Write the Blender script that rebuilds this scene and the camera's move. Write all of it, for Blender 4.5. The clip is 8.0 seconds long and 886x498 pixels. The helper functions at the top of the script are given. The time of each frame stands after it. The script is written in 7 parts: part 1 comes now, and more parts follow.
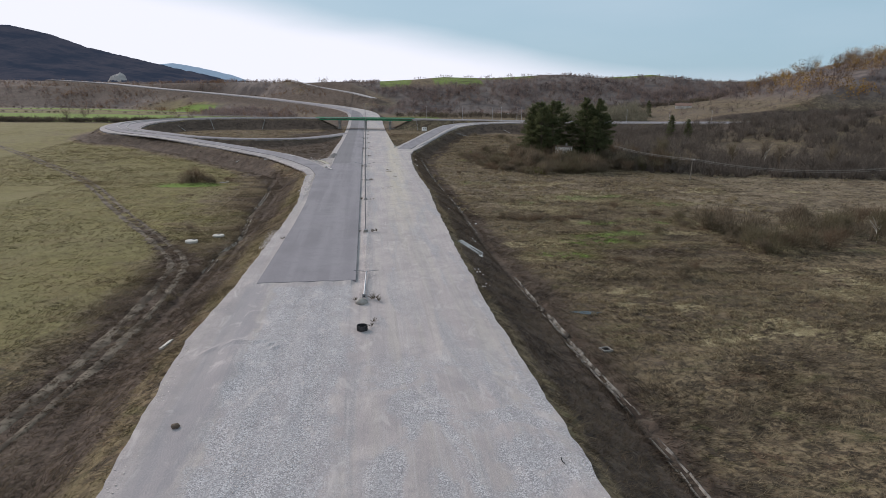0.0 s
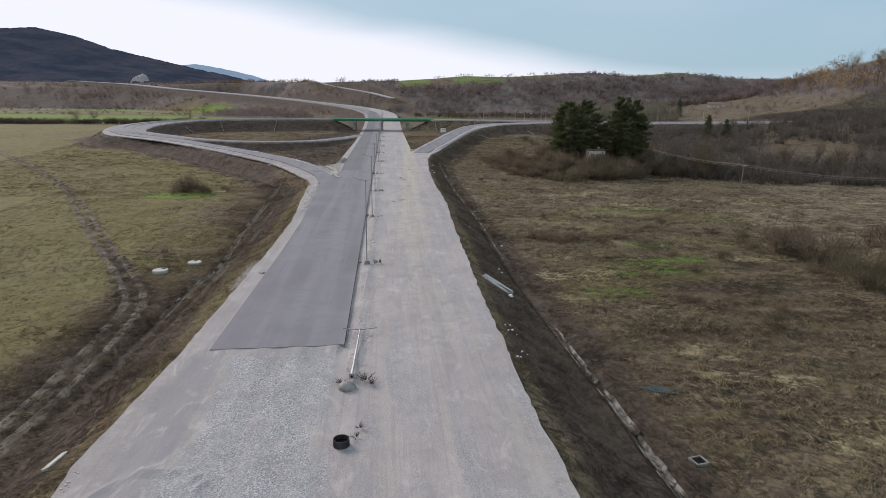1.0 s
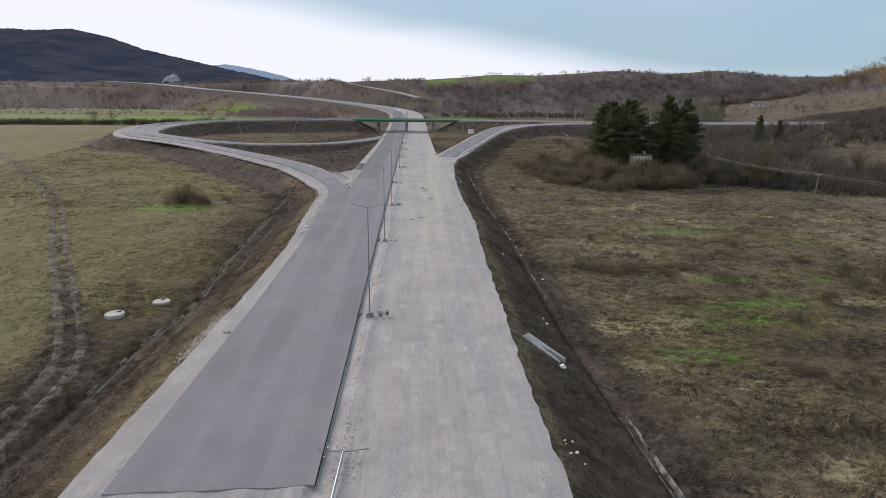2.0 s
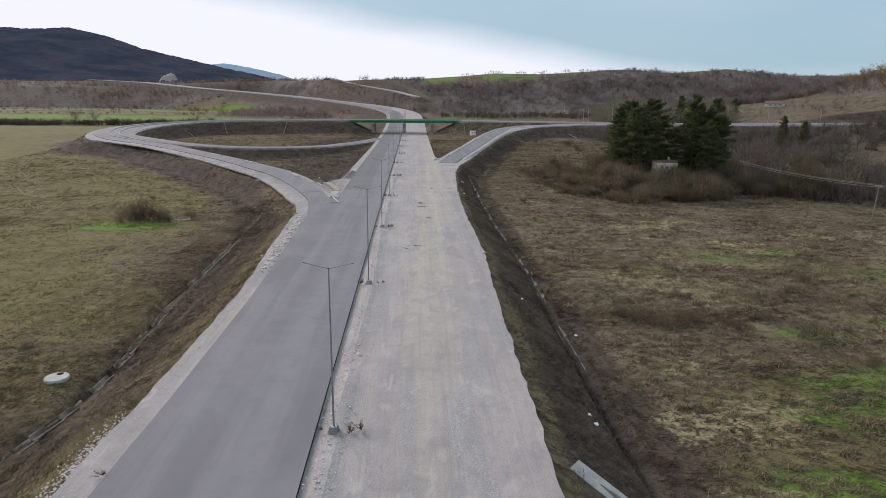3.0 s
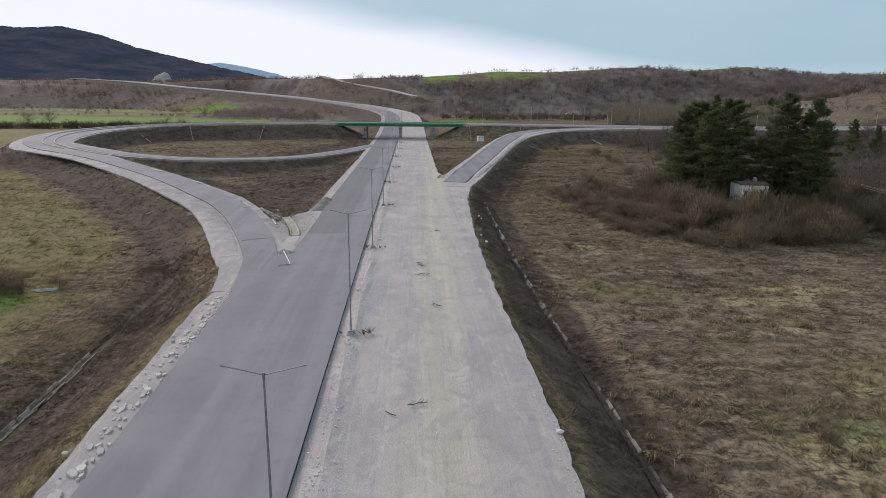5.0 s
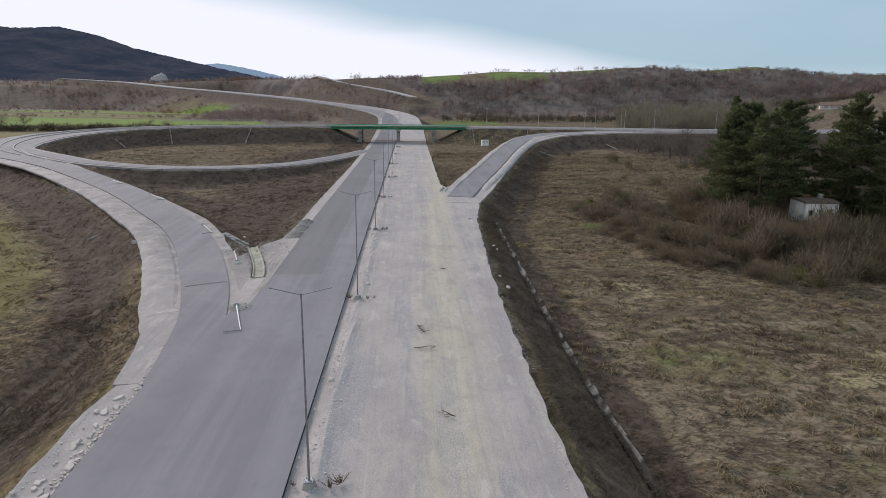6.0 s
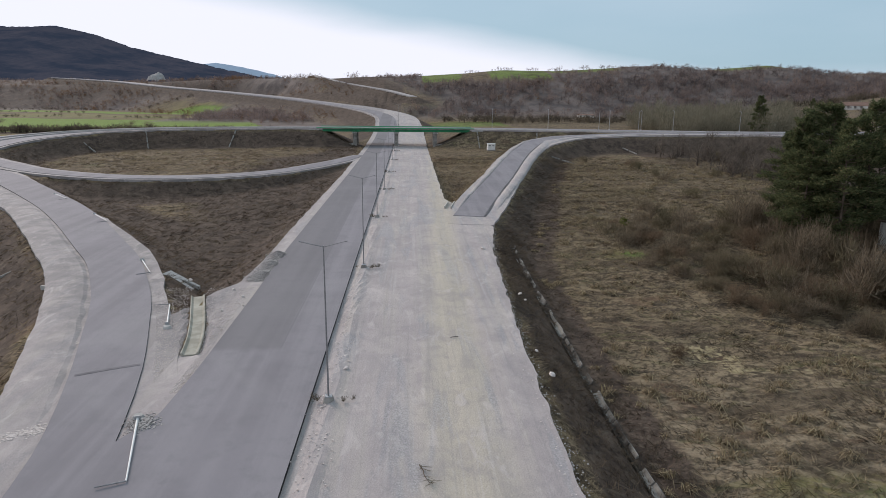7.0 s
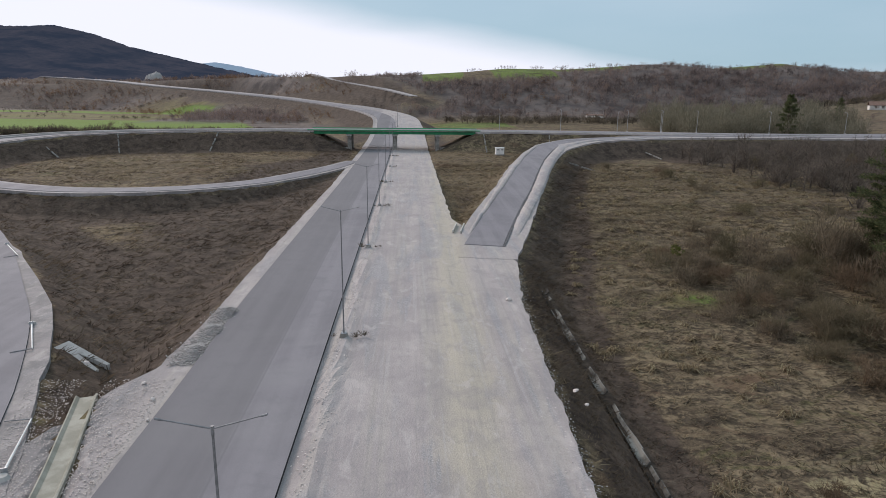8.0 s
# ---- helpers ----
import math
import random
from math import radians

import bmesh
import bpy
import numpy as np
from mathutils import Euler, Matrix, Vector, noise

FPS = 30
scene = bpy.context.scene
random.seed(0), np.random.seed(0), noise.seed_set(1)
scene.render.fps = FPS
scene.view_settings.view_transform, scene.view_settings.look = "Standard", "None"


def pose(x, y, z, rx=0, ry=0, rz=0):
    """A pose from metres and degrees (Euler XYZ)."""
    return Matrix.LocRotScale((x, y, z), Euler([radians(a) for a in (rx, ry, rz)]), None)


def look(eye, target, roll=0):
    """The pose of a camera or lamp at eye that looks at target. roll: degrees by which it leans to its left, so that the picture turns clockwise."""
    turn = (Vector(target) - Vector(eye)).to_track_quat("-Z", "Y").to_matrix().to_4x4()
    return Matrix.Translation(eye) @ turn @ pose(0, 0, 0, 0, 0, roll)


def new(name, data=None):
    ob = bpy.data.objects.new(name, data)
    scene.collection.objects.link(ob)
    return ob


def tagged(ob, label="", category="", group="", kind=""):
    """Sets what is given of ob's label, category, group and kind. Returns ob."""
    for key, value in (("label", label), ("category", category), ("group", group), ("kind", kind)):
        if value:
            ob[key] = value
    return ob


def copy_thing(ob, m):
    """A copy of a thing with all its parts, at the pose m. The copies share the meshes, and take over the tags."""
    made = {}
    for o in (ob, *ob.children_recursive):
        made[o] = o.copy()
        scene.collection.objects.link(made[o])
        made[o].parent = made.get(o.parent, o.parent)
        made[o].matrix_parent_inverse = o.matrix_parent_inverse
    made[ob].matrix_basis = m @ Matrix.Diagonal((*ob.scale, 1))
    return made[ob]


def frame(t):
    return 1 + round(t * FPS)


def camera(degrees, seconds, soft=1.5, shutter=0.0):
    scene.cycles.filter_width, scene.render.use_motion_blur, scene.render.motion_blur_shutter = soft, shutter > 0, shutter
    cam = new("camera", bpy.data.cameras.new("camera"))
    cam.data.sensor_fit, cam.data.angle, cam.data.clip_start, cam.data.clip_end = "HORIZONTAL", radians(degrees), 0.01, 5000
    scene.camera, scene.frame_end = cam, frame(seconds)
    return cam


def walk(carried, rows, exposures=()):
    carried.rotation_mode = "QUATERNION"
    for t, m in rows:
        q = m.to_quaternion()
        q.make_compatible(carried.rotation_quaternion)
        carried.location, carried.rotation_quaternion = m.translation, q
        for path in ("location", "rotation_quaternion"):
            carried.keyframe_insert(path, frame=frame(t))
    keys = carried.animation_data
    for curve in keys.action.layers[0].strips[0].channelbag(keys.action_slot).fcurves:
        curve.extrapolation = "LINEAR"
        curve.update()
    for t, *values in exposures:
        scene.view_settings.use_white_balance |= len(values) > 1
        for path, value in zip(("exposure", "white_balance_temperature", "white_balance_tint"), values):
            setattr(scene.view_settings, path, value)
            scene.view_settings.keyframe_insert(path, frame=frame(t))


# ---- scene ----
cam = camera(69.2, 8.0, 0.75)
METRES, EYE, TILT, LEAN, TURN, SIDE = 166.51, 19.505, 0.884, -0.431, -6.767, 0.249
ROWS = [
    (0.0, 0.0, 0.0, 0.0, 0.09, -14.24, -0.4),
    (0.1, -0.0001, 0.0114, -0.0002, 0.10, -14.24, -0.36),
    (0.2, -0.0002, 0.0229, -0.0004, 0.09, -14.25, -0.33),
    (0.3, -0.0003, 0.0343, -0.0006, 0.05, -14.25, -0.29),
    (0.4, -0.0004, 0.0457, -0.0008, 1.20, -14.26, -0.26),
    (0.5, -0.0005, 0.0572, -0.001, 1.85, -14.26, -0.23),
    (0.6, -0.0005, 0.0685, -0.0012, 1.87, -14.26, -0.21),
    (1.0, -0.0004, 0.1139, -0.0022, 1.83, -14.28, -0.15),
    (1.3, -0.0008, 0.1484, -0.003, 1.76, -14.29, -0.05),
    (1.4, -0.0009, 0.1599, -0.0033, 4.15, -14.3, 0.02),
    (1.5, -0.0011, 0.1714, -0.0036, 4.3, -14.3, 0.04),
    (1.7, -0.0025, 0.1951, -0.0041, 4.28, -14.31, 0.02),
    (3.0, -0.0154, 0.3529, -0.0073, 4.19, -14.38, -0.04),
    (3.5, -0.024, 0.4199, -0.009, 4.19, -14.42, -0.08),
    (4.0, -0.0321, 0.4866, -0.0105, 4.14, -14.43, -0.09),
    (4.5, -0.0388, 0.553, -0.0116, 4.09, -14.43, -0.06),
    (6.0, -0.0595, 0.7408, -0.0156, 3.93, -14.32, -0.08),
    (6.5, -0.0669, 0.8039, -0.0171, 3.92, -14.34, -0.06),
    (7.0, -0.074, 0.8667, -0.0185, 3.87, -14.34, -0.1),
    (7.5, -0.0818, 0.9314, -0.0203, 3.86, -14.37, -0.09),
    (8.0, -0.089, 0.9949, -0.0221, 3.87, -14.37, -0.1),
]
walk(cam, [(t, pose(SIDE, 0, EYE, TILT, LEAN, TURN) @ pose(METRES * x, METRES * y, METRES * z, 90 + pitch, roll, yaw)) for t, x, y, z, yaw, pitch, roll in ROWS],
     [(0.0, -0.06, 6510, 20.3), (8.0, -0.06, 6510, 20.3)])

# ---- sky and sun ----
SUN_AZIMUTH, SUN_HEIGHT = -38.0, 27.0   # degrees left of the road's heading, and above the horizon
world = bpy.data.worlds.new("sky")
scene.world = world
world.use_nodes = True
wn, wl = world.node_tree.nodes, world.node_tree.links
wn.clear()
sky = wn.new("ShaderNodeTexSky")
sky.sky_type, sky.sun_disc = "NISHITA", False
sky.sun_elevation, sky.sun_rotation = radians(SUN_HEIGHT), radians(SUN_AZIMUTH)
sky.air_density, sky.dust_density, sky.ozone_density = 1.0, 0.8, 2.5
coord = wn.new("ShaderNodeTexCoord")
squash = wn.new("ShaderNodeMapping")
squash.inputs["Scale"].default_value = (1.0, 1.0, 4.2)
squash.inputs["Rotation"].default_value = (0.0, radians(9), 0.0)
clouds = wn.new("ShaderNodeTexNoise")
clouds.inputs["Scale"].default_value, clouds.inputs["Detail"].default_value = 1.7, 7.0
clouds.inputs["Roughness"].default_value = 0.45
cover = wn.new("ShaderNodeMapRange")
cover.inputs["From Min"].default_value, cover.inputs["From Max"].default_value = 0.4, 0.75
cover.inputs["To Min"].default_value, cover.inputs["To Max"].default_value = 0.0, 0.18
height = wn.new("ShaderNodeSeparateXYZ")
low = wn.new("ShaderNodeMapRange")
low.interpolation_type = "SMOOTHSTEP"
low.inputs["From Min"].default_value, low.inputs["From Max"].default_value = 0.0, 0.06
low.inputs["To Min"].default_value, low.inputs["To Max"].default_value = 0.38, 0.0
wl.new(coord.outputs["Generated"], height.inputs[0])
wl.new(height.outputs["Z"], low.inputs["Value"])
either = wn.new("ShaderNodeMath")
either.operation = "MAXIMUM"
veil = wn.new("ShaderNodeMix")
veil.data_type = "RGBA"
veil.inputs["B"].default_value = (10.7, 11.6, 12.3, 1)
back = wn.new("ShaderNodeBackground")
back.inputs["Strength"].default_value = 0.085
wout = wn.new("ShaderNodeOutputWorld")
wl.new(coord.outputs["Generated"], squash.inputs["Vector"])
wl.new(squash.outputs["Vector"], clouds.inputs["Vector"])
# a bank of white cloud over the west, its upper edge falling towards the north-east
bank_line = wn.new("ShaderNodeVectorMath")
bank_line.operation = "DOT_PRODUCT"
bank_line.inputs[1].default_value = (0.22, 0.0, 1.0)
billow = wn.new("ShaderNodeMath")
billow.operation = "MULTIPLY_ADD"
billow.inputs[1].default_value = 0.11
bank = wn.new("ShaderNodeMapRange")
bank.interpolation_type = "SMOOTHSTEP"
bank.inputs["From Min"].default_value, bank.inputs["From Max"].default_value = 0.125, 0.2
bank.inputs["To Min"].default_value, bank.inputs["To Max"].default_value = 1.0, 0.0
wl.new(coord.outputs["Generated"], bank_line.inputs[0])
wl.new(clouds.outputs["Fac"], billow.inputs[0])
wl.new(bank_line.outputs["Value"], billow.inputs[2])
wl.new(billow.outputs[0], bank.inputs["Value"])
wl.new(clouds.outputs["Fac"], cover.inputs["Value"])
both = wn.new("ShaderNodeMath")
both.operation = "MAXIMUM"
wl.new(bank.outputs["Result"], both.inputs[0])
wl.new(cover.outputs["Result"], both.inputs[1])
southern = wn.new("ShaderNodeMapRange")   # unseen white cloud added in the south to whiten the sky's light
southern.interpolation_type = "SMOOTHSTEP"
southern.inputs["From Min"].default_value, southern.inputs["From Max"].default_value = 0.35, -0.4
southern.inputs["To Min"].default_value, southern.inputs["To Max"].default_value = 0.0, 0.5
wl.new(height.outputs["Y"], southern.inputs["Value"])
most = wn.new("ShaderNodeMath")
most.operation = "MAXIMUM"
wl.new(both.outputs[0], most.inputs[0])
wl.new(southern.outputs["Result"], most.inputs[1])
wl.new(most.outputs[0], either.inputs[0])
wl.new(low.outputs["Result"], either.inputs[1])
wl.new(either.outputs[0], veil.inputs["Factor"])
thin = wn.new("ShaderNodeMix")   # high thin cloud over the whole sky
thin.data_type = "RGBA"
thin.inputs["Factor"].default_value = 0.85
thin.inputs["B"].default_value = (4.2, 6.8, 7.9, 1)
wl.new(sky.outputs["Color"], thin.inputs["A"])
wl.new(thin.outputs["Result"], veil.inputs["A"])
wl.new(veil.outputs["Result"], back.inputs["Color"])
wl.new(back.outputs["Background"], wout.inputs["Surface"])
sun_data = bpy.data.lights.new("sun", "SUN")
sun_data.energy, sun_data.angle, sun_data.color = 3.1, radians(24), (1.0, 0.92, 0.82)
sun = new("sun", sun_data)
_a, _e = radians(SUN_AZIMUTH), radians(SUN_HEIGHT)
sun.matrix_world = look((math.sin(_a) * math.cos(_e) * 900, math.cos(_a) * math.cos(_e) * 900, math.sin(_e) * 900), (0, 0, 0))


# ---- materials ----
class Nodes:
    """Small builder for node materials."""

    def __init__(self, name, roughness=0.9, metallic=0.0):
        self.mat = bpy.data.materials.new(name)
        self.mat.use_nodes = True
        self.n, self.l = self.mat.node_tree.nodes, self.mat.node_tree.links
        self.bsdf = self.n["Principled BSDF"]
        self.bsdf.inputs["Roughness"].default_value = roughness
        self.bsdf.inputs["Metallic"].default_value = metallic
        self.bsdf.inputs["Specular IOR Level"].default_value = 0.3 if roughness < 0.8 else 0.08
        self.where = self.n.new("ShaderNodeNewGeometry").outputs["Position"]

    def put(self, socket, value):
        if isinstance(value, (int, float, tuple)):
            socket.default_value = (*value, 1) if isinstance(value, tuple) and len(value) == 3 and socket.type == "RGBA" else value
        else:
            self.l.new(value, socket)

    def noise(self, scale, detail=4.0, rough=0.6, stretch=(1, 1, 1), warp=0.0):
        m = self.n.new("ShaderNodeMapping")
        m.inputs["Scale"].default_value = stretch
        self.l.new(self.where, m.inputs["Vector"])
        t = self.n.new("ShaderNodeTexNoise")
        t.inputs["Scale"].default_value, t.inputs["Detail"].default_value = scale, detail
        t.inputs["Roughness"].default_value, t.inputs["Distortion"].default_value = rough, warp
        self.l.new(m.outputs["Vector"], t.inputs["Vector"])
        return t.outputs["Fac"]

    def voronoi(self, scale, stretch=(1, 1, 1)):
        m = self.n.new("ShaderNodeMapping")
        m.inputs["Scale"].default_value = stretch
        self.l.new(self.where, m.inputs["Vector"])
        t = self.n.new("ShaderNodeTexVoronoi")
        t.inputs["Scale"].default_value = scale
        self.l.new(m.outputs["Vector"], t.inputs["Vector"])
        return t.outputs["Distance"], t.outputs["Color"]

    def ramp(self, value, lo, hi, a=0.0, b=1.0):
        m = self.n.new("ShaderNodeMapRange")
        m.interpolation_type = "SMOOTHSTEP"
        for key, v in (("Value", value), ("From Min", lo), ("From Max", hi), ("To Min", a), ("To Max", b)):
            self.put(m.inputs[key], v)
        return m.outputs["Result"]

    def mix(self, factor, a, b, blend="MIX"):
        m = self.n.new("ShaderNodeMix")
        m.data_type, m.blend_type = "RGBA", blend
        self.put(m.inputs["Factor"], factor)
        self.put(m.inputs["A"], a)
        self.put(m.inputs["B"], b)
        return m.outputs["Result"]

    def math(self, op, a, b=0.0):
        m = self.n.new("ShaderNodeMath")
        m.operation = op
        self.put(m.inputs[0], a)
        self.put(m.inputs[1], b)
        return m.outputs[0]

    def attribute(self, name):
        a = self.n.new("ShaderNodeAttribute")
        a.attribute_name = name
        s = self.n.new("ShaderNodeSeparateColor")
        self.l.new(a.outputs["Color"], s.inputs["Color"])
        return s.outputs["Red"], s.outputs["Green"], s.outputs["Blue"], a.outputs["Alpha"]

    def island(self):
        return self.n.new("ShaderNodeNewGeometry").outputs["Random Per Island"]

    def thing(self):
        return self.n.new("ShaderNodeObjectInfo").outputs["Random"]

    def bump(self, height, distance=0.02, strength=0.6):
        b = self.n.new("ShaderNodeBump")
        b.inputs["Strength"].default_value, b.inputs["Distance"].default_value = strength, distance
        self.l.new(height, b.inputs["Height"])
        self.l.new(b.outputs["Normal"], self.bsdf.inputs["Normal"])

    def done(self, colour, roughness=None, thin=0.0):
        self.put(self.bsdf.inputs["Base Color"], colour)
        if thin:
            t = self.n.new("ShaderNodeBsdfTranslucent")
            self.put(t.inputs["Color"], colour)
            m = self.n.new("ShaderNodeMixShader")
            m.inputs[0].default_value = thin
            self.l.new(self.bsdf.outputs[0], m.inputs[1])
            self.l.new(t.outputs[0], m.inputs[2])
            self.l.new(m.outputs[0], self.n["Material Output"].inputs["Surface"])
        if roughness is not None:
            self.put(self.bsdf.inputs["Roughness"], roughness)
        return self.mat


def plain(name, a, b, scale=3.0, roughness=0.8, metallic=0.0, relief=0.004, fine=40.0):
    """Two tones, broken up at two scales."""
    k = Nodes(name, roughness, metallic)
    big, small = k.noise(scale), k.noise(fine, 3)
    c = k.mix(k.ramp(big, 0.35, 0.65), a, b)
    c = k.mix(k.ramp(small, 0.35, 0.75, 0.0, 0.35), c, tuple(v * 0.55 for v in a))
    k.bump(small, relief, 0.5)
    return k.done(c)


def make_field(name, blades=False):
    """Winter meadow; the colour attribute zone tells green growth (red), bare dark soil and old stalks (green), woodland floor (blue)."""
    k = Nodes(name, 0.95)
    green, soil, wood, pale = k.attribute("zone")
    big, mid, fine = k.noise(0.035, 5, 0.6), k.noise(0.32, 6, 0.68, warp=0.6), k.noise(3.2, 5, 0.7)
    clump = k.noise(1.15, 4, 0.62, (1, 1, 0.3), 1.2)
    straw = k.mix(k.ramp(mid, 0.38, 0.62), (0.1, 0.073, 0.048), (0.215, 0.16, 0.1))
    straw = k.mix(k.ramp(clump, 0.5, 0.62, 0.0, 0.9), straw, (0.26, 0.197, 0.122))
    # dark clumps and swaths carry shading that the soft sun leaves out
    straw = k.mix(k.ramp(clump, 0.38, 0.48, 0.7, 0.0), straw, (0.03, 0.026, 0.021))
    straw = k.mix(k.ramp(big, 0.4, 0.62, 0.0, 0.5), straw, (0.15, 0.11, 0.072))
    swath = k.noise(0.5, 5, 0.7, (0.55, 1.25, 0.4), 1.5)
    straw = k.mix(k.ramp(swath, 0.54, 0.64, 0.0, 0.75), straw, (0.255, 0.2, 0.115))
    straw = k.mix(k.ramp(swath, 0.4, 0.49, 0.7, 0.0), straw, (0.045, 0.036, 0.03))
    russet = k.noise(0.14, 5, 0.7, (0.7, 1.2, 0.4), 1.0)
    straw = k.mix(k.ramp(russet, 0.55, 0.66, 0.0, 0.65), straw, (0.135, 0.08, 0.05))
    straw = k.mix(k.ramp(russet, 0.34, 0.44, 0.5, 0.0), straw, (0.12, 0.115, 0.05))
    olive = k.mix(k.ramp(mid, 0.3, 0.7), (0.122, 0.108, 0.04), (0.218, 0.184, 0.075))
    olive = k.mix(k.ramp(big, 0.42, 0.6), olive, (0.19, 0.165, 0.075))
    olive = k.mix(k.ramp(clump, 0.52, 0.7, 0.0, 0.6), olive, (0.235, 0.215, 0.095))
    olive = k.mix(k.ramp(clump, 0.3, 0.45, 0.28, 0.0), olive, (0.06, 0.064, 0.026))
    olive = k.mix(k.ramp(russet, 0.48, 0.62, 0.0, 0.45), olive, (0.205, 0.158, 0.082))
    olive = k.mix(k.ramp(k.noise(0.22, 5, 0.65, (1.3, 0.5, 0.4), 1.0), 0.5, 0.64, 0.0, 0.4), olive, (0.1, 0.086, 0.042))
    dark = k.mix(k.ramp(mid, 0.32, 0.68), (0.053, 0.039, 0.031), (0.12, 0.088, 0.068))
    dark = k.mix(k.ramp(clump, 0.52, 0.7, 0.0, 0.7), dark, (0.15, 0.12, 0.09))
    dark = k.mix(k.ramp(clump, 0.36, 0.46, 0.5, 0.0), dark, (0.02, 0.017, 0.015))
    # the far slopes' haze is mixed into this greyed floor colour
    woods = k.mix(k.ramp(k.noise(0.06, 6, 0.7), 0.35, 0.65), (0.1, 0.084, 0.08), (0.2, 0.165, 0.148))
    woods = k.mix(k.ramp(russet, 0.55, 0.68, 0.0, 0.6), woods, (0.16, 0.1, 0.07))
    c = k.mix(k.ramp(k.math("ADD", green, k.math("MULTIPLY", k.math("SUBTRACT", mid, 0.5), 0.9)), 0.25, 0.75), straw, olive)
    c = k.mix(k.ramp(k.math("ADD", green, k.math("MULTIPLY", k.math("SUBTRACT", fine, 0.5), 0.5)), 1.0, 1.6), c, (0.095, 0.14, 0.03))
    c = k.mix(k.ramp(k.math("ADD", green, k.math("MULTIPLY", k.math("SUBTRACT", mid, 0.5), 0.3)), 1.3, 1.6), c, (0.15, 0.22, 0.045))
    xyz = k.n.new("ShaderNodeSeparateXYZ")
    k.l.new(k.where, xyz.inputs[0])
    rank = k.ramp(xyz.outputs["X"], 10, 24)   # the eastern field grows rank: gaps coloured dark for shade, and bleached tips
    # far straw is coloured paler in place of sheen at a grazing view
    paler = k.math("MULTIPLY", k.math("MULTIPLY", rank, k.ramp(xyz.outputs["Y"], 96, 132)), k.ramp(xyz.outputs["Y"], 178, 208, 1.0, 0.25))
    c = k.mix(k.math("MULTIPLY", paler, k.ramp(swath, 0.38, 0.62, 0.1, 0.65)), c, (0.3, 0.24, 0.172))
    c = k.mix(k.math("MULTIPLY", rank, k.ramp(k.noise(0.09, 5, 0.68, (0.7, 1.3, 0.4), 1.2), 0.52, 0.62, 0.0, 0.7)), c, (0.068, 0.049, 0.035))
    c = k.mix(k.math("MULTIPLY", rank, k.ramp(k.noise(0.3, 5, 0.7, (0.7, 1.3, 0.4), 1.0), 0.55, 0.66, 0.0, 0.6)), c, (0.055, 0.04, 0.03))
    c = k.mix(k.math("MULTIPLY", rank, k.ramp(k.noise(0.17, 5, 0.7, (0.8, 1.2, 0.4), 1.4), 0.56, 0.68, 0.0, 0.5)), c, (0.115, 0.118, 0.042))
    c = k.mix(k.math("MULTIPLY", rank, k.ramp(clump, 0.4, 0.5, 0.5, 0.0)), c, (0.045, 0.034, 0.023))
    c = k.mix(k.math("MULTIPLY", rank, k.ramp(fine, 0.54, 0.68, 0.0, 0.5)), c, (0.32, 0.245, 0.145))
    c = k.mix(k.ramp(k.math("ADD", soil, k.math("MULTIPLY", k.math("SUBTRACT", mid, 0.5), 1.1)), 0.3, 0.8), c, dark)
    c = k.mix(wood, c, woods)
    spot = k.math("ADD", k.math("MULTIPLY", k.math("SUBTRACT", clump, 0.5), 2.6), k.math("MULTIPLY", k.math("SUBTRACT", swath, 0.5), 2.6))
    c = k.mix(k.ramp(k.math("ADD", pale, k.math("MULTIPLY", spot, k.ramp(pale, 0.02, 0.3))), 0.22, 0.8, 0.0, 0.9), c, (0.36, 0.3, 0.175))
    if blades:
        tone = k.attribute("tuft")[0]
        c = k.mix(k.ramp(soil, 0.3, 0.9, 0.45, 0.16), c, k.mix(k.ramp(tone, 0.1, 0.9), (0.05, 0.041, 0.031), (0.47, 0.385, 0.26)))
        c = k.mix(k.ramp(k.island(), 0.5, 1.0, 0.0, 0.3), c, (0.05, 0.042, 0.032))
    else:
        c = k.mix(k.ramp(fine, 0.4, 0.75, 0.0, 0.55), c, k.mix(0.5, c, (0.03, 0.025, 0.02)))
        k.bump(k.math("ADD", mid, k.math("MULTIPLY", fine, 0.5)), 0.35, 0.8)
    return k.done(c, thin=0.45 if blades else 0.0)


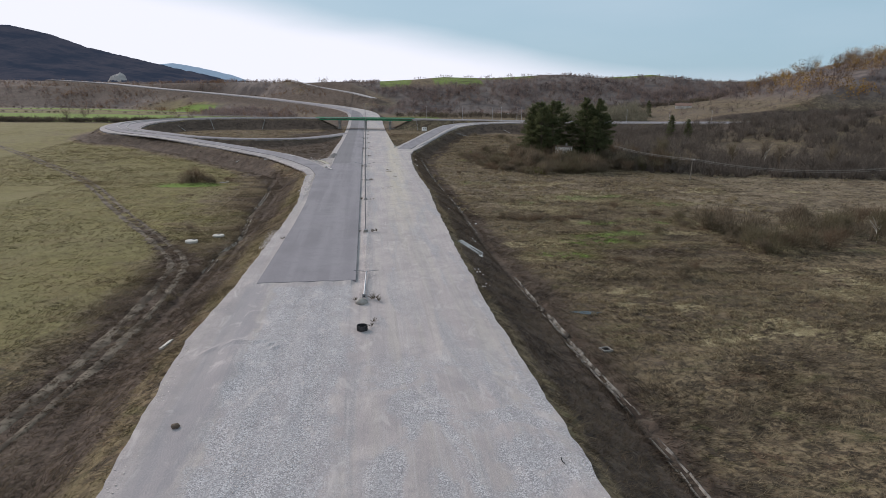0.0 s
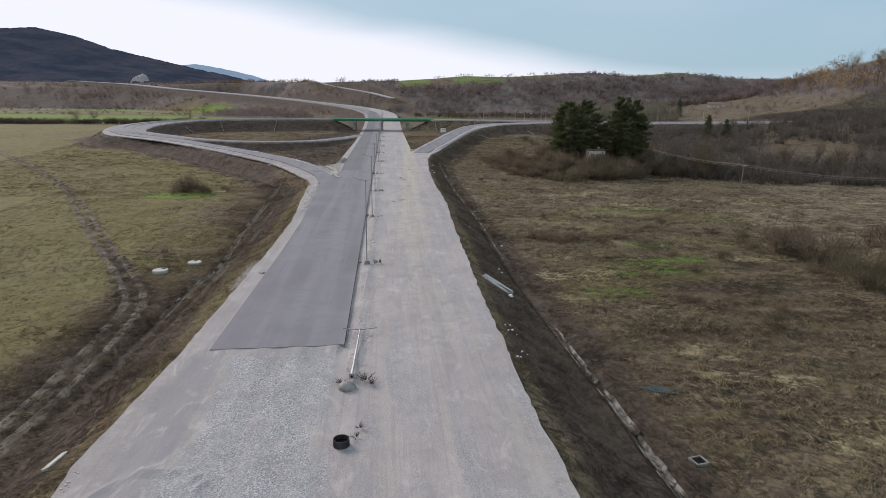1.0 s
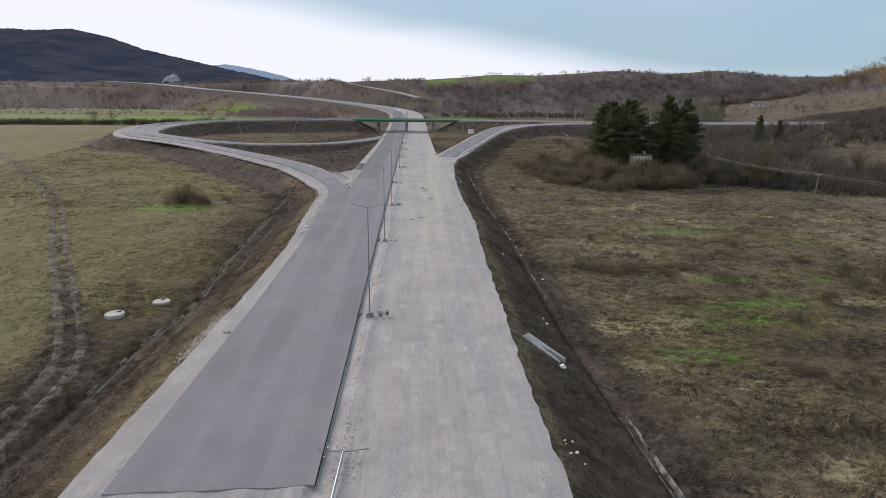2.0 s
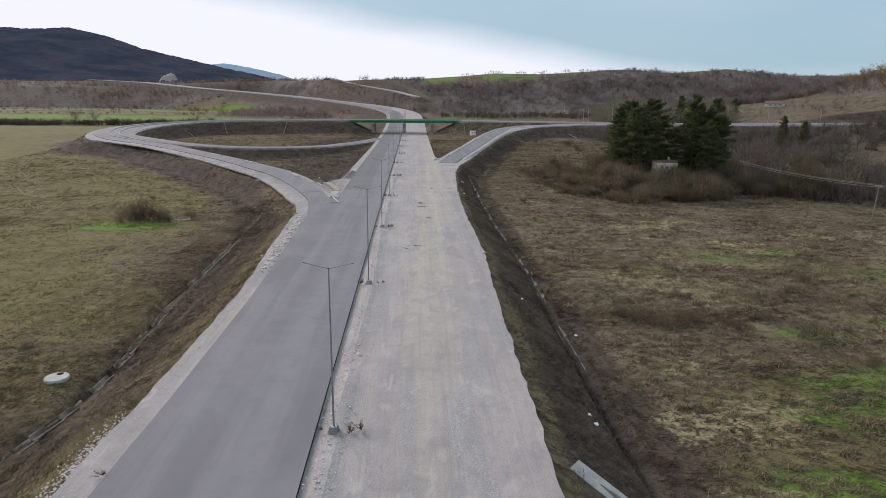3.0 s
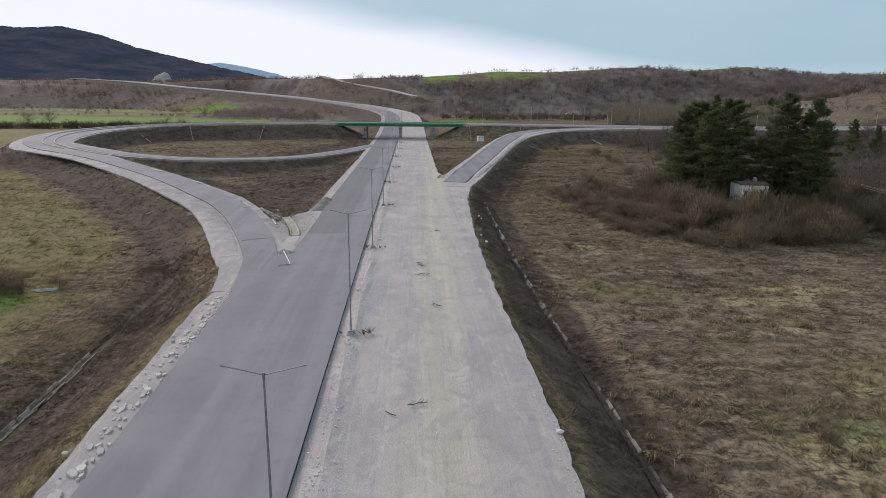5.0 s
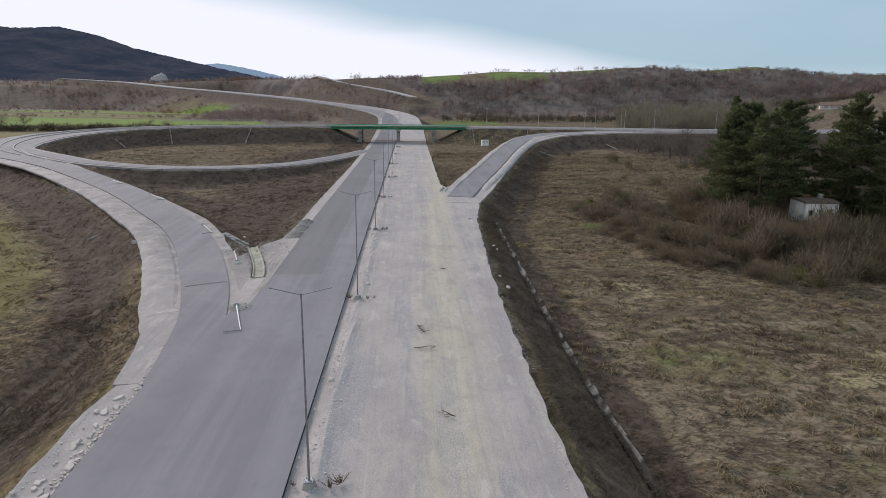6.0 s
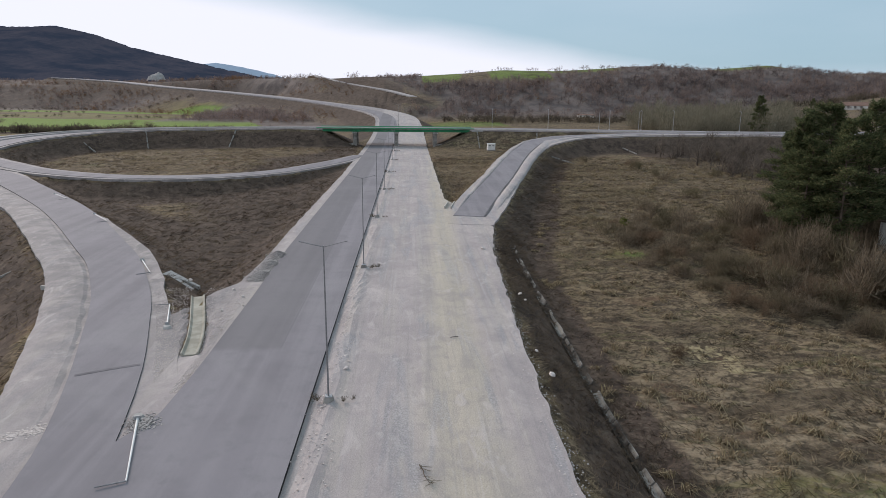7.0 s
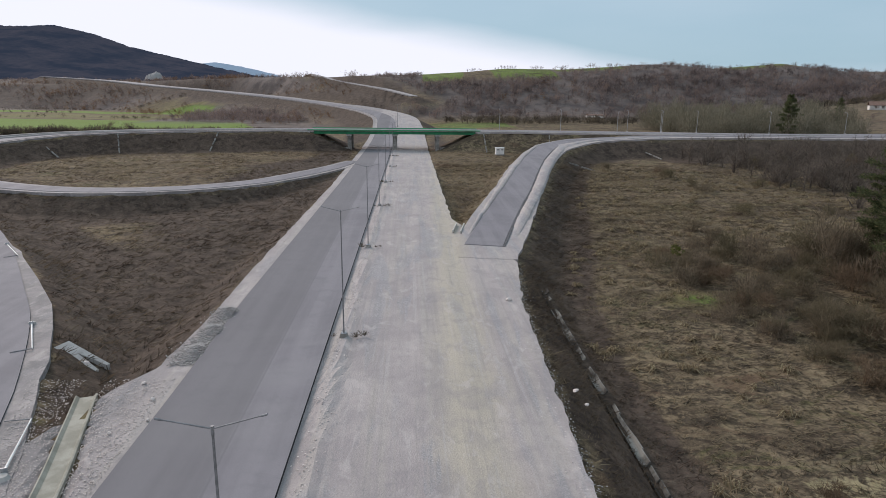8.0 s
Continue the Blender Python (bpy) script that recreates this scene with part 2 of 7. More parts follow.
def make_gravel():
    """Crushed pale limestone, rolled: long wheel bands and loose stones."""
    k = Nodes("gravel", 0.8)
    k.bsdf.inputs["Specular IOR Level"].default_value = 0.16
    big, bands, mid = k.noise(0.12, 4), k.noise(0.9, 4, 0.6, (1, 0.035, 1)), k.noise(1.1, 5, 0.65)
    dots, tint = k.voronoi(9.0)
    fine = k.noise(24.0, 3, 0.7)
    xyz = k.n.new("ShaderNodeSeparateXYZ")
    k.l.new(k.where, xyz.inputs[0])
    x, y = xyz.outputs["X"], xyz.outputs["Y"]
    loose = k.noise(0.42, 4, 0.6, (1, 0.12, 1), 0.8)
    c = k.mix(k.ramp(big, 0.35, 0.65), (0.362, 0.318, 0.308), (0.445, 0.39, 0.37))
    c = k.mix(k.ramp(bands, 0.45, 0.66, 0.0, 0.55), c, (0.45, 0.405, 0.355))
    off = k.math("ABSOLUTE", k.math("SUBTRACT", k.math("ADD", x, k.math("MULTIPLY", k.math("SUBTRACT", big, 0.5), 3.0)), k.math("ADD", k.math("MULTIPLY", y, 0.028), 3.1)))
    tan = k.math("MULTIPLY", k.ramp(off, 0.6, 3.2, 0.65, 0.0), k.ramp(y, 60, 150))
    c = k.mix(tan, c, (0.5, 0.44, 0.335))
    grey = k.math("MULTIPLY", k.ramp(loose, 0.5, 0.62), k.ramp(off, 0.8, 2.4, 0.05, 0.4))
    c = k.mix(grey, c, (0.345, 0.333, 0.34))
    c = k.mix(k.ramp(mid, 0.5, 0.78, 0.0, 0.5), c, (0.25, 0.235, 0.235))
    c = k.mix(k.ramp(k.noise(3.2, 3, 0.6, (1, 0.018, 1), 0.3), 0.5, 0.68, 0.0, 0.3), c, (0.27, 0.25, 0.243))
    c = k.mix(k.ramp(k.noise(2.1, 3, 0.6, (1, 0.022, 1), 0.3), 0.55, 0.7, 0.0, 0.35), c, (0.5, 0.465, 0.44))
    slip = k.math("MULTIPLY", k.math("MULTIPLY", k.ramp(k.noise(0.3, 5, 0.7), 0.4, 0.6, 0.3, 0.9), k.ramp(x, -13.0, -10.0, 1.0, 0.0)), k.ramp(y, 180, 205, 0.35, 1.0))
    c = k.mix(slip, c, (0.21, 0.195, 0.19))
    c = k.mix(k.ramp(fine, 0.5, 0.78, 0.0, 0.7), c, (0.17, 0.165, 0.165))
    c = k.mix(k.math("MULTIPLY", k.ramp(dots, 0.0, 0.2, 0.75, 0.0), k.math("ADD", grey, 0.25)), c, (0.7, 0.69, 0.68))
    c = k.mix(k.math("MULTIPLY", k.ramp(dots, 0.4, 0.6, 0.0, 0.55), k.math("ADD", grey, 0.2)), c, (0.16, 0.16, 0.165))
    # unrolled coarse stone before the asphalt's end, and a loose patch on the eastern half
    wob = k.math("ADD", x, k.math("MULTIPLY", k.math("SUBTRACT", k.noise(0.35, 4, 0.65, (1, 0.5, 1)), 0.5), 5.0))
    near = k.math("MULTIPLY", k.math("MULTIPLY", k.ramp(wob, -9.6, -8.6), k.ramp(wob, -2.4, -1.2, 1.0, 0.0)), k.ramp(y, 64.8, 66.3, 1.0, 0.0))
    patch = k.math("MULTIPLY", k.ramp(k.noise(0.22, 4, 0.6, (1, 0.7, 1), 0.6), 0.44, 0.56), k.math("MULTIPLY", k.ramp(x, -1.5, 1.0), k.ramp(y, 38, 52, 1.0, 0.0)))
    streak = k.math("MULTIPLY", k.ramp(loose, 0.52, 0.6), k.ramp(x, -1.5, 0.5, 0.0, 0.35))
    coarse = k.math("MINIMUM", k.math("ADD", k.math("ADD", near, patch), streak), 1.0)
    lump, shade = k.voronoi(13.0, (1, 1, 0.3))
    tone = k.n.new("ShaderNodeSeparateColor")
    k.l.new(shade, tone.inputs["Color"])
    rock = k.mix(k.ramp(tone.outputs["Red"], 0.15, 0.9), (0.2, 0.195, 0.205), (0.6, 0.585, 0.59))
    rock = k.mix(k.ramp(lump, 0.4, 0.75, 0.0, 0.5), rock, (0.24, 0.235, 0.24))
    rock = k.mix(k.ramp(k.noise(1.6, 5, 0.7, (1, 0.16, 1), 0.5), 0.42, 0.6, 0.5, 0.0), rock, (0.32, 0.31, 0.315))
    c = k.mix(k.math("MULTIPLY", coarse, 0.75), c, rock)
    rolled = k.math("MULTIPLY", k.ramp(wob, -10.4, -9.4, 1.0, 0.0), k.math("MULTIPLY", k.ramp(x, -12.6, -11.8), k.ramp(y, 64.8, 66.3, 1.0, 0.0)))
    c = k.mix(k.math("MULTIPLY", rolled, 0.7), c, (0.27, 0.252, 0.258))
    c = k.mix(k.ramp(k.noise(0.55, 5, 0.62, (1, 0.55, 1), 0.8), 0.48, 0.66, 0.0, 0.4), c, (0.27, 0.247, 0.247))
    c = k.mix(k.ramp(k.noise(0.8, 4, 0.6, (1, 0.4, 1), 0.8), 0.55, 0.7, 0.0, 0.45), c, (0.53, 0.475, 0.45))
    k.bump(k.math("ADD", k.math("ADD", k.math("MULTIPLY", dots, -0.6), k.math("MULTIPLY", k.math("MULTIPLY", lump, coarse), -1.0)), fine), 0.04, 0.7)
    return k.done(c)


def make_stones(name, a, b):
    k = Nodes(name, 0.92)
    r = k.island()
    c = k.mix(r, a, b)
    fine = k.noise(14.0, 4, 0.7)
    c = k.mix(k.ramp(fine, 0.45, 0.75, 0.0, 0.5), c, tuple(v * 0.5 for v in a))
    k.bump(fine, 0.02, 0.6)
    return k.done(c)


def make_asphalt():
    k = Nodes("asphalt", 0.82)
    k.bsdf.inputs["Specular IOR Level"].default_value = 0.1
    big, lane, mid = k.noise(0.09, 4), k.noise(0.55, 4, 0.55, (1, 0.03, 1)), k.noise(0.7, 5, 0.65)
    fine = k.noise(60.0, 2, 0.7)
    c = k.mix(k.ramp(big, 0.35, 0.65), (0.209, 0.194, 0.206), (0.244, 0.227, 0.241))
    c = k.mix(k.ramp(lane, 0.4, 0.65, 0.0, 0.7), c, (0.284, 0.265, 0.277))
    c = k.mix(k.ramp(mid, 0.48, 0.7, 0.0, 0.4), c, (0.19, 0.183, 0.192))
    c = k.mix(k.ramp(k.noise(0.035, 5, 0.65, warp=0.8), 0.5, 0.62, 0.0, 0.35), c, (0.3, 0.285, 0.288))
    xyz = k.n.new("ShaderNodeSeparateXYZ")
    k.l.new(k.where, xyz.inputs[0])
    x, y = xyz.outputs["X"], xyz.outputs["Y"]
    # the older western lane past the slip road was laid in a darker mix
    older = k.math("MULTIPLY", k.ramp(y, 189.2, 190.4), k.math("MULTIPLY", k.ramp(x, -4.8, -4.45, 1.0, 0.0), k.ramp(x, -10.5, -10.4)))
    c = k.mix(k.math("MULTIPLY", older, 0.5), c, (0.15, 0.143, 0.146))
    seam = k.math("MULTIPLY", k.ramp(y, 189.2, 190.4), k.ramp(k.math("ABSOLUTE", k.math("ADD", x, 4.55)), 0.03, 0.1, 0.35, 0.0))
    c = k.mix(seam, c, (0.14, 0.138, 0.14))
    c = k.mix(k.ramp(fine, 0.4, 0.7, 0.0, 0.4), c, (0.1, 0.1, 0.1))
    k.bump(fine, 0.006, 0.5)
    return k.done(c)


def make_twigs(name, a, b, c2=None):
    k = Nodes(name, 0.9)
    r, t = k.island(), k.thing()
    c = k.mix(r, a, b)
    c = k.mix(k.math("MULTIPLY", t, 0.7), c, c2 or a)
    return k.done(c, thin=0.4)


def make_leaves(name, a, b, spot, by_tree=False):
    k = Nodes(name, 0.9)
    r = k.island()
    c = k.mix(r, a, b)
    c = k.mix(k.ramp(r, 0.86, 0.9), c, spot)
    if by_tree:   # each crown has a tone of its own
        tone = k.attribute("tuft")[0]
        c = k.mix(k.ramp(tone, 0.0, 0.65, 0.7, 0.0), c, tuple(v * 0.4 for v in a))
        c = k.mix(k.ramp(tone, 0.8, 1.0, 0.0, 0.5), c, spot)
    return k.done(c, thin=0.45)


FIELD, BLADES = make_field("meadow"), make_field("meadow_blades", True)
GRAVEL, ASPHALT = make_gravel(), make_asphalt()
OLD_ASPHALT = plain("old_asphalt", (0.1, 0.098, 0.1), (0.15, 0.146, 0.15), 0.8, 0.9, 0.0, 0.004, 30.0)
PATCH = plain("patched_asphalt", (0.15, 0.142, 0.147), (0.19, 0.18, 0.186), 0.8, 0.9, 0.0, 0.004, 30.0)
STONES = make_stones("limestone", (0.28, 0.262, 0.25), (0.42, 0.395, 0.375))
PALE_STONES = make_stones("pale_stones", (0.46, 0.4, 0.37), (0.64, 0.575, 0.535))
CONCRETE = plain("concrete", (0.36, 0.35, 0.33), (0.47, 0.455, 0.43), 1.2)
PALE_CONCRETE = plain("pale_concrete", (0.42, 0.4, 0.36), (0.52, 0.5, 0.45), 1.2)
OLD_CONCRETE = plain("weathered_concrete", (0.2, 0.19, 0.17), (0.34, 0.325, 0.3), 0.9)
DIRTY_CONCRETE = plain("dirty_concrete", (0.06, 0.052, 0.045), (0.33, 0.305, 0.27), 0.5)
BLACK_EDGE = plain("bitumen", (0.03, 0.03, 0.032), (0.06, 0.058, 0.058), 2.0)
STEEL = plain("galvanised_steel", (0.36, 0.375, 0.39), (0.46, 0.47, 0.48), 4.0, 0.5, 0.7, 0.001)
DULL_STEEL = plain("dull_steel", (0.2, 0.2, 0.205), (0.29, 0.29, 0.295), 4.0, 0.55, 0.5, 0.001)
GREEN_PAINT = plain("green_paint", (0.008, 0.14, 0.06), (0.012, 0.2, 0.085), 0.5, 0.5)
WHITE_PAINT = plain("white_paint", (0.68, 0.67, 0.64), (0.8, 0.79, 0.76), 1.0, 0.6)
ALGAE_CONCRETE = plain("algae_concrete", (0.29, 0.275, 0.225), (0.41, 0.39, 0.33), 0.8)
WATER = plain("standing_water", (0.03, 0.032, 0.03), (0.05, 0.052, 0.05), 1.0, 0.06, 0.0, 0.001, 2.0)
# near-black laid on solid faces for the shade inside openings
HOLE_SHADE = plain("dark_inside", (0.008, 0.008, 0.009), (0.014, 0.013, 0.013), 2.0, 0.9)
PLASTER = plain("old_plaster", (0.55, 0.52, 0.48), (0.72, 0.69, 0.64), 0.7)
ROOF = plain("roof_tiles", (0.19, 0.12, 0.095), (0.28, 0.19, 0.15), 1.5)
OLD_WOOD = plain("grey_wood", (0.16, 0.135, 0.11), (0.27, 0.235, 0.195), 2.0)
BARK = plain("bark", (0.085, 0.065, 0.05), (0.15, 0.115, 0.09), 1.5, 0.95, 0.0, 0.02, 12.0)
PALE_BARK = plain("pale_bark", (0.42, 0.4, 0.36), (0.6, 0.57, 0.52), 1.5, 0.9)
TWIGS = make_twigs("bare_twigs", (0.09, 0.07, 0.052), (0.26, 0.205, 0.148), (0.125, 0.11, 0.06))
WARM_TWIGS = make_twigs("russet_twigs", (0.12, 0.085, 0.058), (0.24, 0.175, 0.115))
NEEDLES = make_leaves("needles", (0.045, 0.062, 0.032), (0.155, 0.17, 0.078), (0.17, 0.15, 0.08))
# distance haze is put into these pale purple-grey crown tones
WOODS = make_leaves("winter_woods", (0.13, 0.107, 0.104), (0.3, 0.243, 0.226), (0.3, 0.205, 0.15), True)
DITCH_SHADE = plain("ditch_soil", (0.028, 0.023, 0.019), (0.08, 0.064, 0.052), 0.8, 0.95, 0.0, 0.03, 9.0)
SLOPE_SOIL = plain("slope_soil", (0.035, 0.028, 0.024), (0.085, 0.066, 0.055), 0.5, 0.95, 0.0, 0.05, 4.0)
BRIGHT_GREEN = plain("bright_green_paint", (0.02, 0.24, 0.1), (0.035, 0.32, 0.14), 0.5, 0.5)
MUD = plain("wet_mud", (0.06, 0.048, 0.037), (0.19, 0.158, 0.122), 0.4, 0.92, 0.0, 0.03, 9.0)
# blue haze of the distance is put into both heights' colours
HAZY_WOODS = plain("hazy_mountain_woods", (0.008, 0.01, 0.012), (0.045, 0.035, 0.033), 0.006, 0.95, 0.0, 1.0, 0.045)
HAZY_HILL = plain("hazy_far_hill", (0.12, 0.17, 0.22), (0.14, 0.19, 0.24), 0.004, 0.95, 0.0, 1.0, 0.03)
for far, glow in ((HAZY_WOODS, (0.023, 0.033, 0.054)), (HAZY_HILL, (0.14, 0.2, 0.26))):   # the haze before the distant backdrop is put in as emission
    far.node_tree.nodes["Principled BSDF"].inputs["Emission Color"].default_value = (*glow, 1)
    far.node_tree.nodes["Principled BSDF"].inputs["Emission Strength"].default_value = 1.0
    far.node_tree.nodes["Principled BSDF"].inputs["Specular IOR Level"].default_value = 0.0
ORANGE_WOODS = make_leaves("autumn_woods", (0.19, 0.112, 0.045), (0.43, 0.25, 0.078), (0.52, 0.32, 0.065), True)
SCRUB_TWIGS = make_twigs("dark_scrub_twigs", (0.075, 0.063, 0.054), (0.23, 0.19, 0.155))
DARK_WOODS = make_leaves("dark_hedge", (0.06, 0.05, 0.042), (0.15, 0.125, 0.095), (0.2, 0.16, 0.1), True)
GREEN_LEAVES = make_leaves("green_leaves", (0.07, 0.085, 0.022), (0.15, 0.165, 0.04), (0.2, 0.19, 0.05))


# ---- tools for meshes ----
def mesh_of(name, verts, faces, material, smooth=False):
    me = bpy.data.meshes.new(name)
    me.from_pydata([tuple(v) for v in verts], [], [tuple(f) for f in faces])
    me.materials.append(material)
    if smooth:
        me.polygons.foreach_set("use_smooth", [True] * len(me.polygons))
    me.update()
    return me


def fast_mesh(name, verts, faces, material, smooth=False):
    """A mesh from arrays; all faces have the same number of corners."""
    verts, faces = np.asarray(verts, np.float32), np.asarray(faces, np.int32)
    me = bpy.data.meshes.new(name)
    n, k = faces.shape
    me.vertices.add(len(verts))
    me.vertices.foreach_set("co", verts.ravel())
    me.loops.add(n * k)
    me.loops.foreach_set("vertex_index", faces.ravel())
    me.polygons.add(n)
    me.polygons.foreach_set("loop_start", np.arange(0, n * k, k, dtype=np.int32))
    me.polygons.foreach_set("use_smooth", np.full(n, smooth))
    me.materials.append(material)
    me.update(calc_edges=True)
    return me


def part(name, bm, material, parent, label=""):
    """Links a bmesh (or a mesh) as one object under a thing or a part."""
    if isinstance(bm, bpy.types.Mesh):
        me = bm
    else:
        me = bpy.data.meshes.new(name)
        bm.to_mesh(me)
        bm.free()
    if material is not None and not len(me.materials):
        me.materials.append(material)
    ob = new(name, me)
    ob.parent = parent
    return tagged(ob, label) if label else ob


def empty(name, x, y, z, turn=0.0):
    ob = new(name)
    ob.empty_display_size = 0.2
    ob.matrix_basis = pose(x, y, z, 0, 0, turn)
    return ob


def box(bm, size, m, bevel=0.0):
    """Adds a box of that size, centred on the pose m, with softened edges."""
    made = bmesh.ops.create_cube(bm, size=1.0, matrix=m @ Matrix.Diagonal((*size, 1)))["verts"]
    if bevel:
        edges = list({e for v in made for e in v.link_edges})
        bmesh.ops.bevel(bm, geom=edges, offset=bevel, segments=1, affect="EDGES")
    return bm


def tube(bm, a, b, ra, rb, sides=8, caps=True):
    """Adds a tapered round bar from a to b."""
    a, b = Vector(a), Vector(b)
    way = b - a
    m = Matrix.Translation((a + b) / 2) @ way.to_track_quat("Z", "Y").to_matrix().to_4x4()
    bmesh.ops.create_cone(bm, cap_ends=caps, segments=sides, radius1=ra, radius2=rb, depth=way.length, matrix=m)
    return bm


def wave(x, y, size, seed=0):
    """Smooth value noise on arrays, 0 to 1."""
    x, y = np.asarray(x, float) / size, np.asarray(y, float) / size
    i, j = np.floor(x).astype(np.int64), np.floor(y).astype(np.int64)
    u, v = x - i, y - j
    u, v = u * u * (3 - 2 * u), v * v * (3 - 2 * v)

    def r(a, b):
        h = np.sin(a * 127.1 + b * 311.7 + seed * 74.7) * 43758.5453
        return h - np.floor(h)

    return (r(i, j) * (1 - u) + r(i + 1, j) * u) * (1 - v) + (r(i, j + 1) * (1 - u) + r(i + 1, j + 1) * u) * v


def rough(x, y, size, seed=0):
    return (wave(x, y, size, seed) + 0.5 * wave(x, y, size / 2.1, seed + 1) + 0.25 * wave(x, y, size / 4.3, seed + 2)) / 1.75 - 0.5


def step(v, lo, hi):
    s = np.clip((np.asarray(v, float) - lo) / (hi - lo), 0, 1)
    return s * s * (3 - 2 * s)


def glide(points, spacing):
    """A smooth line (Catmull-Rom) through rows of numbers, at even spacing in plan."""
    p = np.array([points[0], *points, points[-1]], float)
    out = []
    for i in range(1, len(p) - 2):
        a, b, c, d = p[i - 1:i + 3]
        n = max(2, int(np.hypot(*(c - b)[:2]) / spacing))
        t = np.linspace(0, 1, n, endpoint=False)[:, None]
        out.append(0.5 * (2 * b + (c - a) * t + (2 * a - 5 * b + 4 * c - d) * t ** 2 + (3 * b - a - 3 * c + d) * t ** 3))
    return np.vstack([*out, p[-1:]])


# ---- plan: the motorway runs along y, its lamps stand on x = 0, its surface lies at z = 0 ----
MAIN_Y = [-120, 30, 51, 66, 98, 120, 137, 147, 160, 172, 185, 192, 198, 204, 208, 220, 240, 300, 400]
MAIN_LEFT = [-13.0, -13.1, -14.3, -13.4, -12.6, -12.4, -13.4, -13.9, -14.5, -13.4, -12.2, -14.6, -15.2, -13.6, -11.9, -11.5, -11.5, -10.8, -11.2]
RIGHT_Y = [-120, 28, 58, 85, 112, 138, 160, 190, 222, 236, 244, 262, 400]
MAIN_RIGHT = [12.2, 12.1, 11.5, 11.8, 12.5, 13.4, 13.1, 13.5, 15.2, 17.0, 15.0, 11.2, 11.2]
BRIDGE_Y, DECK = 389.0, 6.5

# centre lines: x, y, z, half width
FAR_MAIN = glide([(0, 392, 0, 11.5), (0, 430, 1.0, 11.5), (-0.5, 470, 3.6, 11.5), (-5, 520, 6.8, 11.5), (-26, 590, 9.2, 11.5), (-66, 670, 12.2, 11.5),
                  (-118, 740, 15.7, 11.5), (-190, 820, 20.1, 11.5), (-264, 890, 24.4, 11.5), (-348, 960, 30.4, 11.5), (-450, 1030, 35, 11.5)], 6)
RAMP_WEST = glide([(-11.2, 164, 0, 3.4), (-12.9, 177, 0, 4.5), (-16.95, 189.4, 0, 4.8), (-22, 201.5, 0, 4.75), (-29.3, 216.2, 0.1, 5.2), (-41.6, 234.1, 0.35, 5.3), (-58.5, 255.1, 0.7, 4.9), (-80.5, 281.5, 1.4, 5.0), (-95, 294, 1.9, 6.5),
                   (-106, 303, 2.4, 8.2), (-113.8, 323, 3.4, 9.0), (-113.8, 346, 4.5, 9.4), (-103.6, 368, 5.4, 9.4), (-84, 381, 5.9, 8.5), (-56, 387, 6.2, 7.5), (-27, 389, 6.4, 6.5)], 3)
RAMP_ASPHALT = glide([(-10.9, 163.5, 0, 1.7), (-12.2, 173.2, 0, 1.9), (-13.3, 178.6, 0, 2.0), (-15.5, 186.2, 0, 2.25), (-18.5, 194.7, 0, 2.4), (-21.7, 203.1, 0, 2.5), (-27.5, 215, 0.1, 2.65), (-32.6, 223.1, 0.2, 2.8), (-44.8, 241.3, 0.45, 3.0), (-56.7, 256.4, 0.7, 3.0),
                      (-77, 279, 1.35, 3.1), (-91, 291.5, 1.8, 3.4), (-104, 304, 2.4, 5.4), (-113.4, 323, 3.4, 7.6), (-113.4, 346, 4.5, 8.0), (-103.6, 368, 5.4, 7.6), (-84, 381, 5.9, 6.2), (-56, 387, 6.2, 5.2), (-27, 389, 6.4, 4.2)], 3)
ROAD_EAST = glide([(27, 389, 6.4, 6.5), (60, 389, 6.2, 7), (100, 388, 5.9, 8), (160, 386, 5.9, 8), (300, 384, 7.5, 8), (450, 380, 10, 8)], 5)
RAMP_EAST = glide([(14.0, 237.5, 0, 3.4), (16.2, 249.3, 0.15, 4.5), (18.5, 259, 0.45, 4.7), (26.7, 290.1, 1.35, 4.7), (32.9, 314, 2.1, 5.0), (41.9, 342.2, 3.2, 5.3), (47.6, 352.6, 3.9, 5.6), (57.5, 364.5, 4.7, 6.0),
                   (72, 371.5, 5.2, 6.2), (92, 375.5, 5.6, 6.4), (120, 376.5, 5.8, 7), (160, 374.5, 5.9, 7), (300, 371, 7.4, 7)], 3)
EAST_ASPHALT = glide([(14.2, 243.6, 0.05, 2.4), (16.9, 254.4, 0.3, 2.4), (20.9, 269.7, 0.78, 2.45), (24.9, 284.3, 1.2, 2.55), (32.2, 312.5, 2.05, 2.5), (38.5, 334.5, 2.9, 2.6), (46.6, 356.0, 3.95, 2.7), (54.2, 365.2, 4.55, 2.8),
                      (71, 373.2, 5.2, 3.0), (92, 377.2, 5.6, 3.2), (120, 378, 5.8, 3.4), (160, 375.5, 5.9, 3.6), (300, 371.5, 7.4, 3.6)], 3)
LOOP_ROAD = glide([(-10, 347, 0, 2.6), (-14.5, 330, 0.05, 3.4), (-20, 314, 0.2, 3.6), (-27, 299, 0.4, 3.6), (-39, 287.5, 0.7, 3.6), (-56, 283.5, 1, 3.6), (-75, 289, 1.5, 3.6),
                   (-89, 298.5, 2.15, 3.6), (-98, 306.5, 2.55, 3.0), (-103.5, 313, 2.9, 1.5)], 3)

FAR_ROAD = glide([(-95, 850, 37, 3.2), (-77, 800, 33.2, 3.2), (-55.5, 740, 28.6, 3.2), (-30.5, 690, 24.5, 3.2), (-11.4, 650, 21.4, 3.2), (8, 622, 17, 3.2)], 6)

CREST_X = [-400, -120, -40, -7, 21, 54, 87, 134, 182, 205, 230, 269, 293, 327, 377, 411, 700, 1500]
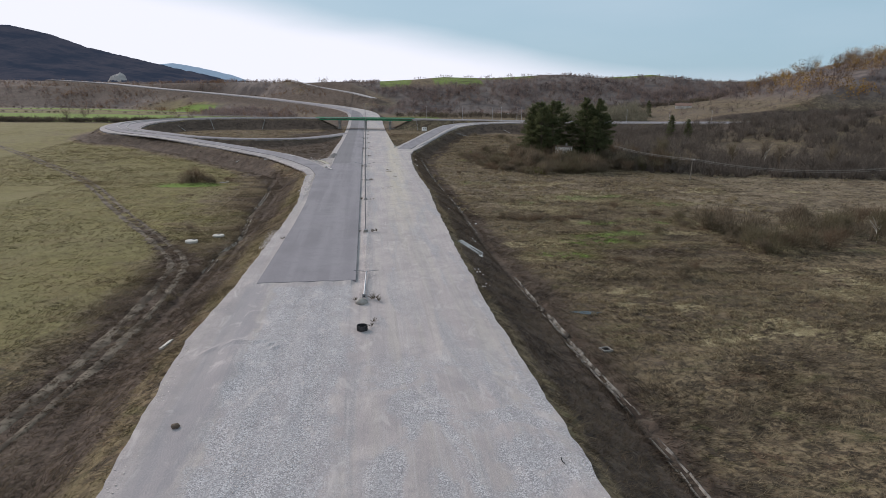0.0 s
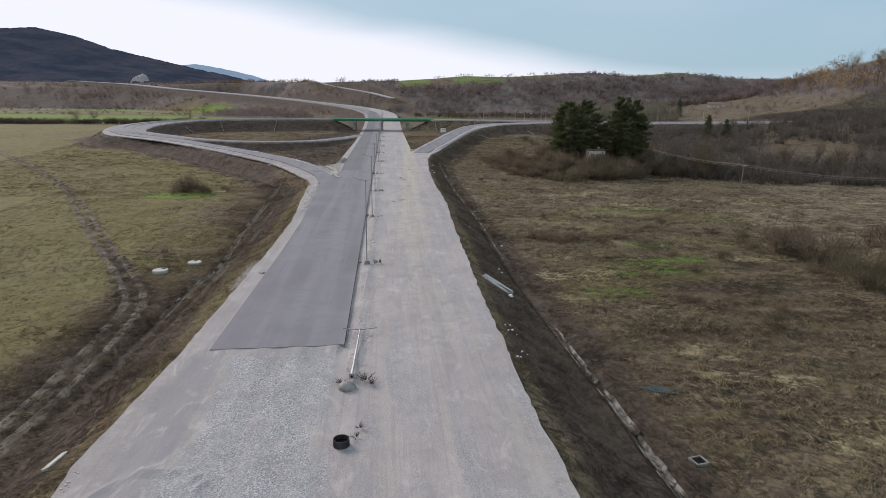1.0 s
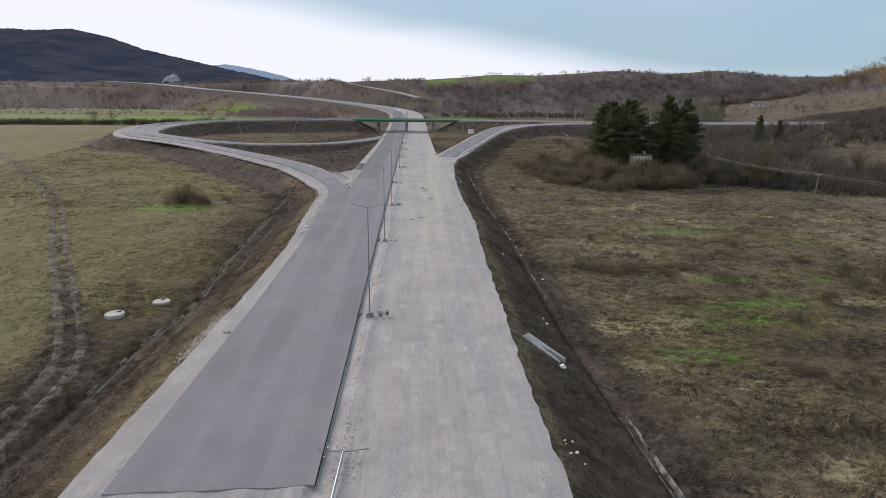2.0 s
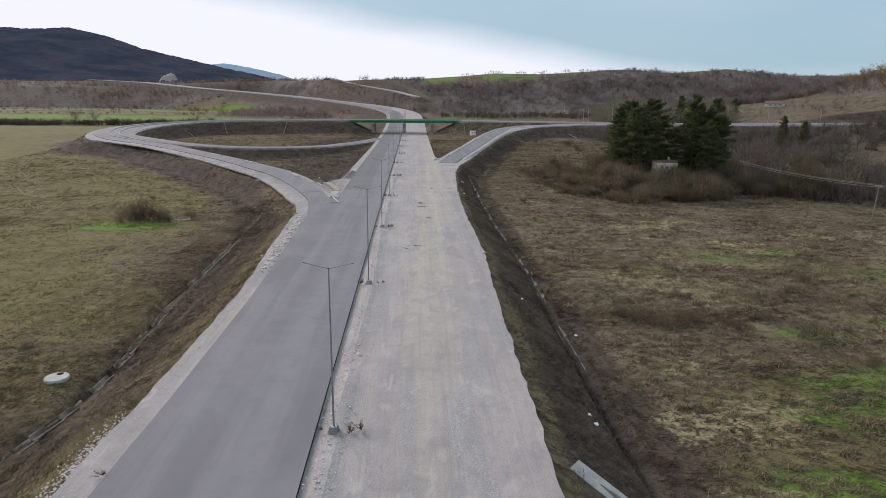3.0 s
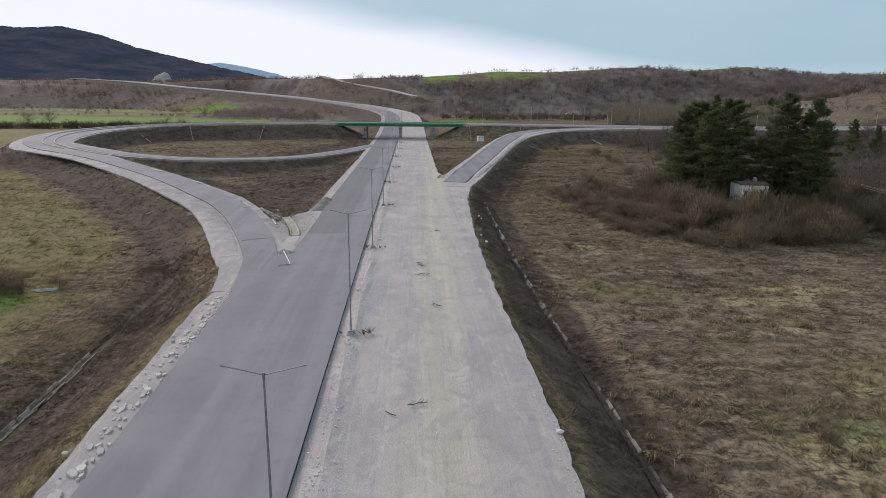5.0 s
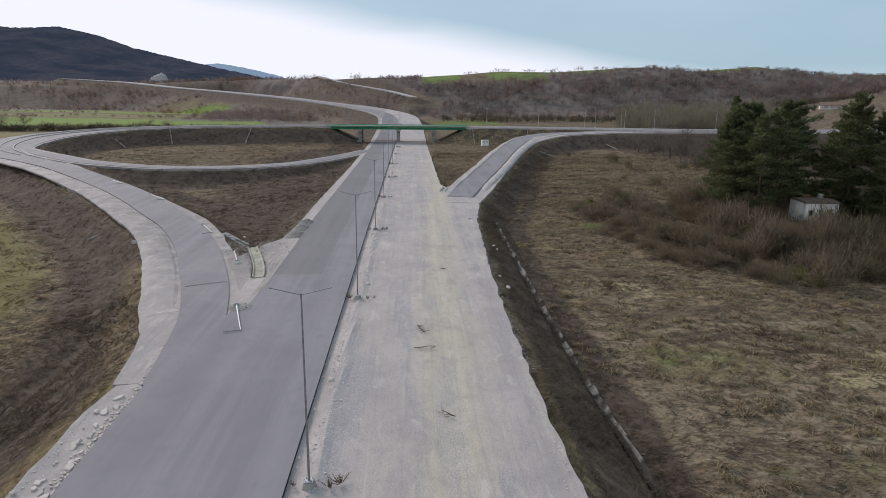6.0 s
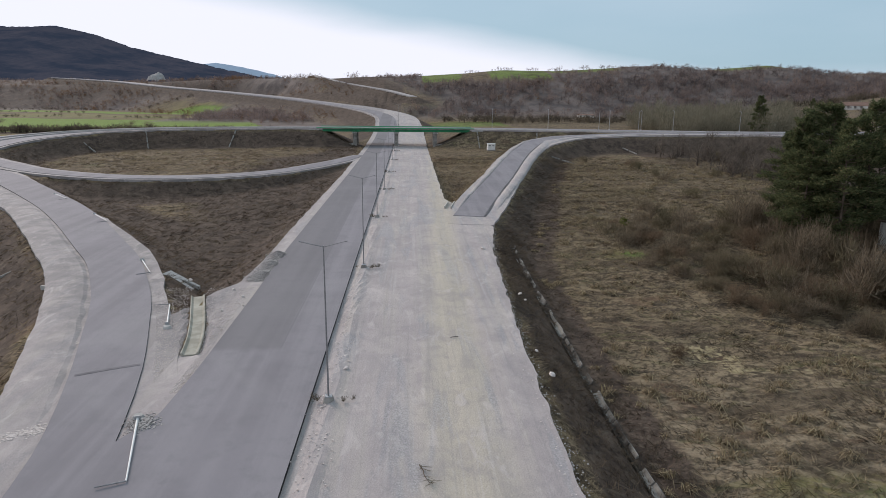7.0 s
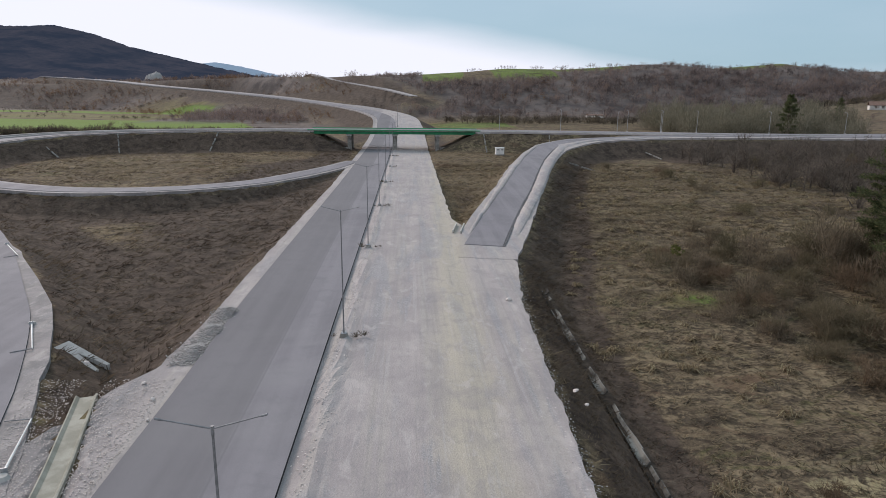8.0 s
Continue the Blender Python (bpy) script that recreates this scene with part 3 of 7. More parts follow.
CREST_Z = [30, 33, 33.5, 34, 35, 37, 40, 40, 43, 45, 45, 42, 44, 47, 41.5, 41.5, 42, 46]


def base_height(x, y):
    """The land without its roads."""
    near = np.interp(y, [0, 200, 350, 420, 560], [-3.8, -3.8, 0.2, 0.6, 3.5])
    left = np.interp(y, [0, 215, 360, 420, 860, 960, 1100, 3000, 4700], [-3.8, -3.8, 0.3, 0.0, 0.0, 25, 32, 58, 66])
    crest = np.interp(x, CREST_X, CREST_Z)
    hill = np.interp(y, [560, 600, 655, 700, 730, 900, 2500, 4800], [3.5, 9, 27, 41, 45, 46, 30, 20]) / 45.0 * crest
    right = np.where(y > 560, np.maximum(hill, 3.5 * crest / 45), near)
    edge = np.interp(y, [0, 420, 520, 590, 650, 690, 740, 800, 890, 960, 1200, 4800], [-20, -20, 22, 4, -34, -58, -86, -125, -215, -295, -560, -800])
    z = left + (right - left) * step(x - edge, -20, 20)
    # wooded hill to the east, with a meadow slope at its foot
    rise = np.interp(x - 0.12 * (y - 500), [185, 212, 240, 270, 300, 318, 355, 388, 421, 520, 700], [0, 4, 10, 13, 18, 24, 36, 46, 53, 66, 70])
    z = z + rise * step(y, 250, 420) * (1 - step(y, 530, 660)) * (x > 180)
    # the dark mountain to the west
    far_ridge = np.interp(x, [-4600, -3200, -2359, -2168, -1950, -1734, -1415, -1156, -980, -800], [420, 380, 395, 405, 360, 280, 205, 148, 100, 0])
    z = z + np.maximum(0, far_ridge - 60 - z) * step(y, 3300, 4300)
    return z


def distance_to(line, x, y, reach=60.0):
    """Distance beyond the road's edge and the road's height, for arrays of places; far ones get a large distance."""
    d, h = np.full(x.shape, 1e6), np.zeros(x.shape)
    near = (x > line[:, 0].min() - reach) & (x < line[:, 0].max() + reach) & (y > line[:, 1].min() - reach) & (y < line[:, 1].max() + reach)
    px, py = x[near], y[near]
    for s in range(0, len(px), 20000):
        a, b = px[s:s + 20000, None], py[s:s + 20000, None]
        gap = np.hypot(a - line[None, :, 0], b - line[None, :, 1]) - line[None, :, 3]
        k = gap.argmin(1)
        idx = np.flatnonzero(near)[s:s + 20000]
        d.flat[idx], h.flat[idx] = gap[np.arange(len(k)), k], line[k, 2]
    return d, h


def main_gap(x, y):
    """Distance beyond the motorway's gravel edges, for y up to the bridge."""
    lo, hi = np.interp(y, MAIN_Y, MAIN_LEFT), np.interp(y, RIGHT_Y, MAIN_RIGHT)
    return np.where(y < 400, np.maximum(lo - x, x - hi), 1e6)


def ditch_line(y, at):
    """Where the drains run along the foot of the motorway's bank: east (at > 0) or west."""
    if at > 0:
        return np.interp(y, [40, 55, 72, 103, 112, 122, 135, 155, 170, 236], [20.4, 19.95, 19.85, 19.0, 19.3, 19.3, 19.6, 19.5, 19.0, 19.3])
    return np.interp(y, [40, 98, 104, 113, 128, 150, 175], [-21.6, -21.6, -20.7, -21.0, -22.5, -23.2, -24.5])


def land(x, y):
    """Height of the ground sheet, and the distance to the nearest road's edge."""
    x, y = np.asarray(x, float), np.asarray(y, float)
    z = base_height(x, y)
    far = np.hypot(x, y - 150)
    z = z + rough(x, y, 9.0, 3) * 0.5 * (far < 500) + rough(x, y, 60.0, 8) * np.clip(far / 300, 0.6, 8)
    z = z + rough(x, y, 2.2, 5) * 0.35 * step(x, 14, 24) * (far < 260)
    gap = np.full(x.shape, 1e6)
    for line, lean in ((FAR_MAIN, 2.2), (RAMP_WEST, 1.7), (ROAD_EAST, 1.45), (RAMP_EAST, 1.7), (LOOP_ROAD, 1.9), (FAR_ROAD, 2.5)):
        d, h = distance_to(line, x, y)
        out = np.maximum(d, 0) / lean + np.where(d < 0, 0, 0)
        z = np.where(d < 1e5, np.clip(z, h - 0.25 - out, h - 0.25 + out * 1.1), z)
        gap = np.minimum(gap, d)
    d = main_gap(x, y)
    out = np.maximum(d, 0) / 1.9
    z = np.where(d < 1e5, np.clip(z, -0.17 - out, -0.17 + out), z)
    gap = np.minimum(gap, d)
    # the way under the bridge stays open
    under = (np.abs(x) < 27.5) & (np.abs(y - BRIDGE_Y) < 12)
    z = np.where(under, np.minimum(z, np.maximum(-0.3, (np.abs(x) - 14.5) / 2.2)), z)
    # ditches along both toes of the motorway's bank
    for at, lo, hi in ((19.0, -60, 236), (-20.6, 60, 200)):
        trench = np.exp(-((x - ditch_line(y, at)) / 0.65) ** 2)
        z = z - 0.55 * trench * step(y, lo, lo + 8) * (1 - step(y, hi - 10, hi))
    return z, gap


TRACK = glide([(-31, -40), (-26, 30), (-24.7, 50), (-24.1, 60), (-24.2, 71), (-24.7, 80), (-26.6, 92), (-33, 105), (-47.5, 131), (-79, 188), (-120, 245), (-170, 305)], 3)


def track_gap(x, y):
    d = np.full(x.shape, 1e6)
    near = (x < -18) & (x > -180) & (y > -40) & (y < 310)
    px, py = x[near], y[near]
    best = np.full(px.shape, 1e6)
    for a, b in TRACK:
        best = np.minimum(best, np.hypot(px - a, py - b))
    d[near] = best
    return d


def thicket_edge(x, y):
    """Positive inside the scrub that spreads east of the pines."""
    return y - np.interp(x, [84, 96, 120, 160, 220, 330], [214, 200, 190, 184, 176, 165])


def in_loop(x, y):
    """Inside the western slip road, towards the motorway."""
    n = int(RAMP_WEST[:, 0].argmin())
    return (x < -11) * (x > np.interp(y, RAMP_WEST[:n, 1], RAMP_WEST[:n, 0])) * (y < 392) * (x > -112)


def zones(x, y, gap):
    """Green growth, bare dark soil, woodland floor at each place."""
    green = 0.16 + 0.6 * rough(x, y, 30, 21) + 0.35 * rough(x, y, 6, 23) - 0.17 * step(x, 21, 30) * (y < 400)
    # the western meadow
    meadow = step(-x, 27, 46) * (1 - step(y, np.where(x < -118, 425, 330), np.where(x < -118, 440, 380))) * (y > -80) * step(gap, 7, 15)
    green = green + 0.62 * meadow
    green = green + 0.22 * (x < -12) * (x > -40) * (y < 165) * (0.4 + 1.2 * wave(x, y, 5, 45))
    # low fresh patches in the eastern field
    for px, py, r in ((38, 101, 7), (47, 108, 5), (44, 118, 4), (52, 150, 9), (36, 142, 4), (66, 140, 8), (38, 231, 4), (-44, 171, 6), (30, 92, 4), (31, 175, 5), (60, 118, 6)):
        green = green + 1.55 * np.exp(-(((x - px) / (r * 1.6)) ** 2 + ((y - py) / (r * 0.8)) ** 2) * 1.5) * (0.6 + wave(x, y, 3, 41))
    for px, py, r in ((46, 135.6, 2.2), (35, 101, 2.0), (37, 107, 2.6), (58, 131, 2.4), (63, 152, 3), (53, 121, 2), (41, 128, 1.8), (70, 128, 2.4), (27, 110, 1.6), (30, 104, 1.5), (48, 146, 2.2), (56, 162, 2.5), (34, 158, 1.8)):
        green = green + 1.3 * np.exp(-(((x - px) / (r * 1.5)) ** 2 + ((y - py) / (r * 0.8)) ** 2) * 1.5) * (0.4 + wave(x, y, 1.4, 43))
    # fields in the valley behind the fly-over and on the plateaus
    field = step(y - 0.1 * (x + 160), 452, 462) * (1 - step(y, 800, 840)) * (x < -60 - 0.35 * np.clip(y - 470, 0, 400)) * step(gap, 12, 25)
    along = y + 0.1 * (x + 200) + 6 * rough(x, y, 50, 5)
    green = green + field * np.interp(along, [452, 462, 590, 594, 640, 644, 690, 694, 722, 726, 770, 774, 800], [0.3, 1.7, 1.7, 0.55, 0.5, 1.2, 0.6, 0.4, 0.3, 1.5, 1.3, 0.2, 0.15])
    plateau = step(y, 668, 690) * (1 - step(y, 1500, 1700)) * (x > 15) * (x < 125) + step(y, 704, 716) * (x > 125) * (y < 2500)
    knoll = step(x, 183, 196) * (1 - step(x, 268, 282)) + step(x, 338, 350) * (1 - step(x, 396, 415))
    plateau = plateau * (1 - np.clip(knoll, 0, 1))
    green = green + 1.5 * plateau * (wave(x, y, 60, 66) > 0.28)
    green = green + 1.2 * step(y, 478, 495) * (1 - step(y, 535, 550)) * (x > 10) * (x < 60)
    green = green * (1 - 0.85 * in_loop(x, y) * step(y, 200, 230)) - 0.5 * np.exp(-((gap - 5) / 5) ** 2) * (y > 165)
    green = green * np.where(y > 165, step(gap, 5, 13), 1.0)
    # grassy shoulder of the banks, then dark stalks down their slope
    bank = np.exp(-((gap - 6.5) / 4.2) ** 2) * (gap < 40) * np.where((x < 0) & (y < 165), 0.45, 1.0)
    soil = np.where(x > 0, 0.03, 0.16) + 0.8 * rough(x, y, 14, 31) + 0.85 * bank + 0.4 * (x < 0) * step(y, 420, 450) * (1 - field)
    soil = soil - np.where(x > 0, 0.4, 0.75 - 0.5 * step(y, 160, 175)) * np.exp(-((gap - 0.5) / np.where(x > 0, 0.7, 1.8)) ** 2)
    soil = soil + 0.8 * (x > 12) * np.exp(-((gap - 3.8) / 2.8) ** 2) * (y < 240)
    soil = soil + 0.36 * step(-x, 14, 18) * (1 - step(-x, 26, 40)) * (y < 170) + 0.25 * step(x, 14, 18) * (1 - step(x, 26, 36)) * (y < 130)
    soil = soil + 0.7 * np.exp(-(gap / 6.0) ** 2) * (y > 200) * (gap > 0)
    wedge = (x > 11) * (y > 238) * (y < 380) * (x < np.interp(y, [238, 267, 300, 331, 352, 366], [12, 17, 27, 38, 49, 62]))
    soil = soil - 0.75 * wedge - 0.35 * (np.abs(x) < 62) * step(y, 330, 360) * (y < 480)
    green = green + 0.12 * wedge
    soil = soil - 0.6 * step(y, 102, 130) * (x > 22) * (y < 345) * step(gap, 6, 12)
    soil = soil - 0.9 * meadow + 0.3 * field * (green < 0.9)
    soil = soil + 0.7 * in_loop(x, y) * step(y, 200, 235) * step(gap, 1, 4)
    soil = soil + 0.5 * np.exp(-((x - 49) / 16) ** 2 - ((y - 94) / 5) ** 2) + 0.45 * np.exp(-((x + 48) / 12) ** 2 - ((y - 168) / 14) ** 2)
    t = track_gap(x, y)
    rut = np.exp(-((t - 0.95) / 0.42) ** 2) * (t < 1e5)
    soil = soil + 0.9 * rut + (1.1 - 0.1 * step(y, 85, 105)) * np.exp(-(t / (1.9 - 0.4 * step(y, 85, 105))) ** 2) * (t < 1e5)
    green = green * (1 - 0.7 * rut)
    wood = step(y, 545, 600) * (x > -160) * (1 - plateau) * (1 - step(x, 190, 240) * step(y, 300, 420) * (y < 545))
    wood = np.maximum(wood, step(y, 870, 930) * (x <= -100) * (0.35 + 0.6 * (wave(x, y, 170, 12) > 0.42)))
    wood = np.maximum(wood, step(x, 285, 320) * step(y, 250, 420) * (y < 700))
    wood = np.maximum(wood, step(y, 2300, 2600))
    wood = np.maximum(wood, 0.8 * step(y, 840, 880) * (x < -120) * (y < 1010))
    wood = np.maximum(wood, 0.85 * step(y, 470, 520) * (x > -420) * (x < 0) * (y < 900) * (1 - field))
    tangle = step(thicket_edge(x, y), -6, 6) * (x > 80) * step(gap, 4, 9) * (y < 400)
    # dark soil colour under the scrub also carries the thicket's shade
    soil, green = soil + 1.0 * tangle, green - tangle
    slope = step(x, 170, 200) * step(y, 395, 430) * (y < 620)
    wood = np.maximum(wood, 0.35 * slope * wave(x, y, 18, 77))
    green = green - 0.3 * slope
    west = (x < -100) * step(y, 835, 880) * (y < 3000)
    wood = np.clip(wood, 0, 1) * step(gap, 6, 30) * (1 - 0.65 * west)
    soil = soil + 0.7 * west
    # the wet ruts' reflection is put in as pale colour round y 64
    pale = 0.3 * rut * np.exp(-((y - 64) / 7) ** 2)
    pale = pale + 0.6 * step(wave(x * 0.55, y, 4.5, 97) * wave(x, y, 23, 98), 0.5, 0.62) * (x > 22) * (y < 200)
    for px, py, r in ((32.5, 73, 2.6), (30.4, 67.5, 2.2), (36, 57.3, 3.2), (45, 60, 3), (52, 55, 4), (37, 67, 2.2), (58, 70, 3), (28, 110, 2), (66, 82, 2.5)):
        pale = pale + np.exp(-(((x - px) / (r * 1.3)) ** 2 + ((y - py) / (r * 0.8)) ** 2) * 1.4) * (0.5 + wave(x, y, 1.5, 44))
    return np.clip(green, 0, 2), np.clip(soil, 0, 1.6), np.clip(wood, 0, 1), np.clip(pale, 0, 1)


def lay_zone(me, x, y, gap):
    g, s, w, b = zones(x, y, gap)
    at = me.color_attributes.new("zone", "FLOAT_COLOR", "POINT")
    at.data.foreach_set("color", np.stack([g, s, w, b], 1).astype(np.float32).ravel())


def spread(core, mid, outer, fine, middle, growth=1.11):
    """Coordinates that are dense in the core and widen outwards."""
    lo, hi = core
    out = list(np.arange(lo, hi + 1e-6, fine))
    v, s = hi, fine
    while v < outer[1]:
        s = middle if v < mid[1] else s * growth
        v += s
        out.append(v)
    v, s = lo, fine
    while v > outer[0]:
        s = middle if v > mid[0] else s * growth
        v -= s
        out.insert(0, v)
    return np.array(out)


GX = np.concatenate([np.arange(-420, -150, 4.5), spread((-60, 60), (-150, 170), (-150, 170), 1.0, 2.6), np.arange(176, 420, 5.0)])
GX = np.concatenate([-420 - np.cumsum(6 * 1.1 ** np.arange(47))[::-1], np.unique(np.round(GX, 3)), 420 + np.cumsum(6 * 1.1 ** np.arange(47))])
GY = np.concatenate([spread((18, 250), (-20, 440), (-900, 440), 1.3, 2.8, 1.08), np.arange(445, 1010, 5.0)])
GY = np.concatenate([GY, 1010 + np.cumsum(6 * 1.06 ** np.arange(63))])
X, Y = np.meshgrid(GX, GY)
fx, fy = X.ravel(), Y.ravel()
fz, fgap = land(fx, fy)
ftrack = track_gap(fx, fy)
fz = fz - 0.16 * np.exp(-((ftrack - 0.95) / 0.5) ** 2) * (ftrack < 1e5)
nx, ny = len(GX), len(GY)
k = (np.arange(ny - 1)[:, None] * nx + np.arange(nx - 1)[None, :]).ravel()
ground = new("ground", fast_mesh("ground", np.stack([fx, fy, fz], 1), np.stack([k, k + 1, k + nx + 1, k + nx], 1), FIELD, True))
lay_zone(ground.data, fx, fy, fgap)
tagged(ground, "winter meadows of dry grass and dark soil with distant hills", "ground", kind="structure")


# ---- roads ----
def sheet(name, xs, ys, height, material, label, category="road", thick=0.0, rag=None):
    """A grid between the lines xs(y) lo and hi, with a skirt of that thickness round its rim."""
    lo, hi = xs
    n = 56
    u = np.linspace(0, 1, n)
    gx = lo[:, None] + (hi - lo)[:, None] * u[None, :]
    gy = np.repeat(ys[:, None], n, 1)
    if rag is not None:
        gx[:, 0] += 0.65 * rag * rough(gx[:, 0], gy[:, 0], 1.6, 4)
        gx[:, -1] += rag * rough(gx[:, -1], gy[:, -1], 1.6, 6)
        gx[:, 1] += 0.6 * rag * rough(gx[:, 1], gy[:, 1], 3.0, 9)
        gx[:, -2] += 0.6 * rag * rough(gx[:, -2], gy[:, -2], 3.0, 11)
    gz = height(gx, gy)
    return grid_mesh(name, gx, gy, gz, material, label, category, thick)


def grid_mesh(name, gx, gy, gz, material, label, category="road", thick=0.0):
    m, n = gx.shape
    v = np.stack([gx.ravel(), gy.ravel(), gz.ravel()], 1)
    k = (np.arange(m - 1)[:, None] * n + np.arange(n - 1)[None, :]).ravel()
    f = np.stack([k, k + 1, k + n + 1, k + n], 1)
    if thick:
        rim = np.concatenate([np.arange(n), np.arange(1, m) * n + n - 1, (m - 1) * n + np.arange(n - 2, -1, -1), np.arange(m - 2, 0, -1) * n])
        low = v[rim].copy()
        low[:, 2] -= thick
        a = rim
        b = np.roll(rim, -1)
        c = len(v) + np.arange(len(rim))
        d = np.roll(c, -1)
        f = np.concatenate([f, np.stack([a, c, d, b], 1)])
        v = np.concatenate([v, low])
    ob = new(name, fast_mesh(name, v, f, material, False))
    if not thick:
        ob.data.polygons.foreach_set("use_smooth", [True] * len(ob.data.polygons))
    return tagged(ob, label, category, kind="structure")


def gravel_height(x, y):
    """Rolled base course: wheel bands, a hump of coarse stone along the lamps, a rougher unrolled start."""
    z = 0.05 * rough(x, y, 5, 13) + 0.02 * rough(x, y, 1.2, 14)
    z = z + 0.025 * np.sin(x * 2.3 + 1.2 * rough(x, y, 40, 2)) * step(np.abs(x - 3), 1, 3)
    z = z + 0.16 * np.exp(-((x - 0.1) / 0.4) ** 2) * (0.4 + wave(x, y, 2.5, 31)) * step(y, 56, 66)
    z = z - 0.1 * np.exp(-((x + 0.95) / 0.35) ** 2) * step(y, 64, 68)
    z = z + 0.1 * rough(x, y, 1.6, 19) * (1 - step(y, 60, 66)) * (x < 0)
    z = z - 0.4 * np.exp(-((x - np.interp(y, [189.3, 195.5, 204.2], [-11.0, -12.4, -15.1])) / 0.75) ** 4) * step(y, 189, 190) * (1 - step(y, 205, 207))
    z = z + 0.14 * np.exp(-((y - 50.3 + 0.3 * (x + 9.5) ** 2) / 0.4) ** 2) * step(x, -13, -12) * (1 - step(x, -7.5, -6.5))
    z = z + (0.1 + 0.05 * wave(x, y, 1.2, 33)) * np.exp(-((y - 66.9) / 1.1) ** 2) * (x < -1.3) * (x > -12.5)
    z = z + 0.22 * np.exp(-((x + 9.8) / 1.5) ** 2 - ((y - 46) / 5) ** 2)
    return z


ys = np.concatenate([np.arange(-110, 20, 4.0), np.arange(20, 260, 0.7), np.arange(260, 402, 1.5)])
sheet("road", (np.interp(ys, MAIN_Y, MAIN_LEFT) - 0.15, np.interp(ys, RIGHT_Y, MAIN_RIGHT) + 0.15), ys, gravel_height, GRAVEL,
      "pale crushed limestone base of an unfinished motorway", thick=0.5, rag=0.55)

# asphalt of the western carriageway: widens towards the ramp's mouth, then narrows past the nose
ASPH_Y = [66.9, 98, 119, 133, 150, 163, 172, 178, 180, 186, 203, 222, 300, 404]
ASPH_L = [-11.35, -10.9, -10.95, -11.4, -12.0, -12.4, -13.2, -10.4, -9.7, -9.5, -9.6, -9.9, -9.5, -9.6]
ys = np.concatenate([np.arange(66.9, 260, 0.7), np.arange(260, 404, 2.0)])
asphalt_top = lambda x, y: 0.17 + 0.012 * rough(x, y, 4, 51) + 0.0 * x
asphalt = sheet("road", (np.interp(ys, ASPH_Y, ASPH_L), np.full(ys.shape, -1.12) + 0.05 * np.sin(ys / 40)), ys, asphalt_top, ASPHALT,
                "grey asphalt carriageway ending in a straight cut edge", thick=0.3)
asphalt.data.materials.append(BLACK_EDGE)
for v in asphalt.data.vertices:   # the cut end is not quite straight
    if v.co.y < 67.0:
        v.co.y += 0.3 * float(rough(v.co.x * 1.0, 3.0, 1.5, 8)) + 0.04 * (v.co.x + 6)
side = [p.index for p in asphalt.data.polygons if abs(p.normal.z) < 0.5 and p.normal.x > 0.5]
for i in side:
    asphalt.data.polygons[i].material_index = 1


def ribbon(name, line, lo, hi, lift, material, label, thick=0.25, n=8, start=0, stop=None, rag=0.0):
    """A strip along a centre line from lo to hi of its half width (-1: left edge, 1: right edge), or by metres when tuples."""
    line = line[start:stop]
    way = np.gradient(line[:, :2], axis=0)
    way /= np.linalg.norm(way, axis=1)[:, None]
    right = np.stack([way[:, 1], -way[:, 0]], 1)
    a = lo * line[:, 3] if not isinstance(lo, tuple) else lo[0] * line[:, 3] + lo[1]
    b = hi * line[:, 3] if not isinstance(hi, tuple) else hi[0] * line[:, 3] + hi[1]
    u = np.linspace(0, 1, n)
    off = a[:, None] + (b - a)[:, None] * u[None, :]
    gx = line[:, 0, None] + right[:, 0, None] * off
    gy = line[:, 1, None] + right[:, 1, None] * off
    if rag:
        for col in (0, n - 1):
            gx[:, col] += rag * rough(gx[:, col], gy[:, col], 3.0, 71 + col)
    gz = np.repeat(line[:, 2, None], n, 1) + lift + 0.03 * rough(gx, gy, 3, 61)
    return grid_mesh(name, gx, gy, gz, material, label, thick=thick)


GRAVEL_LABEL, ASPHALT_LABEL = "pale gravel shoulders of a curving slip road", "grey asphalt of a curving slip road"
ribbon("road", RAMP_WEST, (-1, 0.1), (1, -0.1), 0.03, GRAVEL, GRAVEL_LABEL, 0.6, 14, rag=1.0)
ramp_top = ribbon("road", RAMP_ASPHALT, -1, 1, 0.13, ASPHALT, ASPHALT_LABEL, 0.16, 12)
# the shadow line beside the raised asphalt is coloured onto its sides
ramp_top.data.materials.append(BLACK_EDGE)
for p in ramp_top.data.polygons:
    if abs(p.normal.z) < 0.5:
        p.material_index = 1
# a resurfaced trench across the slip road
trench = glide([(-17.3, 185.6, 0.145, 0.15), (-15.4, 186.6, 0.145, 0.15), (-13.7, 187.3, 0.145, 0.15)], 0.6)
ribbon("road_patch", trench, -1, 1, 0.004, PATCH, "dark refilled trench across the slip road's asphalt", 0.02, 3)
ribbon("road", RAMP_EAST, (-1, 0.1), (1, -0.1), 0.03, GRAVEL, GRAVEL_LABEL, 0.6, 12, rag=0.8)
ribbon("road", EAST_ASPHALT, -1, 1, 0.12, ASPHALT, ASPHALT_LABEL, 0.16, 10)
ribbon("road", LOOP_ROAD, -1, 1, 0.035, GRAVEL, GRAVEL_LABEL, 0.6, 10, rag=0.8)
ribbon("road", LOOP_ROAD, (-1, 1.2), (1, -1.4), 0.12, ASPHALT, ASPHALT_LABEL, 0.16, 8)
ribbon("road", ROAD_EAST, -1, 1, 0.03, GRAVEL, "pale gravel shoulders of the raised cross road", 0.6, 10)
ribbon("road", ROAD_EAST, (-1, 2.4), (1, -2.4), 0.11, ASPHALT, "grey asphalt of the raised cross road", 0.16, 8)
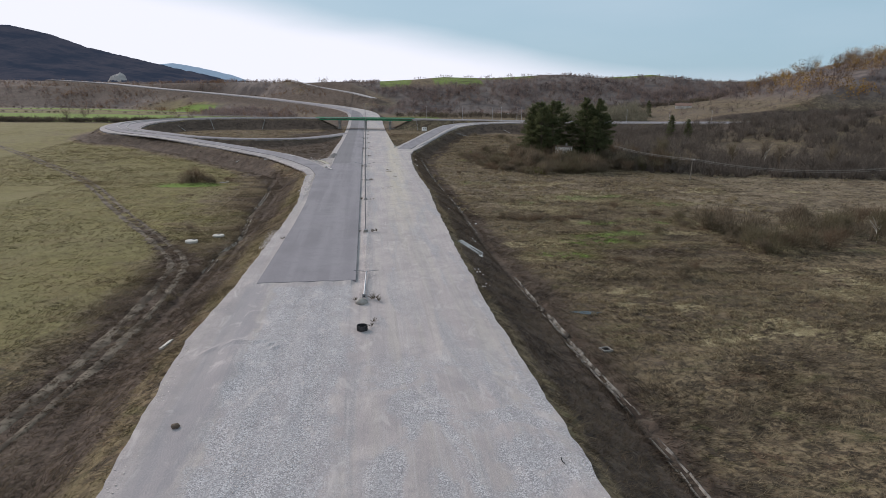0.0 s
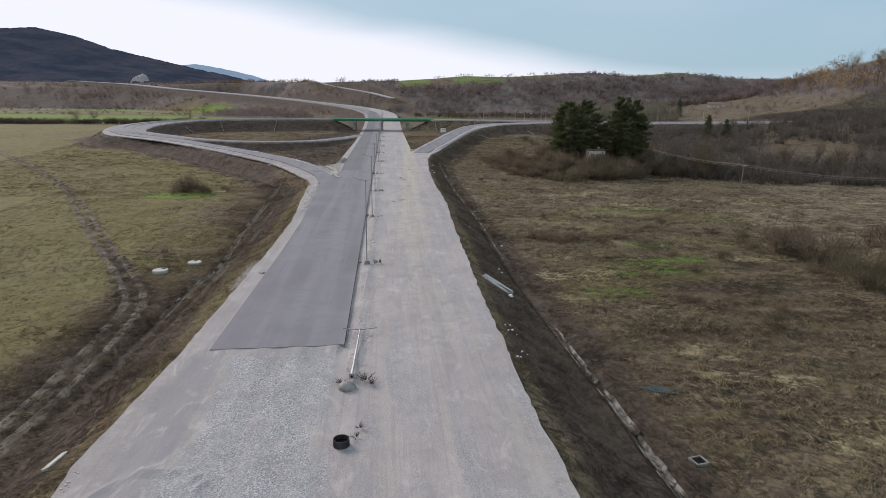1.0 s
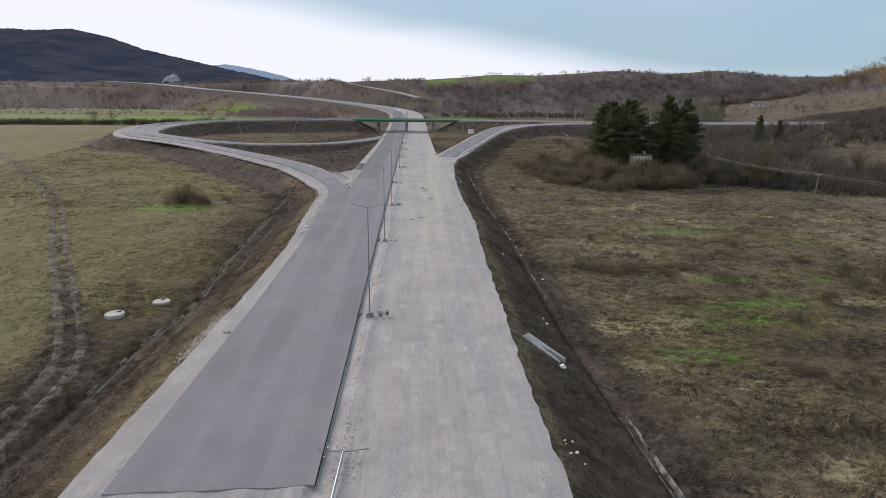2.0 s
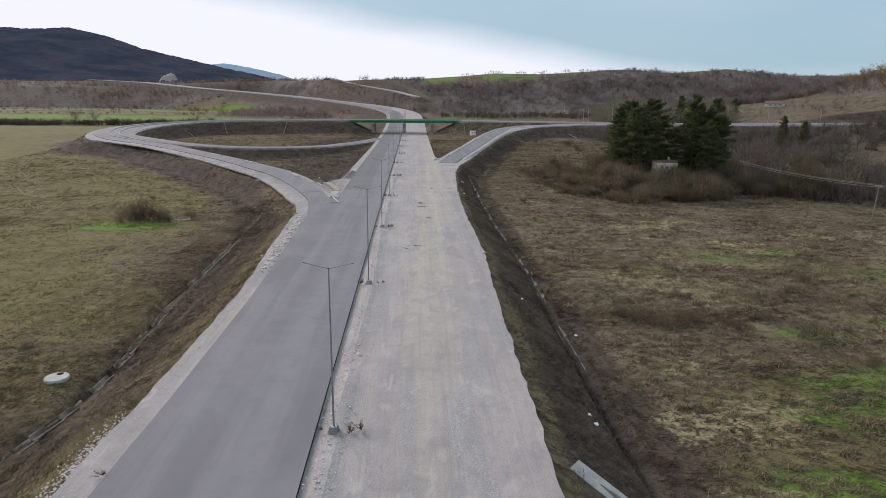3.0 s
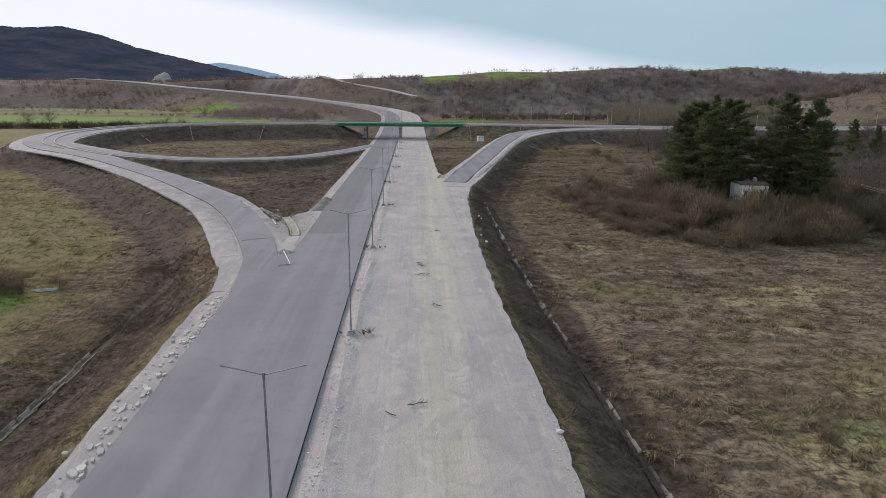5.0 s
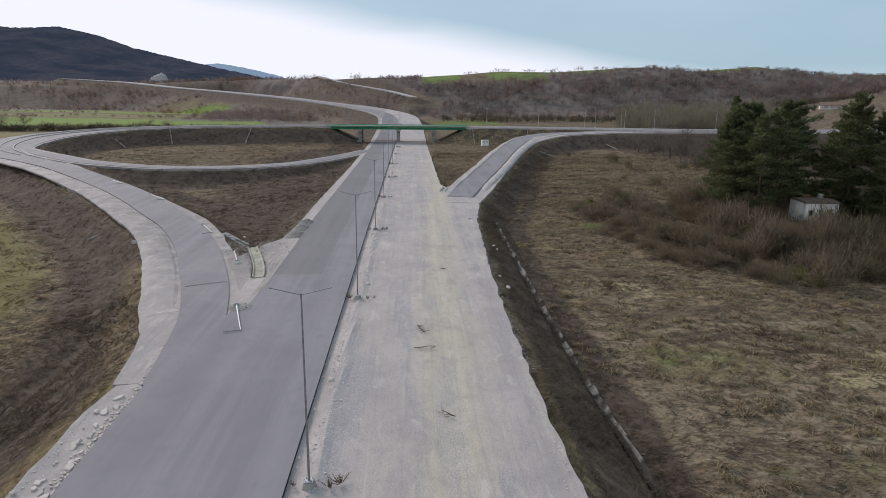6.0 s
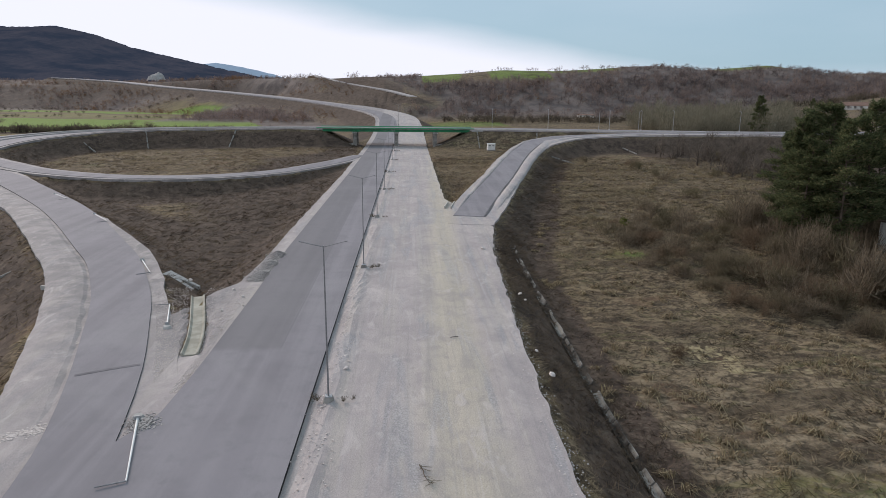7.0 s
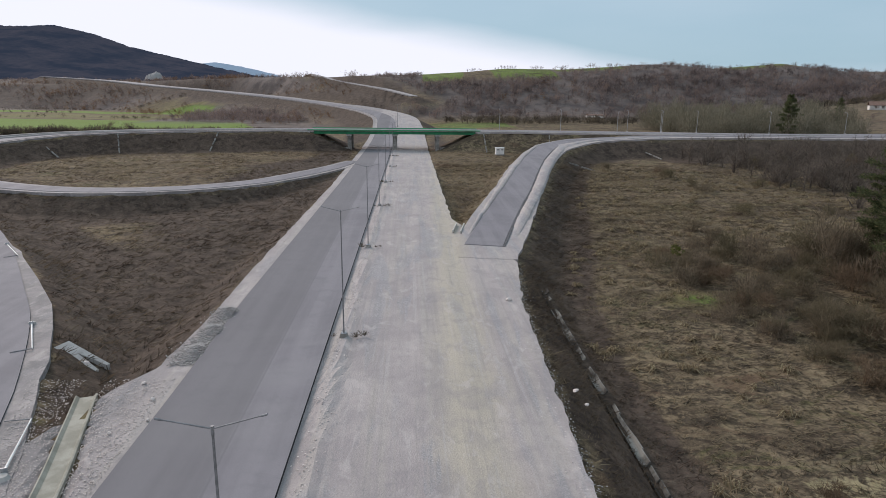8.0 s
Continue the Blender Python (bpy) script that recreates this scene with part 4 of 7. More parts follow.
ribbon("road", FAR_MAIN, -1, 1, 0.1, GRAVEL, "pale gravel of the motorway climbing round a bend", 0.8, 10)
ribbon("road", FAR_MAIN, (-1, 2.0), (0, -1.0), 0.3, ASPHALT, "grey asphalt of the motorway climbing round a bend", 0.3, 8)

def kerb(points, width, label):
    """A low concrete kerb along a road's edge."""
    line = glide([(x, y, z, width / 2) for x, y, z in points], 2.5)
    return ribbon("kerb", line, -1, 1, 0.26, CONCRETE, label, 0.3, 2)


def berm(line, lo, hi, height, label, start=0, stop=None, seed=0):
    """A raised shoulder of graded gravel along a road, from lo to hi metres off its centre line, with a ragged crest."""
    line = line[start:stop]
    way = np.gradient(line[:, :2], axis=0)
    way /= np.linalg.norm(way, axis=1)[:, None]
    u = np.array([0.0, 0.1, 0.22, 0.45, 0.7, 0.88, 1.0])
    rise = np.array([-0.2, 0.35, 0.75, 1.0, 0.85, 0.5, -0.4])
    taper = step(np.arange(len(line)), 0, 14) * step(np.arange(len(line))[::-1], 0, 30)
    a, b = lo(line), hi(line)
    off = a[:, None] + (b - a)[:, None] * u[None, :]
    gx, gy = line[:, 0, None] + way[:, 1, None] * off, line[:, 1, None] - way[:, 0, None] * off
    off = off + 0.35 * rough(gx, gy, 3.5, seed) + 0.25 * rough(gx, gy, 1.3, seed + 5)
    gx, gy = line[:, 0, None] + way[:, 1, None] * off, line[:, 1, None] - way[:, 0, None] * off
    gz = line[:, 2, None] + (height * rise[None, :] * (0.6 + 0.8 * wave(gx, gy, 4.0, seed + 2)) + 0.14 * rough(gx, gy, 1.6, seed + 9) + 0.14) * taper[:, None] - 0.06
    return grid_mesh("shoulder", gx, gy, gz, GRAVEL, label, "road shoulder", 0.3)


def even(line, spacing):
    return glide(line[::4], spacing)


berm(even(EAST_ASPHALT, 0.9), lambda p: p[:, 3] + 0.28, lambda p: p[:, 3] + np.interp(p[:, 1], [245, 262, 330, 372], [1.2, 2.2, 3.0, 3.4]), 0.3, "raised pale gravel shoulder of the slip road", 4, 190, 5)
berm(even(EAST_ASPHALT, 0.9), lambda p: -p[:, 3] - np.interp(p[:, 1], [245, 300, 372], [0.5, 1.5, 1.2]), lambda p: -p[:, 3] - 0.12, 0.2, "narrow pale gravel shoulder of the slip road", 2, 170, 15)
berm(even(RAMP_ASPHALT, 0.9), lambda p: -p[:, 3] - np.interp(p[:, 1], [170, 182, 240, 280], [2.2, 3.6, 4.3, 4.0]), lambda p: -p[:, 3] - 0.22, 0.2, "raised pale gravel shoulder on the slip road's outer side", 12, 190, 25)
# a flat dark strip along the asphalt's right edge
line = even(EAST_ASPHALT, 2.0)
line[:, 3] += 0.2
ribbon("edge_strip", line, (1, -0.18), (1, 0.12), 0.1, OLD_ASPHALT, "dark strip along the slip road's asphalt", 0.1, 2)
kerb([(-97.8, 299.5, 2.2), (-108.9, 309.5, 2.8), (-116.6, 325.7, 3.6), (-118.2, 344.8, 4.6), (-107.0, 367.5, 5.5), (-84, 379.5, 6.0), (-58, 385.5, 6.25), (-30, 387.5, 6.4)], 0.3, "pale concrete kerb of the traffic island")
kerb([(-99.5, 303.5, 2.4), (-106.5, 311.5, 2.9), (-112.6, 326.0, 3.6), (-113.6, 343.0, 4.5), (-104.5, 362.0, 5.4), (-84, 375.2, 5.9), (-58, 381.8, 6.2), (-30, 384.2, 6.4)], 0.3, "pale concrete kerb of the traffic island")
kerb([(29, 384.6, 6.3), (60, 384.0, 6.15), (100, 382.0, 5.9), (160, 380.0, 5.9)], 0.3, "pale concrete kerb along the raised road")

ribbon("road", FAR_ROAD, -1, 1, 0.3, GRAVEL, "pale country road crossing the far hillside", 0.8, 4)


# ---- wheel track through the western meadow ----
def lay_track():
    way = np.gradient(TRACK, axis=0)
    way /= np.linalg.norm(way, axis=1)[:, None]
    line = np.stack([np.interp(np.linspace(0, 1, 520), np.linspace(0, 1, len(TRACK)), TRACK[:, i]) for i in (0, 1)], 1)
    way = np.gradient(line, axis=0)
    way /= np.linalg.norm(way, axis=1)[:, None]
    for s, w in ((-0.95, 1.15), (0.95, 1.05)):
        off = np.linspace(-0.5, 0.5, 5)[None, :] * (w * (0.7 + 0.8 * wave(line[:, 0], line[:, 1], 5, 7 + s)))[:, None] + s + 0.35 * rough(line[:, 0], line[:, 1], 8, 17)[:, None]
        gx, gy = line[:, 0, None] + way[:, 1, None] * off, line[:, 1, None] - way[:, 0, None] * off
        gz = land(gx.ravel(), gy.ravel())[0].reshape(gx.shape) + np.array([-0.14, 0.03, 0.0, 0.03, -0.14])[None, :] + 0.05 * rough(gx, gy, 1.1, 3)
        grid_mesh("track", gx, gy, gz, MUD, "muddy wheel rut of a field track through the meadow", "track")


lay_track()


# ---- far heights ----
def ridge_sheet(name, xs, crest, y, depth, material, label):
    """A long ridge: a foot towards the viewer, its crest, and a slope behind."""
    t = np.linspace(0, 1, 60)
    gx = np.repeat(xs[:, None], len(t), 1)
    gy = y - depth * (1 - t)[None, :] + 60 * rough(gx, 0 * gx + t[None, :] * 900, 400, 3)
    gz = crest[:, None] * (t ** 0.8)[None, :] + 42 * rough(gx + 0.3 * gy, gy * 0.12, 240, 5) * (1 - 0.85 * t)[None, :] + 6 * rough(gx + 0.2 * gy, gy * 0.12, 50, 7) + 7 * rough(gx, gy * 0.15, 15, 9)
    return grid_mesh(name, gx, gy, gz, material, label, "mountain")


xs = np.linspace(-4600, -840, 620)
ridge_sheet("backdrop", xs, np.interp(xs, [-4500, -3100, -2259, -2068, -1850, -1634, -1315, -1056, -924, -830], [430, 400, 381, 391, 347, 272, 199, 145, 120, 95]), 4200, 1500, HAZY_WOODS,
            "dark wooded mountain ridge with haze painted into its colour")
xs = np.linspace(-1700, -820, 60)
ridge_sheet("backdrop", xs, np.interp(xs, [-1700, -1400, -1314, -1222, -1037, -926, -820], [150, 205, 215, 205, 171, 146, 110]), 4750, 300, HAZY_HILL, "hill on the horizon painted in the pale blue of haze")


def build_quarry():
    """A pale terraced quarry face at the foot of the mountain."""
    u, w = np.meshgrid(np.linspace(-1, 1, 30), np.linspace(0, 1, 16))
    gx = -1000 + 26 * u + 8 * w
    gy = 2790 + 60 * w + 10 * rough(u * 40, w * 40, 9, 3)
    gz = 76 + 17 * (w + 0.12 * np.sin(w * 22)) * (1 - 0.8 * np.abs(u) ** 1.6) + 12 * rough(u * 40, w * 40, 12, 7) - 26 * np.clip(np.abs(u) - 0.5, 0, 1) - 14 * (w < 0.1)
    return grid_mesh("quarry", gx, gy, gz, STONES, "pale terraced quarry face at the mountain's foot", "quarry")


build_quarry()


# ---- bridge ----
def ground_at(x, y):
    return float(land(np.array([x]), np.array([y]))[0][0])


def build_bridge():
    b = empty("bridge", 0, BRIDGE_Y, 0)
    tagged(b, "green steel girder road bridge on grey concrete piers", "bridge")
    part("deck", box(bmesh.new(), (56.6, 12.6, 0.28), pose(0, 0, DECK - 0.16), 0.03), OLD_CONCRETE, b, "grey concrete deck slab")
    part("road_surface", box(bmesh.new(), (57.0, 8.6, 0.07), pose(0, 0, DECK + 0.02), 0.01), ASPHALT, b, "grey asphalt")
    for y in (-6.0, -2.0, 2.0, 6.0):
        bm = bmesh.new()
        box(bm, (56.4, 0.05, 0.82), pose(0, y, DECK - 0.74))
        box(bm, (56.4, 0.5, 0.06), pose(0, y, DECK - 1.17))
        box(bm, (56.4, 0.4, 0.05), pose(0, y, DECK - 0.33))
        for i in range(-13, 14):
            box(bm, (0.04, 0.3, 0.76), pose(i * 2.1, y, DECK - 0.75))
        part("girder", bm, GREEN_PAINT, b, "green painted steel girder")
    for y in (-6.25, 6.25):
        bm = bmesh.new()
        box(bm, (57.2, 0.4, 0.32), pose(0, y, DECK + 0.1), 0.03)
        part("edge_beam", bm, BRIGHT_GREEN, b, "bright green edge beam")
    for x in (-15.0, 0.1, 14.4):
        pier = part("pier", box(bmesh.new(), (1.3, 1.5, 5.2), pose(x, -3.6, 2.2), 0.08), OLD_CONCRETE, b, "grey concrete pier")
        part("column", box(bmesh.new(), (1.3, 1.5, 5.2), pose(x, 3.6, 2.2), 0.08), OLD_CONCRETE, pier)
        bm = bmesh.new()
        box(bm, (1.8, 12.0, 0.62), pose(x, 0, 4.94), 0.06)
        part("pier_cap", bm, CONCRETE, pier, "pale concrete cross beam")
    for s in (-1, 1):
        a = part("abutment", box(bmesh.new(), (1.6, 12.4, 3.2), pose(s * 28.6, 0, 4.6), 0.05), OLD_CONCRETE, b, "grey concrete abutment")
        bm = bmesh.new()
        box(bm, (4.2, 0.5, 1.6), pose(s * 29.8, -6.6, 5.3), 0.05)
        part("wing_wall", bm, CONCRETE, a)
        bm = bmesh.new()
        box(bm, (6.5, 13.0, 0.22), pose(s * 18.2, 0, 1.42, 0, -s * 24.4, 0), 0.03)
        part("slope_paving", bm, SLOPE_SOIL, a, "dark soil slope under the deck")
        part("toe_wall", box(bmesh.new(), (5.0, 0.4, 1.3), pose(s * 17.6, -6.9, 0.45), 0.04), OLD_CONCRETE, a, "low concrete wall at the slope's foot")


build_bridge()


# ---- lamps ----
def build_double_lamp():
    lamp = empty("street_lamp", 0, 0, 0)
    bm = bmesh.new()
    bmesh.ops.create_cone(bm, cap_ends=True, segments=14, radius1=0.36, radius2=0.25, depth=0.42, matrix=pose(0, 0, 0.2))
    for v in bm.verts:
        v.co.x += 0.05 * math.sin(7 * v.co.y + v.co.z)
    part("foundation", bm, OLD_CONCRETE, lamp, "weathered concrete foundation")
    bm = bmesh.new()
    box(bm, (0.42, 0.42, 0.04), pose(0, 0, 0.44), 0.008)
    for x in (-0.15, 0.15):
        for y in (-0.15, 0.15):
            tube(bm, (x, y, 0.45), (x, y, 0.53), 0.022, 0.022, 6)
    part("base_plate", bm, STEEL, lamp)
    part("pole", tube(bmesh.new(), (0, 0, 0.44), (0, 0, 9.9), 0.062, 0.034, 12), DULL_STEEL, lamp, "grey galvanised tapered pole")
    part("collar", tube(bmesh.new(), (0, 0, 9.7), (0, 0, 9.96), 0.044, 0.044, 10), DULL_STEEL, lamp)
    for s in (-1, 1):
        arm = part("arm", tube(bmesh.new(), (0, 0, 9.88), (s * 1.3, 0, 10.2), 0.023, 0.018, 8), DULL_STEEL, lamp)
        part("spigot", tube(bmesh.new(), (s * 1.24, 0, 10.185), (s * 1.4, 0, 10.225), 0.032, 0.032, 8), DULL_STEEL, arm)
    return tagged(lamp, "bare double-armed grey steel lamp post on a concrete foundation", "lamp post", "lamps along the median")


LAMP_Y = [92.7, 122.7, 151.75, 181.5, 213.0, 242.8, 272.6, 302.4, 332.2, 362.0, 408.0, 440.0, 470.0]
lamp = build_double_lamp()
for i, y in enumerate(LAMP_Y):
    z = 0.0 if y < 400 else float(np.interp(y, FAR_MAIN[:, 1], FAR_MAIN[:, 2])) + 0.1
    m = pose(float(np.interp(y, FAR_MAIN[:, 1], FAR_MAIN[:, 0])) if y > 400 else 0.0, y, z, 0, 0, (i * 37 % 7) - 3)
    if i == 0:
        lamp.matrix_basis = m
    else:
        copy_thing(lamp, m)


def build_fallen_double_lamp():
    """A pole laid down behind its foundation, arms up the road."""
    lamp = empty("fallen_lamp_post", -0.15, 60.6, 0.18, 0)
    part("pole", tube(bmesh.new(), (0, 0.2, 0.12), (0.22, 9.3, 0.16), 0.11, 0.05, 12), STEEL, lamp, "pale galvanised pole")
    part("base_plate", box(bmesh.new(), (0.42, 0.05, 0.42), pose(0, 0.18, 0.16, 8, 0, 0), 0.008), STEEL, lamp)
    part("opening", tube(bmesh.new(), (0, 0.13, 0.13), (0, 0.16, 0.13), 0.085, 0.085, 12), HOLE_SHADE, lamp, "disc coloured black for the shade in the pole's open end")
    for s in (-1, 1):
        arm = part("arm", tube(bmesh.new(), (0.22, 9.3, 0.16), (0.22 + s * 1.3, 9.45, 0.24), 0.04, 0.03, 8), DULL_STEEL, lamp)
        part("spigot", tube(bmesh.new(), (0.22 + s * 1.24, 9.44, 0.24), (0.22 + s * 1.4, 9.46, 0.25), 0.045, 0.045, 8), DULL_STEEL, arm)
    tagged(lamp, "galvanised double-armed lamp post lying on the gravel", "lamp post")
    base = empty("lamp_foundation", -0.4, 59.6, 0.08)
    bm = bmesh.new()
    bmesh.ops.create_icosphere(bm, subdivisions=3, radius=1.0, matrix=Matrix.Diagonal((0.62, 0.6, 0.42, 1)))
    for v in bm.verts:
        v.co *= 1 + 0.3 * float(rough(v.co.x * 1.0 + v.co.z, v.co.y, 0.5, 3))
    part("plinth", bm, OLD_CONCRETE, base)
    bm = bmesh.new()
    for x in (-0.15, 0.15):
        for y in (-0.15, 0.15):
            tube(bm, (x, y, 0.44), (x, y, 0.6), 0.02, 0.02, 6)
    part("bolts", bm, STEEL, base)
    tagged(base, "bare concrete lamp foundation with anchor bolts in the gravel", "foundation")


build_fallen_double_lamp()


def fallen_lamp(x, y, z, tx, ty, side):
    """A slip road's single-armed pole, laid on the verge from its foot to its tip."""
    turn = math.degrees(math.atan2(-(tx - x), ty - y))
    n = math.hypot(tx - x, ty - y)
    lamp = empty("fallen_lamp_post", x, y, z, turn)
    part("pole", tube(bmesh.new(), (0, 0, 0.14), (0, n, 0.08), 0.07, 0.04, 10), WHITE_PAINT, lamp, "whitish galvanised pole")
    part("base_plate", box(bmesh.new(), (0.34, 0.04, 0.34), pose(0, 0, 0.16), 0.006), STEEL, lamp)
    part("arm", tube(bmesh.new(), (0, n, 0.08), (side * 1.35, n + 0.12, 0.1), 0.04, 0.03, 8), DULL_STEEL, lamp)
    bm = bmesh.new()
    bmesh.ops.create_cone(bm, cap_ends=True, segments=10, radius1=0.42, radius2=0.26, depth=0.34, matrix=pose(0, -0.4, 0.0))
    part("foundation", bm, CONCRETE, lamp)
    return tagged(lamp, "single-armed pale lamp pole lying on the slip road's verge", "lamp post", "fallen lamps on the slip road")


fallen_lamp(-10.6, 179.2, 0.17, -8.7, 173.1, 1)
fallen_lamp(-14.7, 195.2, 0.06, -16.4, 200.6, -1)
fallen_lamp(-24.9, 216.0, 0.12, -22.1, 211.0, 1)
fallen_lamp(-42.4, 242.6, 0.45, -38.2, 237.4, 1)
fallen_lamp(-57.5, 260.5, 0.75, -53.0, 255.8, 1)


def build_single_lamp():
    lamp = empty("street_lamp", 0, 0, 0)
    part("foundation", tube(bmesh.new(), (0, 0, -0.3), (0, 0, 0.15), 0.35, 0.3, 10), CONCRETE, lamp)
    part("pole", tube(bmesh.new(), (0, 0, 0.1), (0, 0, 7.3), 0.085, 0.055, 8), STEEL, lamp, "pale galvanised pole")
    arm = part("arm", tube(bmesh.new(), (0, 0, 7.25), (0.9, 0, 7.45), 0.06, 0.05, 6), STEEL, lamp)
    part("head", box(bmesh.new(), (0.7, 0.28, 0.12), pose(1.15, 0, 7.49, 0, -10, 0), 0.03), DULL_STEEL, arm, "grey lamp head")
    return tagged(lamp, "tall pale single-armed lamp post beside the raised road", "lamp post", "lamps along the cross road")


single = build_single_lamp()
EAST_LAMPS = [(74.5, 381.6, 180), (83.3, 397.6, 0), (89.3, 381.6, 180), (96, 397.6, 0), (108.7, 397.2, 0), (135, 396, 0), (163, 395.4, 0), (191, 395, 0), (219, 394.5, 0), (37, 397.2, 0), (59, 397.5, 0)]
for i, (x, y, turn) in enumerate(EAST_LAMPS):
    m = pose(x, y, 6.0, 0, 0, turn + 90)
    if i == 0:
        single.matrix_basis = m
    else:
        copy_thing(single, m)


# ---- drainage and concrete pieces ----
def build_manhole():
    hole = empty("open_manhole", -0.3, 52.2, 0.02)
    bm = bmesh.new()
    for i in range(20):
        a, b = 2 * math.pi * i / 20, 2 * math.pi * (i + 1) / 20
        q = []
        for r, z in ((0.47, 0.0), (0.46, 0.42), (0.41, 0.42), (0.4, 0.02)):
            q.append([bm.verts.new((r * math.cos(t), r * math.sin(t), z)) for t in (a, b)])
        for u, w in zip(q, q[1:]):
            bm.faces.new((u[0], u[1], w[1], w[0]))
    bmesh.ops.remove_doubles(bm, verts=bm.verts, dist=0.001)
    part("rim", bm, BLACK_EDGE, hole, "dark rim of the shaft")
    part("shaft", tube(bmesh.new(), (0, 0, 0.03), (0, 0, 0.18), 0.41, 0.41, 20), HOLE_SHADE, hole, "plug coloured black for the shade in the open shaft")
    tagged(hole, "open black manhole shaft standing in pale gravel", "manhole")


build_manhole()


def concrete_ring(x, y, r, h, turn, label):
    """A thick well ring with a slab on it and its access hole."""
    ring = empty("well_ring", x, y, ground_at(x, y) - 0.15, turn)
    bm = bmesh.new()
    n = 24
    prof = ((r, 0), (r, h - 0.04), (r - 0.04, h), (r - 0.16, h), (r - 0.2, h - 0.04), (r - 0.2, 0.1))
    rows = [[bm.verts.new((p * math.cos(2 * math.pi * i / n), p * math.sin(2 * math.pi * i / n), z)) for i in range(n)] for p, z in prof]
    for a, b in zip(rows, rows[1:]):
        for i in range(n):
            bm.faces.new((a[i], a[(i + 1) % n], b[(i + 1) % n], b[i]))
    part("ring", bm, PALE_CONCRETE, ring, "pale concrete well ring")
    part("cover_slab", tube(bmesh.new(), (0, 0, h - 0.12), (0, 0, h + 0.05), r - 0.03, r - 0.05, 24), PALE_CONCRETE, ring)
    part("hatch", tube(bmesh.new(), (0.35, 0.42, h + 0.02), (0.35, 0.42, h + 0.06), 0.27, 0.27, 14), HOLE_SHADE, ring, "disc coloured black for the shade in the hatch opening")
    return tagged(ring, label, "well ring", "well rings in the meadow")


concrete_ring(-27.7, 104.2, 1.0, 0.5, 10, "pale concrete well ring standing in dry grass")
concrete_ring(-24.5, 108.6, 0.95, 0.36, 40, "pale concrete well ring sunk low in dry grass")


def catch_pit(x, y, turn, s=1.0):
    pit = empty("catch_pit", x, y, ground_at(x, y) + 0.02, turn)
    for i, (dx, dy, w, d) in enumerate(((-0.55, 0, 0.16, 1.26), (0.55, 0, 0.16, 1.26), (0, -0.55, 0.94, 0.16), (0, 0.55, 0.94, 0.16))):
        part("wall", box(bmesh.new(), (w * s, d * s, 0.36), pose(dx * s, dy * s, 0.0), 0.02), OLD_CONCRETE, pit)
    part("bottom", box(bmesh.new(), (0.9 * s, 0.9 * s, 0.06), pose(0, 0, 0.08)), HOLE_SHADE, pit, "bottom coloured black for the shade in the pit")
    return tagged(pit, "square open concrete catch pit in the dry grass", "catch pit")


catch_pit(22.6, 54.9, 12, 0.78)


def ditch_x(y, at):
    return float(ditch_line(y, at))


def make_ditch_concrete():
    return plain("mossy_concrete", (0.13, 0.108, 0.086), (0.34, 0.298, 0.25), 0.6)


def build_ditch(at, y0, y1, skip, seed, material=DIRTY_CONCRETE):
    """A concrete channel laid in short precast pieces, in part buried under soil and stalks."""
    rng = random.Random(seed)
    channel = empty("drain_channel", at, y0, 0)
    tagged(channel, "weathered precast concrete drain channel half buried in soil", "drain")
    shapes = []
    for wob in (0.0, 0.02, -0.02):
        prof = [(-0.5, 0.26 + wob), (-0.4, 0.28), (-0.18, 0.04), (0.18, 0.04 + wob), (0.4, 0.28), (0.5, 0.26), (0.5, 0.14), (0.2, -0.08), (-0.2, -0.08), (-0.5, 0.14)]
        v = [(x * 0.72, y, z) for y in (0.0, 1.44) for x, z in prof]
        n = len(prof)
        f = [(i, (i + 1) % n, n + (i + 1) % n, n + i) for i in range(n)] + [tuple(range(n))[::-1], tuple(range(n, 2 * n))]
        shapes.append(mesh_of("channel_piece", v, f, material))
    # a dark strip along the channel stands for the shadow beside it
    ys = np.arange(y0, y1, 0.75)
    xs = np.array([ditch_x(y, at) for y in ys]) - 0.1 * np.sign(at)
    gx = xs[:, None] + np.array([-0.52, -0.28, 0.0, 0.2])[None, :] + 0.25 * rough(xs * 3, ys, 1.7, 8)[:, None]
    gy = np.repeat(ys[:, None], 4, 1)
    gz = land(gx.ravel(), gy.ravel())[0].reshape(gx.shape) + np.array([0.1, 0.04, 0.04, 0.02])[None, :]
    v = np.stack([gx.ravel() - at, gy.ravel() - y0, gz.ravel()], 1)
    k = (np.arange(len(ys) - 1)[:, None] * 4 + np.arange(3)[None, :]).ravel()
    part("ditch_bed", fast_mesh("ditch_bed", v, np.stack([k, k + 1, k + 5, k + 4], 1), DITCH_SHADE, True), None, channel, "soil strip coloured dark for the shadow beside the channel")
    count, y = 0, y0
    while y < y1:
        gone = skip(y) or rng.random() < 0.2
        if not gone:
            x = ditch_x(y, at)
            p = part("channel_piece", shapes[count % 3], None, channel)
            z = ground_at(x, y + 0.7)
            p.matrix_basis = pose(x - at + rng.uniform(-0.06, 0.06), y - y0, z + rng.uniform(-0.04, 0.16), 0, rng.uniform(-6, 6), -math.degrees(math.atan(ditch_x(y + 1, at) - ditch_x(y, at))) + rng.uniform(-3, 3))
            count += 1
        y += 1.5


build_ditch(19.0, 26.0, 232.0, lambda y: 80 < y < 108 or 120 < y < 128 or 150 < y < 156, 3)
build_ditch(-20.6, 86.0, 172.0, lambda y: 128 < y < 135 or y > 160, 5, make_ditch_concrete())


